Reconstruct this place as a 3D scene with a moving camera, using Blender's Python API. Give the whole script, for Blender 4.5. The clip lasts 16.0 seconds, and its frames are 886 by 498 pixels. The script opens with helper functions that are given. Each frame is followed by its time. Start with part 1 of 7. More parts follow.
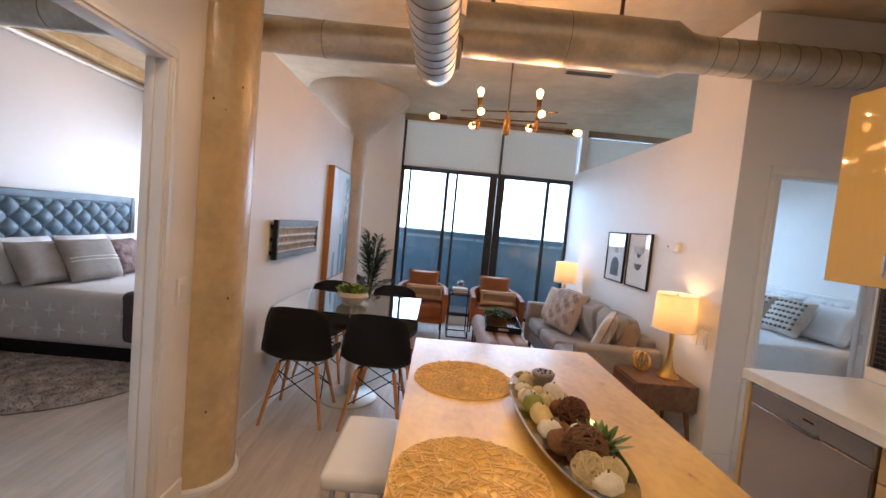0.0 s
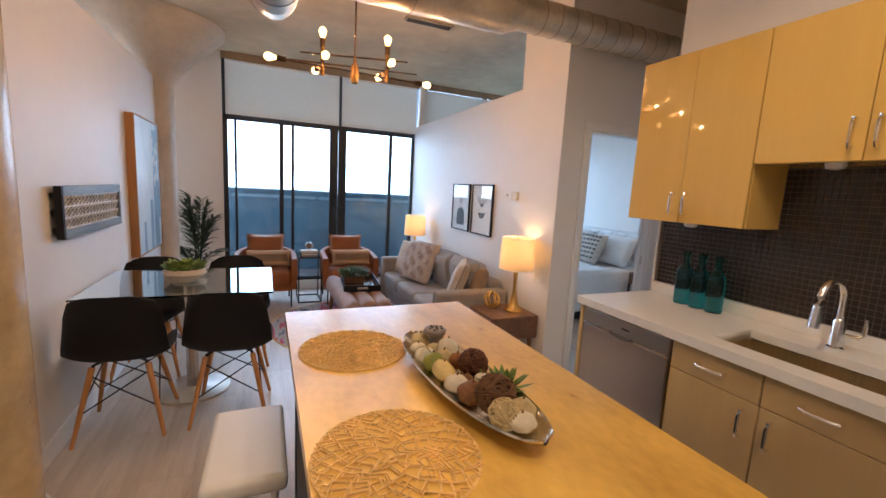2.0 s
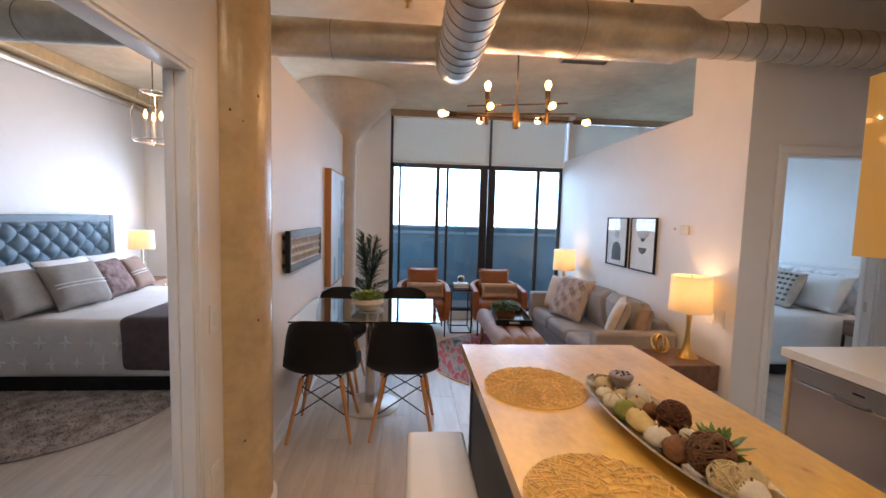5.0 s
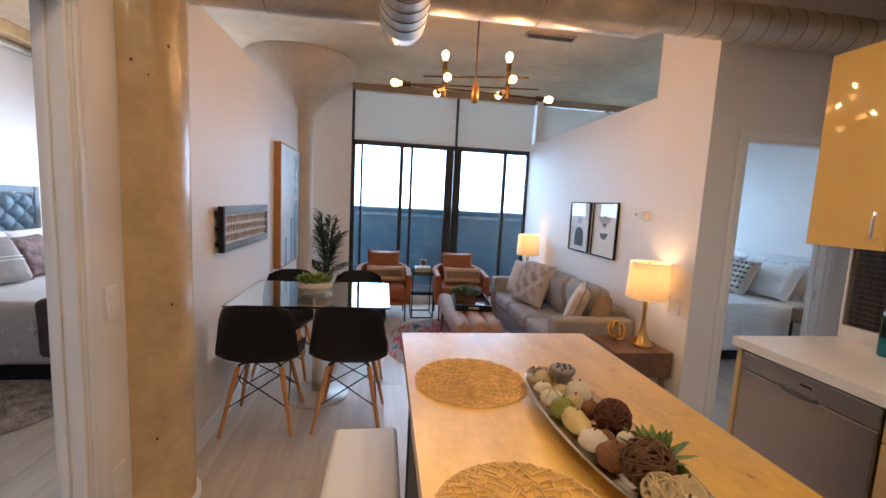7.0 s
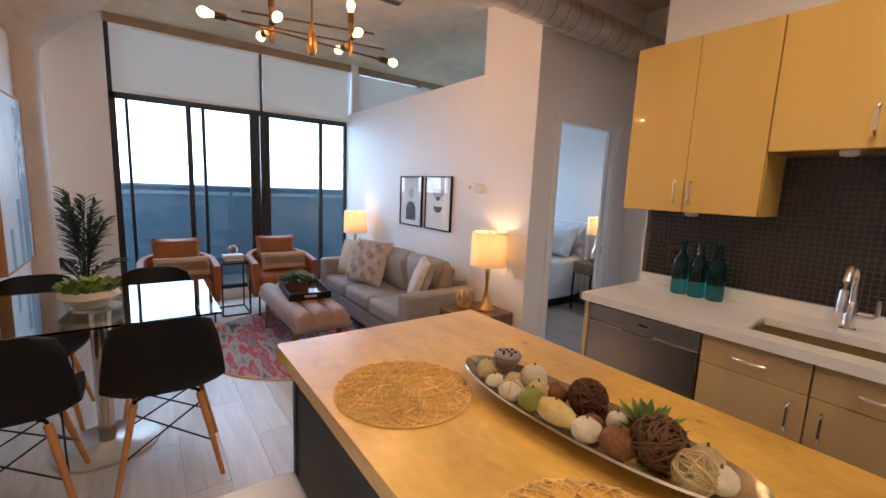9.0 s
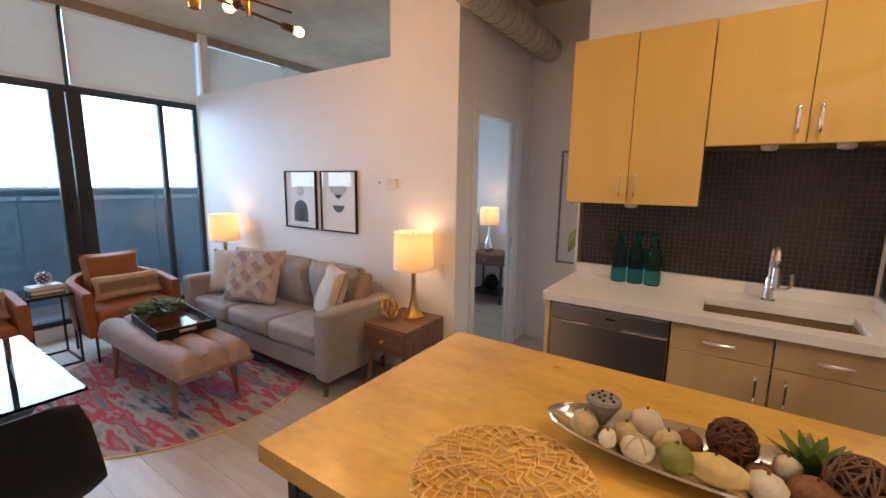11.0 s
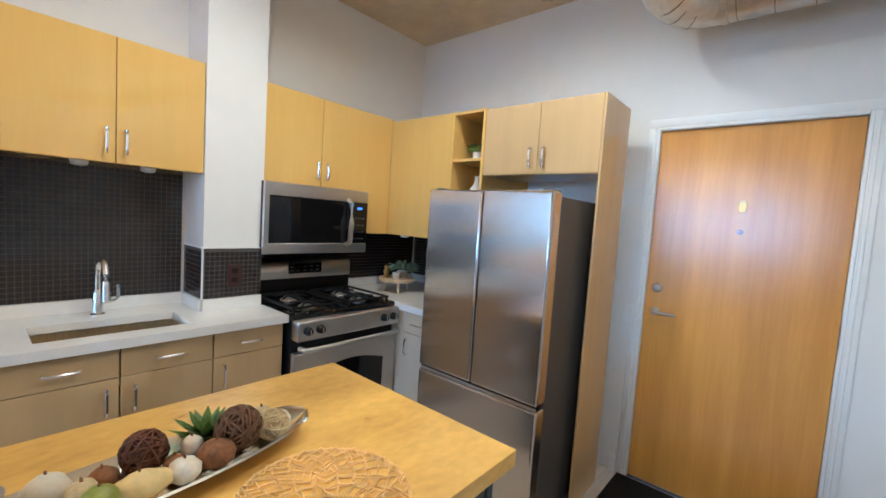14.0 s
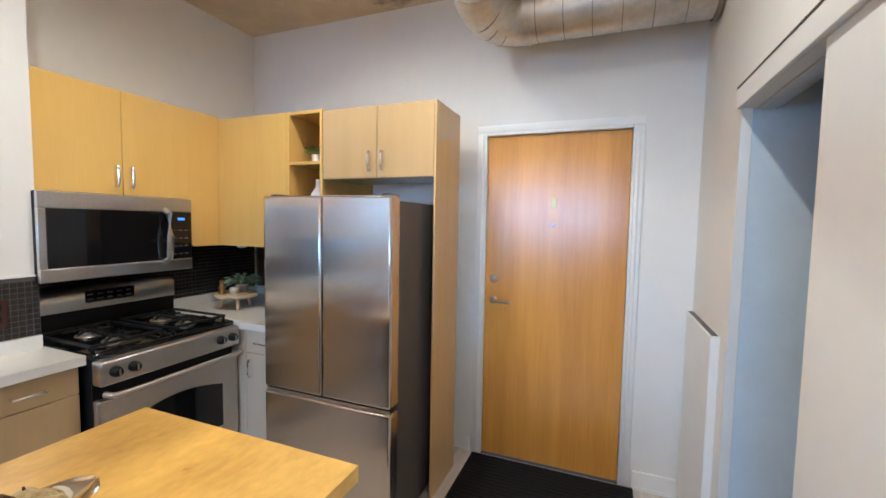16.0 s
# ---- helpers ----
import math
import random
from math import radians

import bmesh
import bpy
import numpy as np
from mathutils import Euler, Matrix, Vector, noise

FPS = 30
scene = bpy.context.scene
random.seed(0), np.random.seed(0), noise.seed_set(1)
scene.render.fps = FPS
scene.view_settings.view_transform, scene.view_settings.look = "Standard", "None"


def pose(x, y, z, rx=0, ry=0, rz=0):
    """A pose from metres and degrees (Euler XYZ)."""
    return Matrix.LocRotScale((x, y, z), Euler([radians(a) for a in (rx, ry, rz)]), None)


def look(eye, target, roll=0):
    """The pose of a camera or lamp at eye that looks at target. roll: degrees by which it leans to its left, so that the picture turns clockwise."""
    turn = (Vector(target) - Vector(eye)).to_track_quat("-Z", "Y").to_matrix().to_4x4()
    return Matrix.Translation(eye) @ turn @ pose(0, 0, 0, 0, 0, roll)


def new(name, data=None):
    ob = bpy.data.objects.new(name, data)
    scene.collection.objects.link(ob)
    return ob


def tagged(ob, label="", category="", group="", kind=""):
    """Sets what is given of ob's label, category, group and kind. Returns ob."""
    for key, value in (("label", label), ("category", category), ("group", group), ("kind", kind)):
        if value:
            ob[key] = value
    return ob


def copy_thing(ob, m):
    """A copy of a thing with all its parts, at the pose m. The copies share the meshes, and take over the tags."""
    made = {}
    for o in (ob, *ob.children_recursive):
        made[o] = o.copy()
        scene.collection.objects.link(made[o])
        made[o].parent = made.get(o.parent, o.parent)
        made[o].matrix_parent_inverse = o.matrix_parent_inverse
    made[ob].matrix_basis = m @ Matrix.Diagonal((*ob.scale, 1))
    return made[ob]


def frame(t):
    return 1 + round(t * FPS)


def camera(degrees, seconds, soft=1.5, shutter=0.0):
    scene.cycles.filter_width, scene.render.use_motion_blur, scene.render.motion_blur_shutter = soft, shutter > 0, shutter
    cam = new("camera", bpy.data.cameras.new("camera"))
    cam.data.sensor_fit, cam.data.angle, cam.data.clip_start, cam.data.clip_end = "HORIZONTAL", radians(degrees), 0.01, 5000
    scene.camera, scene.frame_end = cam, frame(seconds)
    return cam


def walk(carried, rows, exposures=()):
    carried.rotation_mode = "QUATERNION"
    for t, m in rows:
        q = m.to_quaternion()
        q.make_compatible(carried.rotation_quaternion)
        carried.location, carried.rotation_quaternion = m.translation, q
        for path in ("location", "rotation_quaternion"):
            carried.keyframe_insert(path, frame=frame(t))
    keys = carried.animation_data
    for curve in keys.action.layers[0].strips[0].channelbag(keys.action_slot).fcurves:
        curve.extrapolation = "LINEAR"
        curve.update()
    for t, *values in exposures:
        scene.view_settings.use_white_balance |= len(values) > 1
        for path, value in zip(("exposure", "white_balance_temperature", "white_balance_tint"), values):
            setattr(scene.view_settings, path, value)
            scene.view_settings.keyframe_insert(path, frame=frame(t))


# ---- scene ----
cam = camera(94.3, 16.0, soft=1.6)
PATH = [
    (0, (0.358, 0.225, 1.432), (0.388, 2.221, 1.311), 5.4),
    (0.5, (0.321, 0.258, 1.431), (0.499, 2.244, 1.278), 3.6),
    (1, (0.272, 0.322, 1.439), (0.663, 2.275, 1.26), 2.9),
    (1.5, (0.278, 0.35, 1.429), (0.889, 2.241, 1.198), 2.9),
    (2, (0.232, 0.326, 1.438), (1.02, 2.142, 1.155), 3.1),
    (2.5, (0.185, 0.304, 1.442), (1.053, 2.077, 1.121), 3.0),
    (3, (0.161, 0.297, 1.442), (1.045, 2.069, 1.157), 2.8),
    (3.5, (0.132, 0.279, 1.465), (0.917, 2.104, 1.239), 2.4),
    (4, (0.097, 0.275, 1.475), (0.637, 2.194, 1.309), 2.1),
    (4.5, (0.058, 0.283, 1.482), (0.323, 2.259, 1.331), 1.7),
    (4.7, (0.059, 0.285, 1.479), (0.214, 2.273, 1.327), 1.5),
    (6.8, (0.179, 0.421, 1.438), (0.371, 2.4, 1.224), 2.8),
    (7, (0.213, 0.44, 1.445), (0.499, 2.406, 1.219), 2.9),
    (7.5, (0.219, 0.496, 1.42), (0.77, 2.404, 1.18), 3.5),
    (8, (0.12, 0.569, 1.433), (0.919, 2.383, 1.168), 3.6),
    (8.5, (-0.007, 0.644, 1.421), (0.995, 2.352, 1.14), 3.2),
    (9, (-0.015, 0.796, 1.409), (1.15, 2.395, 1.116), 2.4),
    (9.2, (-0.026, 0.865, 1.433), (1.201, 2.419, 1.148), 2.0),
    (11.3, (-0.141, 1.422, 1.442), (1.595, 2.364, 1.125), 1.0),
    (11.5, (-0.12, 1.458, 1.449), (1.683, 2.265, 1.141), 1.1),
    (12, (-0.09, 1.496, 1.453), (1.869, 1.757, 1.147), 1.4),
    (12.5, (-0.106, 1.534, 1.456), (1.845, 1.21, 1.159), 2.1),
    (13, (-0.127, 1.554, 1.456), (1.671, 0.722, 1.186), 3.1),
    (13.3, (-0.132, 1.567, 1.482), (1.522, 0.474, 1.22), 3.6),
    (13.5, (-0.152, 1.546, 1.462), (1.411, 0.317, 1.244), 3.9),
    (14, (-0.187, 1.52, 1.466), (1.113, 0.008, 1.321), 3.8),
    (14.5, (-0.205, 1.5, 1.486), (0.821, -0.214, 1.406), 2.9),
    (15, (-0.232, 1.489, 1.498), (0.59, -0.335, 1.465), 1.9),
    (15.5, (-0.244, 1.48, 1.509), (0.467, -0.389, 1.474), 1.1),
    (16, (-0.251, 1.463, 1.506), (0.483, -0.392, 1.376), 1.0),
]
walk(cam, [(t, look(eye, target, roll)) for t, eye, target, roll in PATH],
     [(0.0, -0.20, 6350, 19), (7.0, -0.26, 6250, 18), (9.0, -0.19, 6250, 20), (11.3, -0.15, 6500, 20), (12.0, -0.10, 6450, 17), (13.0, 0.22, 4600, 2), (14.0, 0.38, 4600, 2), (16.0, 0.42, 4850, 5)])

# ---- light ----
world = bpy.data.worlds.new("sky")
scene.world = world
world.use_nodes = True
_n = world.node_tree.nodes
_sky = _n.new("ShaderNodeTexSky")
_sky.sky_type, _sky.sun_disc = "NISHITA", False
_sky.sun_elevation, _sky.sun_rotation = radians(63), radians(180)
world.node_tree.links.new(_sky.outputs[0], _n["Background"].inputs[0])
_n["Background"].inputs[1].default_value = 0.15


def lamp(name, kind, energy, colour, m, size=0.1, size_y=None):
    d = bpy.data.lights.new(name, kind)
    d.energy, d.color = energy, colour
    if kind == "AREA":
        d.size = size
        if size_y:
            d.shape, d.size_y = "RECTANGLE", size_y
    elif kind == "SPOT":
        d.spot_size, d.spot_blend, d.shadow_soft_size = radians(172), 0.8, size
    elif kind == "SUN":
        d.angle = size
    else:
        d.shadow_soft_size = size
    o = new(name, d)
    o.matrix_world = m
    return o


WARM = (1.0, 0.54, 0.21)
# daylight through the window wall of each room
lamp("sun", "SUN", 1.2, (1.0, 0.95, 0.88), look((0, -4, 8), (0.4, 0, 0)), radians(12))
lamp("sky_light", "AREA", 590, (0.48, 0.74, 1.0), look((0.4, 8.4, 2.55), (0.4, 0, 2.0)), 9.0, 2.5)
# the bedroom windows open on the same sky
lamp("bedroom_sky_light", "AREA", 78, (0.85, 0.90, 1.0), look((-2.15, 6.32, 1.1), (-2.0, 3.2, 0.0)), 1.8, 1.9)
# unseen ceiling spots over the kitchen floor, added to brighten the kitchen
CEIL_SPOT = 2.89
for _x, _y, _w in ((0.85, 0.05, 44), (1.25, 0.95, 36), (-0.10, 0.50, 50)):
    lamp("added_spot_light", "SPOT", _w, (1.0, 0.80, 0.56), pose(_x, _y, CEIL_SPOT), 0.03)

# ---- materials ----


def mat(name, colour, rough=0.5, metal=0.0, vary=0.08, scale=6.0, bump=0.0, bump_scale=80.0, stretch=(1, 1, 1), colour2=None, spec=0.5, per_object=0.0):
    """Two scales of colour variation and a fine relief over a base colour."""
    m = bpy.data.materials.new(name)
    m.use_nodes = True
    nt = m.node_tree
    b = nt.nodes["Principled BSDF"]
    b.inputs["Roughness"].default_value, b.inputs["Metallic"].default_value = rough, metal
    b.inputs["Specular IOR Level"].default_value = spec
    tc = nt.nodes.new("ShaderNodeTexCoord")
    mp = nt.nodes.new("ShaderNodeMapping")
    mp.inputs["Scale"].default_value = stretch
    nt.links.new(tc.outputs["Object"], mp.inputs[0])
    n1, n2 = nt.nodes.new("ShaderNodeTexNoise"), nt.nodes.new("ShaderNodeTexNoise")
    n1.inputs["Scale"].default_value, n1.inputs["Detail"].default_value = scale, 4
    n2.inputs["Scale"].default_value, n2.inputs["Detail"].default_value = scale * 7, 3
    for n in (n1, n2):
        nt.links.new(mp.outputs[0], n.inputs["Vector"])
    mix = nt.nodes.new("ShaderNodeMath")
    mix.operation = "MULTIPLY_ADD"
    mix.inputs[1].default_value = 0.4
    nt.links.new(n2.outputs["Fac"], mix.inputs[0])
    nt.links.new(n1.outputs["Fac"], mix.inputs[2])
    last = mix.outputs[0]
    if per_object:
        oi, ad = nt.nodes.new("ShaderNodeObjectInfo"), nt.nodes.new("ShaderNodeMath")
        ad.operation = "MULTIPLY_ADD"
        ad.inputs[1].default_value = per_object
        nt.links.new(oi.outputs["Random"], ad.inputs[0])
        nt.links.new(last, ad.inputs[2])
        last = ad.outputs[0]
    r = nt.nodes.new("ShaderNodeValToRGB")
    c = Vector(colour)
    c2 = Vector(colour2) if colour2 else c * (1 - 2.2 * vary)
    r.color_ramp.elements[0].position, r.color_ramp.elements[1].position = 0.42, 0.98 + per_object
    r.color_ramp.elements[0].color, r.color_ramp.elements[1].color = (*c2, 1), (*(c * (1 + vary)), 1)
    nt.links.new(last, r.inputs[0])
    nt.links.new(r.outputs[0], b.inputs["Base Color"])
    if bump:
        n3, bp = nt.nodes.new("ShaderNodeTexNoise"), nt.nodes.new("ShaderNodeBump")
        n3.inputs["Scale"].default_value, n3.inputs["Detail"].default_value = bump_scale, 5
        nt.links.new(mp.outputs[0], n3.inputs["Vector"])
        bp.inputs["Strength"].default_value, bp.inputs["Distance"].default_value = bump, 0.01
        nt.links.new(n3.outputs["Fac"], bp.inputs["Height"])
        nt.links.new(bp.outputs[0], b.inputs["Normal"])
    return m


def glow(name, colour, strength):
    m = bpy.data.materials.new(name)
    m.use_nodes = True
    b = m.node_tree.nodes["Principled BSDF"]
    b.inputs["Base Color"].default_value = (*colour, 1)
    b.inputs["Emission Color"].default_value = (*colour, 1)
    b.inputs["Emission Strength"].default_value = strength
    return m


def clear(name, colour, rough=0.0):
    m = bpy.data.materials.new(name)
    m.use_nodes = True
    b = m.node_tree.nodes["Principled BSDF"]
    b.inputs["Base Color"].default_value = (*colour, 1)
    b.inputs["Transmission Weight"].default_value = 1.0
    b.inputs["Roughness"].default_value = rough
    b.inputs["IOR"].default_value = 1.45
    return m


def sheet(name, colour, through_part, rough=0.8):
    """Thin cloth that lets part of the light through: lamp shades and roller blinds."""
    m = mat(name, colour, rough, vary=0.03, scale=30, bump=0.1, bump_scale=300)
    nt = m.node_tree
    b, out = nt.nodes["Principled BSDF"], nt.nodes["Material Output"]
    tr, mx = nt.nodes.new("ShaderNodeBsdfTranslucent"), nt.nodes.new("ShaderNodeMixShader")
    tr.inputs[0].default_value = (*colour, 1)
    mx.inputs[0].default_value = through_part
    nt.links.new(b.outputs[0], mx.inputs[1])
    nt.links.new(tr.outputs[0], mx.inputs[2])
    nt.links.new(mx.outputs[0], out.inputs[0])
    return m


WALL = mat("white_wall_paint", (0.80, 0.78, 0.75), 0.55, vary=0.02, scale=1.5, bump=0.06, bump_scale=160)
TRIM = mat("white_gloss_trim", (0.82, 0.81, 0.79), 0.3, vary=0.02, scale=3)
CONCRETE = mat("raw_concrete", (0.62, 0.52, 0.37), 0.75, vary=0.2, scale=1.1, bump=0.5, bump_scale=14, colour2=(0.43, 0.35, 0.235))
COLUMN = mat("sealed_concrete", (0.66, 0.49, 0.26), 0.24, vary=0.15, scale=3, bump=0.25, bump_scale=22, colour2=(0.46, 0.34, 0.19))
CAPITAL = mat("smooth_concrete", (0.62, 0.55, 0.46), 0.6, vary=0.1, scale=3, bump=0.2, bump_scale=22)
PLANK = mat("grey_oak_plank", (0.53, 0.47, 0.41), 0.32, vary=0.16, scale=2.2, bump=0.08, bump_scale=40, stretch=(9, 0.8, 1), colour2=(0.39, 0.34, 0.295), per_object=0.18)
FLOORBED = mat("floor_underlay", (0.12, 0.10, 0.08), 0.8)
MAPLE = mat("maple_veneer", (0.74, 0.48, 0.135), 0.035, vary=0.03, scale=2.0, stretch=(6, 6, 0.5), colour2=(0.70, 0.445, 0.12))
MAPLE_LOW = mat("pale_maple_veneer", (0.60, 0.42, 0.20), 0.16, vary=0.03, scale=2.0, stretch=(6, 6, 0.5))
# MAPLE_LOW made paler: the window's daylight on the corner fronts, put into the colour
MAPLE_DAYLIT = mat("daylit_pale_maple", (0.68, 0.58, 0.44), 0.16, vary=0.03, scale=2.0, stretch=(6, 6, 0.5))
BUTCHER = mat("maple_butcher_block", (0.84, 0.525, 0.105), 0.24, vary=0.12, spec=0.9, scale=3.6, stretch=(2.0, 1.1, 3), colour2=(0.58, 0.32, 0.055), bump=0.02, bump_scale=60, per_object=0.08)
_nt = BUTCHER.node_tree
_b = _nt.nodes["Principled BSDF"]
_b.inputs["Coat Weight"].default_value, _b.inputs["Coat Roughness"].default_value = 0.8, 0.4
_tc, _vo, _rp, _mx, _mp, _no = (_nt.nodes.new("ShaderNode" + k) for k in ("TexCoord", "TexVoronoi", "ValToRGB", "Mix", "Mapping", "TexNoise"))
_mp.inputs["Scale"].default_value, _mp.inputs["Location"].default_value = (1.5, 1.0, 1.0), (0.31, 0.17, 0.0)
_nt.links.new(_tc.outputs["Object"], _mp.inputs[0])
_no.inputs["Scale"].default_value, _no.inputs["Detail"].default_value = 14, 4
_add = _nt.nodes.new("ShaderNodeMixRGB")
_add.blend_type, _add.inputs[0].default_value = "ADD", 0.055
_nt.links.new(_mp.outputs[0], _add.inputs[1])
_nt.links.new(_no.outputs["Color"], _add.inputs[2])
_vo.voronoi_dimensions, _vo.inputs["Scale"].default_value = "2D", 2.0
_nt.links.new(_add.outputs[0], _vo.inputs["Vector"])
_e = _rp.color_ramp.elements
_e[0].position, _e[0].color = 0.010, (0.40, 0.25, 0.14, 1)
_e[1].position, _e[1].color = 0.12, (1, 1, 1, 1)
for _p, _c in ((0.020, (0.74, 0.60, 0.45)), (0.030, (1, 0.97, 0.93)), (0.045, (0.90, 0.82, 0.72)), (0.06, (1, 0.98, 0.96))):
    _e.new(_p).color = (*_c, 1)
_nt.links.new(_vo.outputs["Distance"], _rp.inputs[0])
_mx.data_type, _mx.blend_type = "RGBA", "MULTIPLY"
_mx.inputs[0].default_value = 0.8
_src = _b.inputs["Base Color"].links[0].from_socket
_nt.links.new(_src, _mx.inputs[6])
_nt.links.new(_rp.outputs[0], _mx.inputs[7])
_nt.links.new(_mx.outputs[2], _b.inputs["Base Color"])
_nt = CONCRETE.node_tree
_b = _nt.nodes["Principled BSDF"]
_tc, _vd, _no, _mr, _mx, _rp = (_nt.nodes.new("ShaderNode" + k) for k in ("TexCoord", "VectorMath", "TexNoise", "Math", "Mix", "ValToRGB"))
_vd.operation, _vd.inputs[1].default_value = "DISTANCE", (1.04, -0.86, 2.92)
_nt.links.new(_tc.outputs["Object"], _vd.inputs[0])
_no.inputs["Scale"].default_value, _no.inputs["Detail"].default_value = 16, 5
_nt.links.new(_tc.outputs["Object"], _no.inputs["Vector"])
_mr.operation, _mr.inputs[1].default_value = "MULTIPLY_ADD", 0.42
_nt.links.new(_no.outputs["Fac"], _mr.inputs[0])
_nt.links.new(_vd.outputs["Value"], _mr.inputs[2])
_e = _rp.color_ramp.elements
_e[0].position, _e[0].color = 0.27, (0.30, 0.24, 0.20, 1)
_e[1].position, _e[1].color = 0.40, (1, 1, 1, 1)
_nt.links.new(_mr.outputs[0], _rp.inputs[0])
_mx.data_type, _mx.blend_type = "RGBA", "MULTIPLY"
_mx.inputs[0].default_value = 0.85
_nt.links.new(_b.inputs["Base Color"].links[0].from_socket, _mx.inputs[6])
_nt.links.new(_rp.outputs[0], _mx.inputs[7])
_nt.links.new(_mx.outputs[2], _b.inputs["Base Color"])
NAVY = mat("slate_blue_paint", (0.045, 0.06, 0.075), 0.5, vary=0.1, scale=4)
QUARTZ = mat("white_quartz", (0.80, 0.78, 0.74), 0.18, vary=0.02, scale=30)
STEEL = mat("brushed_steel", (0.70, 0.65, 0.58), 0.30, 1.0, vary=0.06, scale=4, stretch=(1, 40, 40))
STEEL_V = mat("brushed_steel_upright", (0.64, 0.58, 0.525), 0.19, 1.0, vary=0.025, scale=4, stretch=(40, 40, 1))
STEEL_DW = mat("brushed_steel_door", (0.62, 0.55, 0.49), 0.24, 1.0, vary=0.025, scale=4, stretch=(40, 40, 1))
for _m in (STEEL, STEEL_V, STEEL_DW):
    # brushing along the horizontal draws lights out into upright streaks
    _b, _t = _m.node_tree.nodes["Principled BSDF"], _m.node_tree.nodes.new("ShaderNodeTangent")
    _t.direction_type, _t.axis = "RADIAL", "Z"
    _b.inputs["Anisotropic"].default_value, _b.inputs["Anisotropic Rotation"].default_value = 0.95, 0.0
    _m.node_tree.links.new(_t.outputs[0], _b.inputs["Tangent"])
CHROME = mat("polished_chrome", (0.90, 0.88, 0.86), 0.24, 1.0, vary=0.02)
GALV = mat("galvanised_steel", (0.66, 0.61, 0.53), 0.43, 0.95, vary=0.14, scale=5, bump=0.05, bump_scale=30)
GALV_SEAM = mat("duct_seam_steel", (0.30, 0.26, 0.21), 0.45, 0.9, vary=0.2)
SINK = mat("sink_steel", (0.74, 0.64, 0.45), 0.36, 1.0, vary=0.08, scale=5, stretch=(1, 30, 1))
BLACK = mat("black_plastic", (0.007, 0.007, 0.008), 0.5, vary=0.05, spec=0.3)
BLACK_GLASS = mat("black_glass", (0.006, 0.006, 0.007), 0.06, vary=0.02)
BLACK_METAL = mat("black_metal", (0.02, 0.019, 0.019), 0.4, 0.4, vary=0.05)
IRON = mat("cast_iron", (0.015, 0.015, 0.015), 0.6, 0.3, vary=0.1, bump=0.1)
DARK_FRAME = mat("dark_aluminium", (0.025, 0.03, 0.035), 0.4, 0.3, vary=0.05)
FRIDGE_SIDE = mat("grey_enamel", (0.07, 0.068, 0.068), 0.45, vary=0.04)
TILE = mat("dark_mosaic_tile", (0.035, 0.028, 0.026), 0.22, vary=0.25, scale=25)
GROUT = mat("grey_grout", (0.12, 0.105, 0.095), 0.8)
DOORWOOD = mat("honey_maple_door", (0.66, 0.325, 0.058), 0.19, spec=0.9, vary=0.12, scale=1.6, stretch=(9, 9, 0.45), colour2=(0.55, 0.25, 0.04), bump=0.03)
WALNUT = mat("walnut", (0.20, 0.10, 0.05), 0.4, vary=0.2, scale=3, stretch=(8, 1, 8), colour2=(0.10, 0.048, 0.024))
BEECH = mat("beech_leg", (0.60, 0.27, 0.09), 0.4, vary=0.12, scale=4, stretch=(8, 8, 1))
BEECH_DARK = mat("brown_oak_leg", (0.30, 0.15, 0.065), 0.45, vary=0.15, scale=4, stretch=(8, 8, 1))
BRASS = mat("brushed_brass", (0.66, 0.43, 0.14), 0.28, 1.0, vary=0.06)
AGED_BRASS = mat("aged_brass", (0.30, 0.17, 0.06), 0.3, 1.0, vary=0.1)
BRONZE = mat("dark_bronze", (0.10, 0.06, 0.035), 0.35, 0.8, vary=0.1)
SOFA = mat("greige_linen", (0.34, 0.315, 0.30), 0.9, vary=0.08, scale=9, bump=0.25, bump_scale=420, spec=0.2)
TAN = mat("tan_leather", (0.31, 0.095, 0.022), 0.6, vary=0.12, scale=5, bump=0.1, bump_scale=160)
OTTO = mat("rose_taupe_linen", (0.36, 0.25, 0.215), 0.75, vary=0.1, scale=7, bump=0.15, bump_scale=200)
CREAM = mat("cream_cloth", (0.60, 0.52, 0.44), 0.9, vary=0.08, scale=14, bump=0.25, bump_scale=260, spec=0.2)
TERRA = mat("taupe_cloth", (0.30, 0.20, 0.155), 0.9, vary=0.08, scale=14, bump=0.25, bump_scale=260, spec=0.2)
BROWN_CLOTH = mat("brown_cloth", (0.34, 0.25, 0.19), 0.9, vary=0.1, scale=14, bump=0.25, bump_scale=260, spec=0.2)
WHITE_CLOTH = mat("white_linen", (0.78, 0.78, 0.78), 0.85, vary=0.04, scale=4, bump=0.35, bump_scale=12, spec=0.2)
GREY_BED = mat("grey_quilt", (0.64, 0.61, 0.59), 0.85, vary=0.05, scale=4, bump=0.3, bump_scale=14, spec=0.2)
MAUVE = mat("mauve_throw", (0.12, 0.09, 0.095), 0.9, vary=0.15, scale=12, bump=0.3, bump_scale=200, spec=0.2)
SLATE_VELVET = mat("slate_velvet", (0.15, 0.235, 0.30), 0.6, vary=0.1, scale=7)
SLATE_BUTTON = mat("dark_slate_button", (0.035, 0.05, 0.065), 0.6)
SHAG = mat("grey_shag", (0.46, 0.39, 0.35), 0.95, vary=0.3, scale=9, bump=0.9, bump_scale=90, spec=0.1)
LEAF = mat("green_leaf", (0.16, 0.26, 0.04), 0.45, vary=0.4, scale=12)
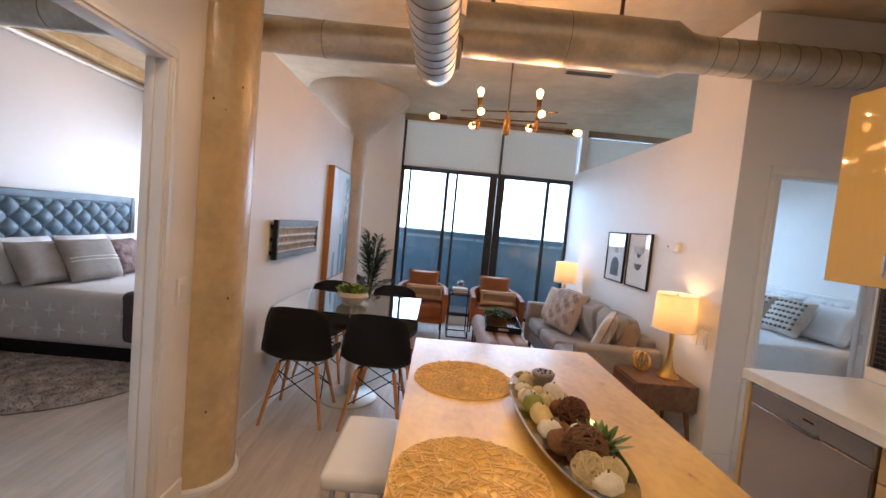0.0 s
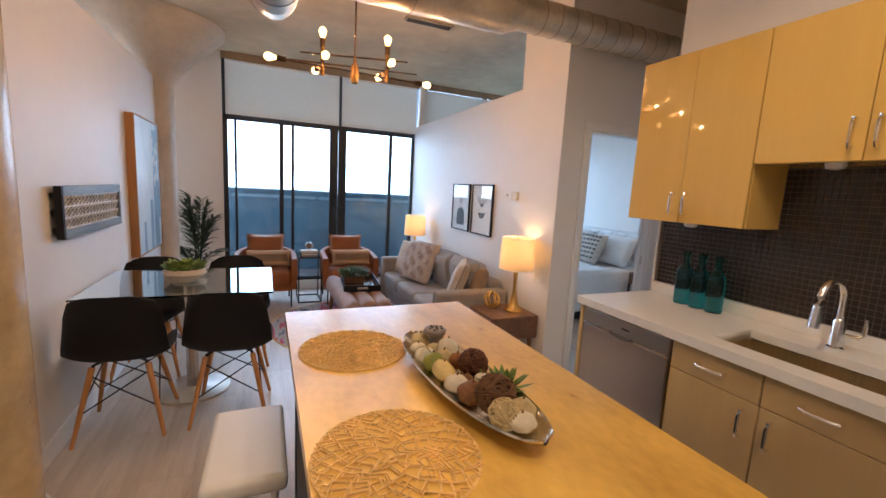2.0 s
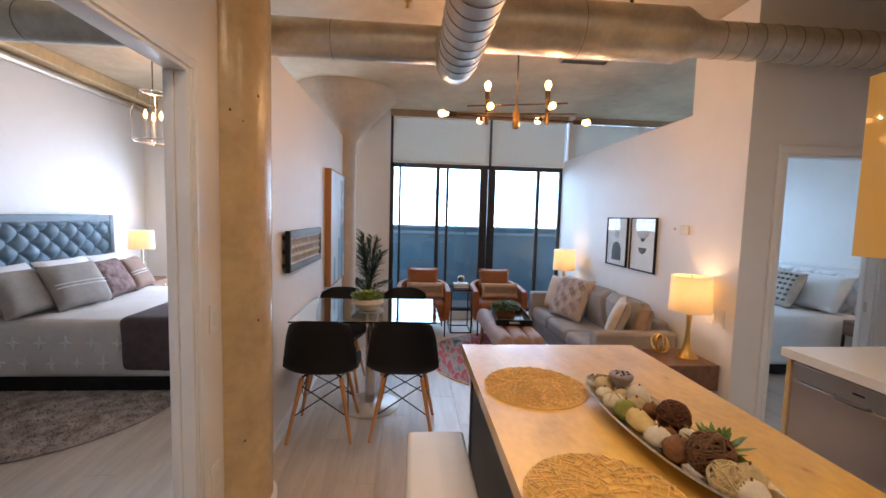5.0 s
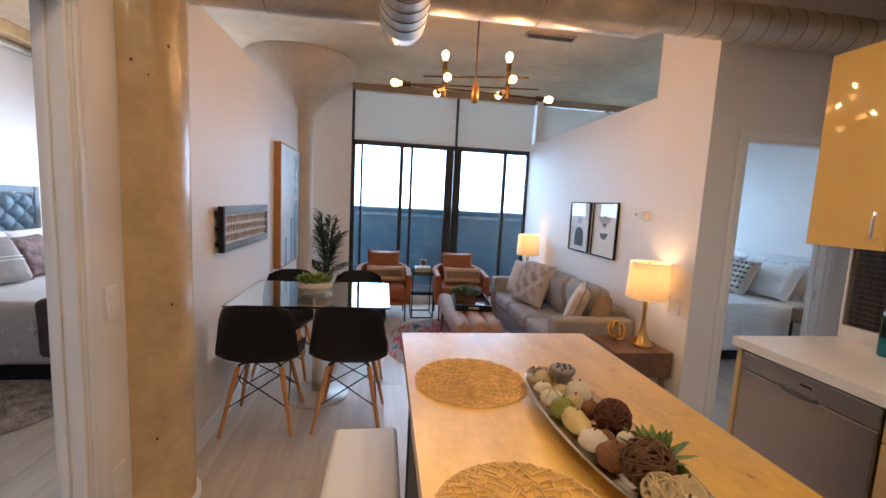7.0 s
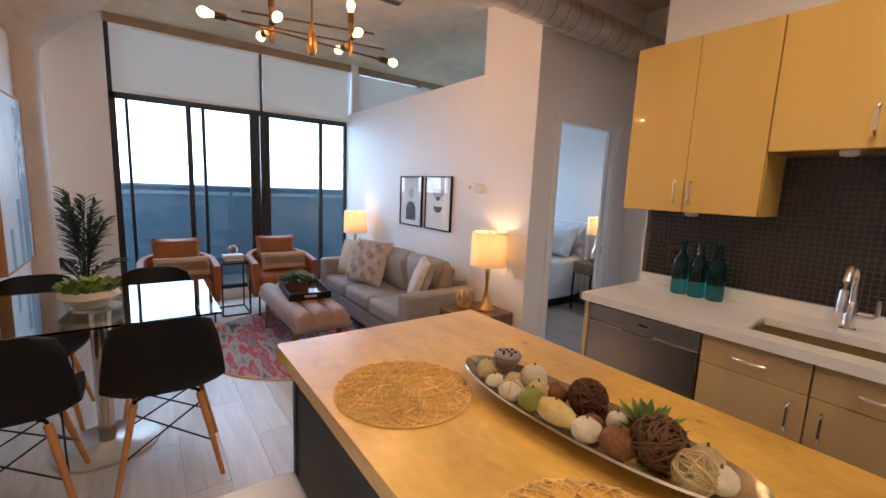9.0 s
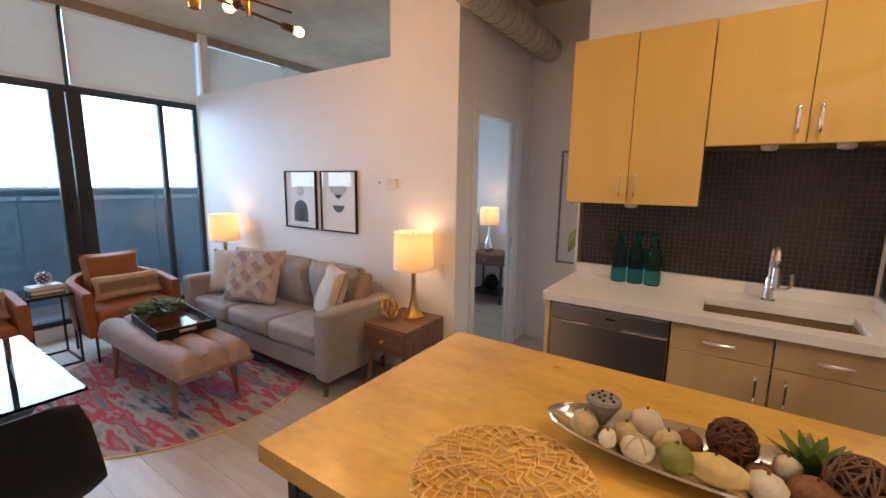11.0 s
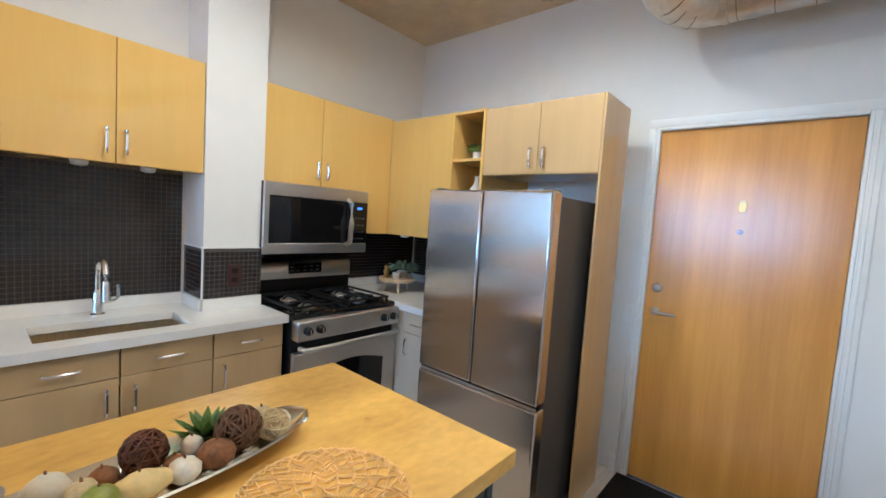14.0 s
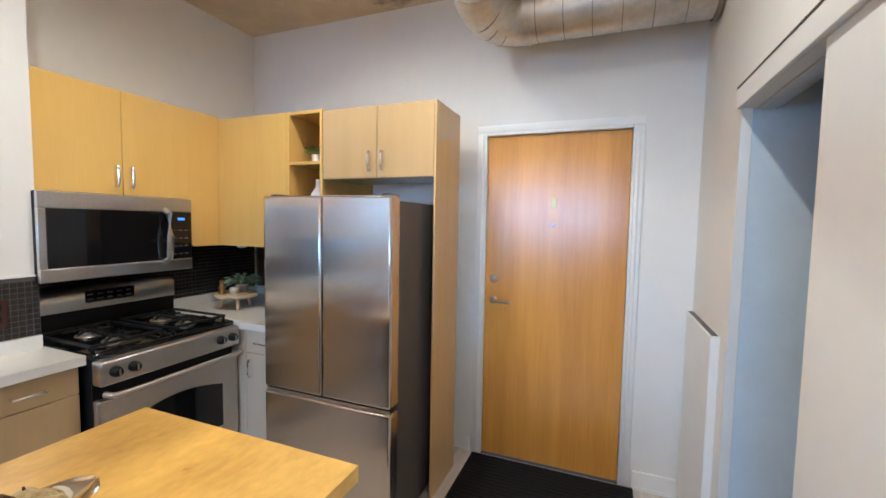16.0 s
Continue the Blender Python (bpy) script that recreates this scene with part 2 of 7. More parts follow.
LEAF_PALE = mat("pale_green_leaf", (0.25, 0.38, 0.07), 0.45, vary=0.3, scale=12)
LEAF_DARK = mat("dark_palm_leaf", (0.028, 0.058, 0.026), 0.4, vary=0.4, scale=12)
STONEWARE = mat("pale_stoneware", (0.60, 0.52, 0.43), 0.7, vary=0.06, bump=0.1)
WHITE_GLAZE = mat("white_glaze", (0.80, 0.79, 0.77), 0.3, vary=0.02)
TEAL = clear("teal_glass", (0.02, 0.36, 0.40), 0.03)
PANE = clear("window_glass", (0.96, 0.98, 0.98))
TABLE_GLASS = clear("table_glass", (0.86, 0.95, 0.93))
SHADE = sheet("lamp_shade_linen", (0.84, 0.66, 0.40), 0.28)
BLIND = sheet("roller_blind_cloth", (0.74, 0.72, 0.67), 0.24)
BULB = glow("filament_bulb", (1.0, 0.52, 0.17), 13)
BULB_SOFT = glow("frosted_bulb", (1.0, 0.72, 0.42), 4)
RAFFIA = mat("natural_raffia", (0.90, 0.60, 0.22), 0.7, vary=0.15, scale=20)
SILVER = mat("hammered_silver", (0.80, 0.74, 0.63), 0.18, 1.0, vary=0.06, bump=0.06, bump_scale=60)
POD_CREAM = mat("cream_pod", (0.74, 0.58, 0.30), 0.8, vary=0.2, scale=22, bump=0.4, bump_scale=60)
POD_WHITE = mat("white_pod", (0.78, 0.70, 0.54), 0.7, vary=0.1, scale=18, bump=0.3, bump_scale=50)
POD_BROWN = mat("russet_pod", (0.30, 0.13, 0.045), 0.8, vary=0.3, scale=22, bump=0.4, bump_scale=70)
TWIG = mat("dark_twig", (0.12, 0.055, 0.03), 0.8, vary=0.3, scale=30)
POD_GREEN = mat("olive_pod", (0.30, 0.31, 0.05), 0.5, vary=0.2, scale=18)
POD_GREY = mat("grey_lotus_pod", (0.34, 0.30, 0.28), 0.8, vary=0.2, scale=30, bump=0.3)
PARAPET = mat("dark_parapet_panel", (0.075, 0.18, 0.26), 0.5, vary=0.1, scale=2)
MAT_BLACK = mat("black_rubber", (0.014, 0.014, 0.015), 0.9, vary=0.1, scale=40, bump=0.5, bump_scale=200, spec=0.2)
WHITE_SEAT = mat("white_vinyl", (0.80, 0.76, 0.70), 0.35, vary=0.02)
INK = mat("charcoal_ink", (0.10, 0.115, 0.12), 0.7, vary=0.1, scale=14)
PAPER = mat("white_paper", (0.72, 0.72, 0.70), 0.6, vary=0.02)
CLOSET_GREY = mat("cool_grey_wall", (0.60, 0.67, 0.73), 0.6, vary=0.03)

# ---- mesh helpers ----


def box(bm, x0, x1, y0, y1, z0, z1, bev=0.0, seg=2):
    r = bmesh.ops.create_cube(bm, size=1.0)
    bmesh.ops.transform(bm, verts=r["verts"], matrix=Matrix.Translation(((x0 + x1) / 2, (y0 + y1) / 2, (z0 + z1) / 2)) @ Matrix.Diagonal((abs(x1 - x0), abs(y1 - y0), abs(z1 - z0), 1)))
    if bev:
        es = list({e for v in r["verts"] for e in v.link_edges})
        bmesh.ops.bevel(bm, geom=es, offset=min(bev, 0.49 * min(abs(x1 - x0), abs(y1 - y0), abs(z1 - z0))), segments=seg, affect="EDGES", profile=0.5)
    return bm


def B(x0, x1, y0, y1, z0, z1, bev=0.0, seg=2):
    return box(bmesh.new(), x0, x1, y0, y1, z0, z1, bev, seg)


def tube(bm, pts, r, seg=8, closed=False, radii=None):
    """A round bar along a polyline."""
    pts = [Vector(p) for p in pts]
    n, rings = len(pts), []
    up = Vector((0.013, 0.021, 1))
    for i, p in enumerate(pts):
        a, b = (pts[i - 1], pts[(i + 1) % n]) if closed else (pts[max(i - 1, 0)], pts[min(i + 1, n - 1)])
        d = (b - a).normalized()
        u = d.cross(up if abs(d.dot(up.normalized())) < 0.97 else Vector((1, 0.01, 0))).normalized()
        w = d.cross(u)
        rr = radii[i] if radii else r
        rings.append([bm.verts.new(p + (u * math.cos(2 * math.pi * k / seg) + w * math.sin(2 * math.pi * k / seg)) * rr) for k in range(seg)])
    for i in range(n if closed else n - 1):
        a, b = rings[i], rings[(i + 1) % n]
        for k in range(seg):
            bm.faces.new((a[k], a[(k + 1) % seg], b[(k + 1) % seg], b[k]))
    if not closed:
        bm.faces.new(rings[0][::-1])
        bm.faces.new(rings[-1])
    return bm


def rod(p0, p1, r0, r1=None, seg=12, bm=None):
    return tube(bm or bmesh.new(), (p0, p1), r0, seg, radii=(r0, r1 if r1 is not None else r0))


def lathe(profile, seg=24, bm=None, at=(0, 0, 0), close=True):
    """A turned shape: (radius, height) pairs from bottom to top."""
    bm = bm or bmesh.new()
    at = Vector(at)
    rings = [[bm.verts.new(at + Vector((max(r, 1e-4) * math.cos(2 * math.pi * k / seg), max(r, 1e-4) * math.sin(2 * math.pi * k / seg), z))) for k in range(seg)] for r, z in profile]
    for a, b in zip(rings, rings[1:]):
        for k in range(seg):
            bm.faces.new((a[k], a[(k + 1) % seg], b[(k + 1) % seg], b[k]))
    if close:
        bm.faces.new(rings[0][::-1])
        bm.faces.new(rings[-1])
    return bm


def ball(bm, c, r, sx=1, sy=1, sz=1, sub=2, rough=0.0, seed=0):
    res = bmesh.ops.create_icosphere(bm, subdivisions=sub, radius=1.0)
    for v in res["verts"]:
        k = 1 + rough * noise.noise(v.co * 2.2 + Vector((seed, seed * 0.7, 3)))
        v.co = Vector((v.co.x * r * sx * k, v.co.y * r * sy * k, v.co.z * r * sz * k)) + Vector(c)
    return bm


def cushion(w, d, h, n=14, puff=0.75, wrinkle=0.004, seed=0):
    """A stuffed pillow w by d, h thick, lying flat round the origin, with pinched corners."""
    bm = bmesh.new()
    top, bot = [], []
    for i in range(n + 1):
        tr, br = [], []
        for j in range(n + 1):
            u, v = 2 * i / n - 1, 2 * j / n - 1
            e = max(0.0, (1 - abs(u) ** 2.6)) ** 0.5 * max(0.0, (1 - abs(v) ** 2.6)) ** 0.5
            pin = 1 - 0.06 * (1 - abs(u) ** 2) * abs(v) ** 4 - 0.06 * (1 - abs(v) ** 2) * abs(u) ** 4
            x, y = u * w / 2 * pin, v * d / 2 * pin
            z = h / 2 * e ** puff + wrinkle * noise.noise(Vector((x * 9 + seed, y * 9, seed)))
            edge = i in (0, n) or j in (0, n)
            t = bm.verts.new((x, y, 0 if edge else z))
            tr.append(t)
            br.append(t if edge else bm.verts.new((x, y, -z)))
        top.append(tr)
        bot.append(br)
    for i in range(n):
        for j in range(n):
            bm.faces.new((top[i][j], top[i + 1][j], top[i + 1][j + 1], top[i][j + 1]))
            q = (bot[i][j], bot[i][j + 1], bot[i + 1][j + 1], bot[i + 1][j])
            if len(set(q)) == 4 and not all(a in top_row for a, top_row in ((q[0], top[i]), (q[1], top[i]), (q[2], top[i + 1]), (q[3], top[i + 1]))):
                bm.faces.new(q)
    return bm


def mv(bm, m):
    bmesh.ops.transform(bm, verts=bm.verts, matrix=m)
    return bm


def part(name, bm, material, parent=None, label="", smooth=True):
    """One bmesh as one mesh object under its thing or part."""
    me = bpy.data.meshes.new(name)
    bmesh.ops.recalc_face_normals(bm, faces=bm.faces)
    bm.to_mesh(me)
    bm.free()
    me.materials.append(material)
    if smooth:
        me.shade_smooth()
        me.set_sharp_from_angle(angle=radians(48))
        if len(me.polygons) < 200:
            total = sum(p.area for p in me.polygons)
            for p in me.polygons:
                if p.loop_total == 4 and p.area > 0.02 * total and max(abs(c) for c in p.normal) > 0.9999:
                    p.use_smooth = False
    ob = new(name, me)
    if parent is not None:
        ob.parent = parent
    if label:
        tagged(ob, label)
    return ob


def thing(name, x, y, z, label, category, group="", rz=0.0):
    e = new(name)
    e.empty_display_size = 0.1
    e.matrix_world = pose(x, y, z, 0, 0, rz)
    return tagged(e, label, category, group)


def solid(name, bm, material, label="", category="", kind="structure", smooth=True):
    ob = part(name, bm, material, None, "", smooth)
    return tagged(ob, label, category, "", kind)


def leaf(bm, base, way, length, width, droop=0.3, n=4):
    """A blade that arches over: a strip of quads with a fold along its middle."""
    way = Vector(way).normalized()
    side = way.cross(Vector((0, 0, 1)))
    side = side.normalized() if side.length > 1e-3 else Vector((1, 0, 0))
    rows = []
    for i in range(n + 1):
        s = i / n
        p = Vector(base) + way * length * s + Vector((0, 0, -droop * length * s * s))
        w = width * (math.sin(math.pi * (0.12 + 0.86 * s)) ** 0.8) / 2
        rows.append((bm.verts.new(p - side * w), bm.verts.new(p - Vector((0, 0, w * 0.5))), bm.verts.new(p + side * w)))
    for a, b in zip(rows, rows[1:]):
        bm.faces.new((a[0], a[1], b[1], b[0]))
        bm.faces.new((a[1], a[2], b[2], b[1]))
    return bm


def foliage(seed, count, spread, height, length, width, droop, up=0.5):
    """A clump of leaves that start near the origin and lean outwards."""
    rng, bm = random.Random(seed), bmesh.new()
    for _ in range(count):
        a, k = rng.uniform(0, 2 * math.pi), rng.random() ** 0.6
        base = (spread * k * math.cos(a), spread * k * math.sin(a), height * rng.random() * (1.1 - k * 0.6))
        b = a + rng.uniform(-0.9, 0.9)
        leaf(bm, base, (math.cos(b), math.sin(b), up + rng.uniform(-0.3, 0.5)), length * rng.uniform(0.6, 1.15), width * rng.uniform(0.7, 1.2), droop)
    return bm

# ---- structure ----
CEIL, FAR, ENTRY, LEFT, RIGHT = 2.92, 6.13, -1.06, -0.77, 2.21
WX, EX = -3.52, 4.62

solid("floor", B(WX - 0.2, EX + 0.2, ENTRY - 0.2, FAR + 0.2, -0.2, -0.012), FLOORBED, "grey oak plank floor", "floor")
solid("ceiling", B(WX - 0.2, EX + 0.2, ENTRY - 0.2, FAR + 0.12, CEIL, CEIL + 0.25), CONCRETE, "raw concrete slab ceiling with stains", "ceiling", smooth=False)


def wall(name, x0, x1, y0, y1, z0=0.0, z1=CEIL, material=None):
    return solid(name, B(x0, x1, y0, y1, z0, z1), material or WALL, "white painted wall", "wall", smooth=False)


# dining and bedroom partition with the bedroom doorway
JY0, JY1, JZ = 1.02, 1.905, 1.99
wall("wall_dining", LEFT - 0.065, LEFT, 2.36, 5.42, 0, 2.395)
wall("wall_dining_door", LEFT - 0.065, LEFT, JY1, 2.36, 0, CEIL)
wall("wall_dining_head", LEFT - 0.065, LEFT, JY0, JY1, JZ, CEIL)
CY0, CY1, CZ, EL = -0.385, 0.80, 1.945, -0.70
wall("wall_closet_side", EL - 0.12, EL, CY1, JY0, 0, CEIL)
wall("wall_closet_head", EL - 0.12, EL, CY0, CY1, CZ, CEIL)
wall("wall_closet_entry", EL - 0.035, EL, ENTRY, CY0, 0, CEIL)
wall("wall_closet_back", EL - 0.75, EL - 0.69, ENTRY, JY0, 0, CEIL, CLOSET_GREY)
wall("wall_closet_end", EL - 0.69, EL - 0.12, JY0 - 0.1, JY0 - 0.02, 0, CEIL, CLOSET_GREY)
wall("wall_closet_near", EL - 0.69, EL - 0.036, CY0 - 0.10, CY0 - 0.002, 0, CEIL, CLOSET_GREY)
# entry wall with its door
DX0, DX1, DZ = -0.385, 0.475, 2.06
wall("wall_entry_right", WX - 0.12, DX0, ENTRY - 0.14, ENTRY)
wall("wall_entry_left", DX1, EX + 0.12, ENTRY - 0.14, ENTRY)
wall("wall_entry_head", DX0, DX1, ENTRY - 0.14, ENTRY, DZ, CEIL)
# kitchen wall with its boxed pillar, nook and second bedroom doorway
KX = 2.37
wall("wall_kitchen", KX, KX + 0.12, ENTRY, 2.06)
wall("wall_nook_side", KX + 0.12, 3.57, 1.94, 2.06)
wall("pillar", 2.10, KX, 0.432, 0.735)
wall("wall_nook_back", 3.45, 3.57, 2.06, 2.82)
BX0, BX1, BZ = 2.46, 3.19, 1.94
wall("wall_nook_left", RIGHT + 0.12, BX0, 2.82, 2.89)
wall("wall_nook_right", BX1, EX, 2.82, 2.89)
wall("wall_nook_head", BX0, BX1, 2.82, 2.89, BZ, CEIL)
wall("wall_living_full", RIGHT, RIGHT + 0.12, 2.82, 3.39)
wall("wall_living_half", RIGHT, RIGHT + 0.12, 3.39, FAR, 0, 2.305)
solid("post", B(RIGHT + 0.02, RIGHT + 0.10, FAR - 0.13, FAR - 0.04, 2.305, CEIL, 0.004), TRIM, "slim white post on the half wall", "post")
# outer walls
wall("wall_west", WX - 0.12, WX, ENTRY, FAR + 0.12)
wall("wall_east", EX, EX + 0.12, ENTRY, FAR + 0.12)
wall("wall_far_left", -1.2, -0.254, FAR, FAR + 0.12)
wall("wall_far_west", WX, -3.1, FAR, FAR + 0.12)
wall("wall_far_east", 4.4, EX, FAR, FAR + 0.12)


def skirt(x0, x1, y0, y1):
    bm = B(x0, x1, y0, y1, 0.0, 0.105, 0.003)
    box(bm, x0 - 0.002 * (x1 - x0 < 0.05), x1 + 0.002 * (x1 - x0 < 0.05), y0 - 0.002 * (y1 - y0 < 0.05), y1 + 0.002 * (y1 - y0 < 0.05), 0.0, 0.02)
    return solid("baseboard", bm, TRIM, "white painted baseboard", "baseboard")


skirt(LEFT, LEFT + 0.014, 2.6, 5.3)
skirt(LEFT, LEFT + 0.014, 1.95, 2.14)
skirt(DX1 + 0.06, 0.56, ENTRY, ENTRY + 0.014)
skirt(EL, DX0 - 0.06, ENTRY, ENTRY + 0.014)
skirt(RIGHT - 0.014, RIGHT, 2.81, 6.1)
skirt(RIGHT - 0.014, BX0 - 0.06, 2.806, 2.82)
skirt(3.436, 3.45, 2.06, 2.81)
skirt(BX1 + 0.06, 3.436, 2.806, 2.82)
skirt(WX, WX + 0.014, 1.0, 6.1)
skirt(EX - 0.014, EX, 2.95, 6.1)
skirt(-0.9, -0.26, FAR - 0.014, FAR)


def casing(name, axis, a0, a1, top, at, side, width=0.055, depth=0.018, jamb=0.12):
    """Door casing on one face of a wall and the jamb lining through it. axis: the one along which the opening runs."""
    bm = bmesh.new()

    def put(u0, u1, z0, z1, d0, d1):
        if axis == "x":
            box(bm, u0, u1, min(d0, d1), max(d0, d1), z0, z1, 0.003)
        else:
            box(bm, min(d0, d1), max(d0, d1), u0, u1, z0, z1, 0.003)

    f, bk = at + side * depth, at - side * jamb
    put(a0 - width, a0, 0, top, at + side * 0.001, f)
    put(a1, a1 + width, 0, top, at + side * 0.001, f)
    put(a0 - width, a1 + width, top, top + width, at + side * 0.001, f)
    put(a0 - width * 0.5, a0 - width * 0.15, 0, top, f, f + side * 0.006)
    put(a1 + width * 0.15, a1 + width * 0.5, 0, top, f, f + side * 0.006)
    put(a0, a0 + 0.016, 0, top, at + side * 0.012, bk)
    put(a1 - 0.016, a1, 0, top, at + side * 0.012, bk)
    put(a0 + 0.016, a1 - 0.016, top - 0.016, top, at + side * 0.012, bk)
    mid = at - side * jamb * 0.55
    put(a0 + 0.016, a0 + 0.028, 0, top - 0.016, mid, mid - side * 0.035)
    put(a1 - 0.028, a1 - 0.016, 0, top - 0.016, mid, mid - side * 0.035)
    return solid(name, bm, TRIM, "white painted door casing", "door frame")


c1 = casing("door_frame_1", "y", JY0, JY1, JZ, LEFT, 1, 0.04, 0.018, 0.065)
c2 = casing("door_frame_2", "x", BX0, BX1, BZ, 2.82, -1, jamb=0.07)
c3 = casing("door_frame_3", "x", DX0, DX1, DZ, ENTRY, 1, 0.045, 0.012, 0.10)
part("strike_plate", B(LEFT - 0.075, LEFT - 0.035, JY1 - 0.019, JY1 - 0.0165, 0.94, 1.02), STEEL, c1, "steel strike plate")
part("strike_plate", B(BX1 - 0.019, BX1 - 0.0165, 2.835, 2.855, 0.90, 0.97), STEEL, c2, "steel strike plate")

# entry door
door = solid("door_1", B(DX0 + 0.018, DX1 - 0.018, ENTRY - 0.06, ENTRY - 0.014, 0.008, DZ - 0.018, 0.003), DOORWOOD, "honey maple veneer entry door, closed", "door")
for hz in (0.25, 1.05, 1.80):
    part("hinge", rod((DX0 + 0.013, ENTRY + 0.004, hz - 0.055), (DX0 + 0.013, ENTRY + 0.004, hz + 0.055), 0.008), STEEL, door, "steel hinge")
hx = DX1 - 0.075
part("lock_rose", mv(lathe([(0.026, 0), (0.026, 0.006), (0.018, 0.014), (0.008, 0.015)]), pose(hx, ENTRY - 0.014, 1.155, -90)), STEEL, door, "round steel deadbolt rose")
bm = mv(lathe([(0.024, 0), (0.024, 0.006), (0.012, 0.01), (0.011, 0.05)]), pose(hx, ENTRY - 0.014, 1.02, -90))
tube(bm, [(hx, ENTRY + 0.034, 1.02), (hx - 0.05, ENTRY + 0.038, 1.02), (hx - 0.115, ENTRY + 0.034, 1.016)], 0.009)
part("door_handle", bm, STEEL, door, "brushed steel lever handle")
part("door_viewer", mv(lathe([(0.012, 0), (0.012, 0.004), (0.006, 0.006)]), pose(0.045, ENTRY - 0.014, 1.50, -90)), STEEL, door)
part("number_plate", B(0.03, 0.06, ENTRY - 0.0135, ENTRY - 0.010, 1.60, 1.66, 0.001), BRASS, door, "small brass plate")
part("latch_plate", B(DX1 - 0.0185, DX1 - 0.0155, ENTRY - 0.05, ENTRY - 0.012, 0.98, 1.08), STEEL, door)

# closet with one sliding panel, and the thin wall panel beside it
tr = solid("closet_frame", B(EL, EL + 0.014, CY0 - 0.01, CY1 + 0.05, CZ, CZ + 0.08, 0.003), TRIM, "white closet header board", "door frame")
# shadow line along the board's top edge, laid on as a dark strip
part("shadow_strip", B(EL + 0.012, EL + 0.0165, CY0 - 0.01, CY1 + 0.05, CZ + 0.074, CZ + 0.0795), GROUT, tr, "thin dark strip standing in for the shadow line above the board")
cd = solid("door_2", B(EL - 0.038, EL - 0.004, 0.235, CY1, 0.01, CZ - 0.001, 0.003), TRIM, "white sliding closet door, half open", "door")
part("track", B(EL - 0.11, EL - 0.045, CY0, CY1, CZ - 0.006, CZ - 0.002), STEEL, cd)
hp = thing("wall_panel", EL, -0.75, 0, "low white wall panel with a dark slot", "wall panel")
part("body", B(0.0, 0.035, -0.27, 0.27, 0.0, 1.06, 0.004), TRIM, hp)
part("slot", B(0.006, 0.030, -0.26, 0.26, 1.0585, 1.062), FRIDGE_SIDE, hp)
mt = thing("doormat", 0.03, -0.68, 0, "black ribbed rubber doormat by the entry door", "doormat")
bm = B(-0.48, 0.48, -0.36, 0.36, 0.0, 0.010, 0.004)
for i in range(22):
    part("rib", B(-0.46, 0.46, -0.345 + i * 0.032, -0.327 + i * 0.032, 0.009, 0.013), MAT_BLACK, mt)
part("mat_base", bm, MAT_BLACK, mt)


# concrete columns
def column(x, y, r, cap):
    ob = solid("column", lathe([(r, 0), (r, 2.32), (r * 1.05, 2.36), (r * 1.7, 2.47), (cap, CEIL - 0.05), (cap, CEIL)] if cap else [(r, 0), (r, CEIL)], 48, at=(x, y, 0)), COLUMN if not cap else CAPITAL,
               "round concrete column with a flared capital" if cap else "round sealed concrete column", "column")
    return ob


ca = column(-0.82, 2.34, 0.196, 0)
column(-0.75, 5.42, 0.125, 0.60)
_r = random.Random(17)
for _ in range(14):
    a, z = _r.uniform(-1.9, 0.9), _r.uniform(0.3, 2.4)
    part("pit", mv(ball(bmesh.new(), (0, 0, 0), _r.uniform(0.003, 0.007), 0.4, 1, 1.2, 1), pose(-0.82, 2.34, z, 0, 0, math.degrees(a)) @ pose(0.1955, 0, 0)), TWIG, ca)
part("column_base", lathe([(0.216, 0), (0.216, 0.022), (0.197, 0.03)], 48, at=(-0.82, 2.34, 0)), TRIM, ca, "thin pale base ring")


# ---- window walls ----
def pane_bar(bm, x0, x1, z0, z1, d=0.06):
    return box(bm, x0, x1, FAR + 0.0, FAR + d, z0, z1, 0.004)


w1 = solid("window_1", pane_bar(bmesh.new(), -0.254, 2.21, 2.155, 2.225), DARK_FRAME, "dark aluminium window wall with sliding doors", "window")
part("window_head", B(-0.254, 2.21, FAR, FAR + 0.10, 2.86, CEIL, 0.004), DARK_FRAME, w1)
part("window_sill", B(-0.254, 2.21, FAR - 0.02, FAR + 0.10, 0.0, 0.12, 0.004), TRIM, w1, "white low sill")
part("window_track", B(-0.254, 2.21, FAR, FAR + 0.08, 0.12, 0.17, 0.004), DARK_FRAME, w1)
for x0, x1, z0, z1 in ((-0.254, -0.20, 0.17, 2.86), (-0.13, -0.10, 0.17, 2.155), (0.39, 0.44, 0.17, 2.155), (0.535, 0.57, 0.17, 2.155), (1.02, 1.125, 0.17, 2.155), (1.135, 1.24, 0.17, 2.155),
                       (1.12, 1.17, 2.225, 2.86), (1.84, 1.885, 0.17, 2.155), (2.17, 2.21, 0.17, 2.155)):
    part("window_frame", pane_bar(bmesh.new(), x0, x1, z0, z1), DARK_FRAME, w1)
for hx, s in ((1.075, -1), (1.19, 1)):
    part("handle", tube(bmesh.new(), [(hx, FAR, 1.12), (hx, FAR - 0.035, 1.14), (hx, FAR - 0.045, 1.22), (hx, FAR - 0.035, 1.30), (hx, FAR, 1.32)], 0.009), BLACK_METAL, w1)
for x0, x1, z0, z1 in ((-0.20, 0.39, 0.17, 2.155), (0.44, 1.02, 0.17, 2.155), (1.24, 1.84, 0.17, 2.155), (1.885, 2.17, 0.17, 2.155), (-0.20, 1.12, 2.225, 2.86), (1.17, 2.21, 2.225, 2.86)):
    p = part("pane", B(x0, x1, FAR + 0.024, FAR + 0.030, z0, z1), PANE, w1)
    p.visible_shadow = False
bx = 0
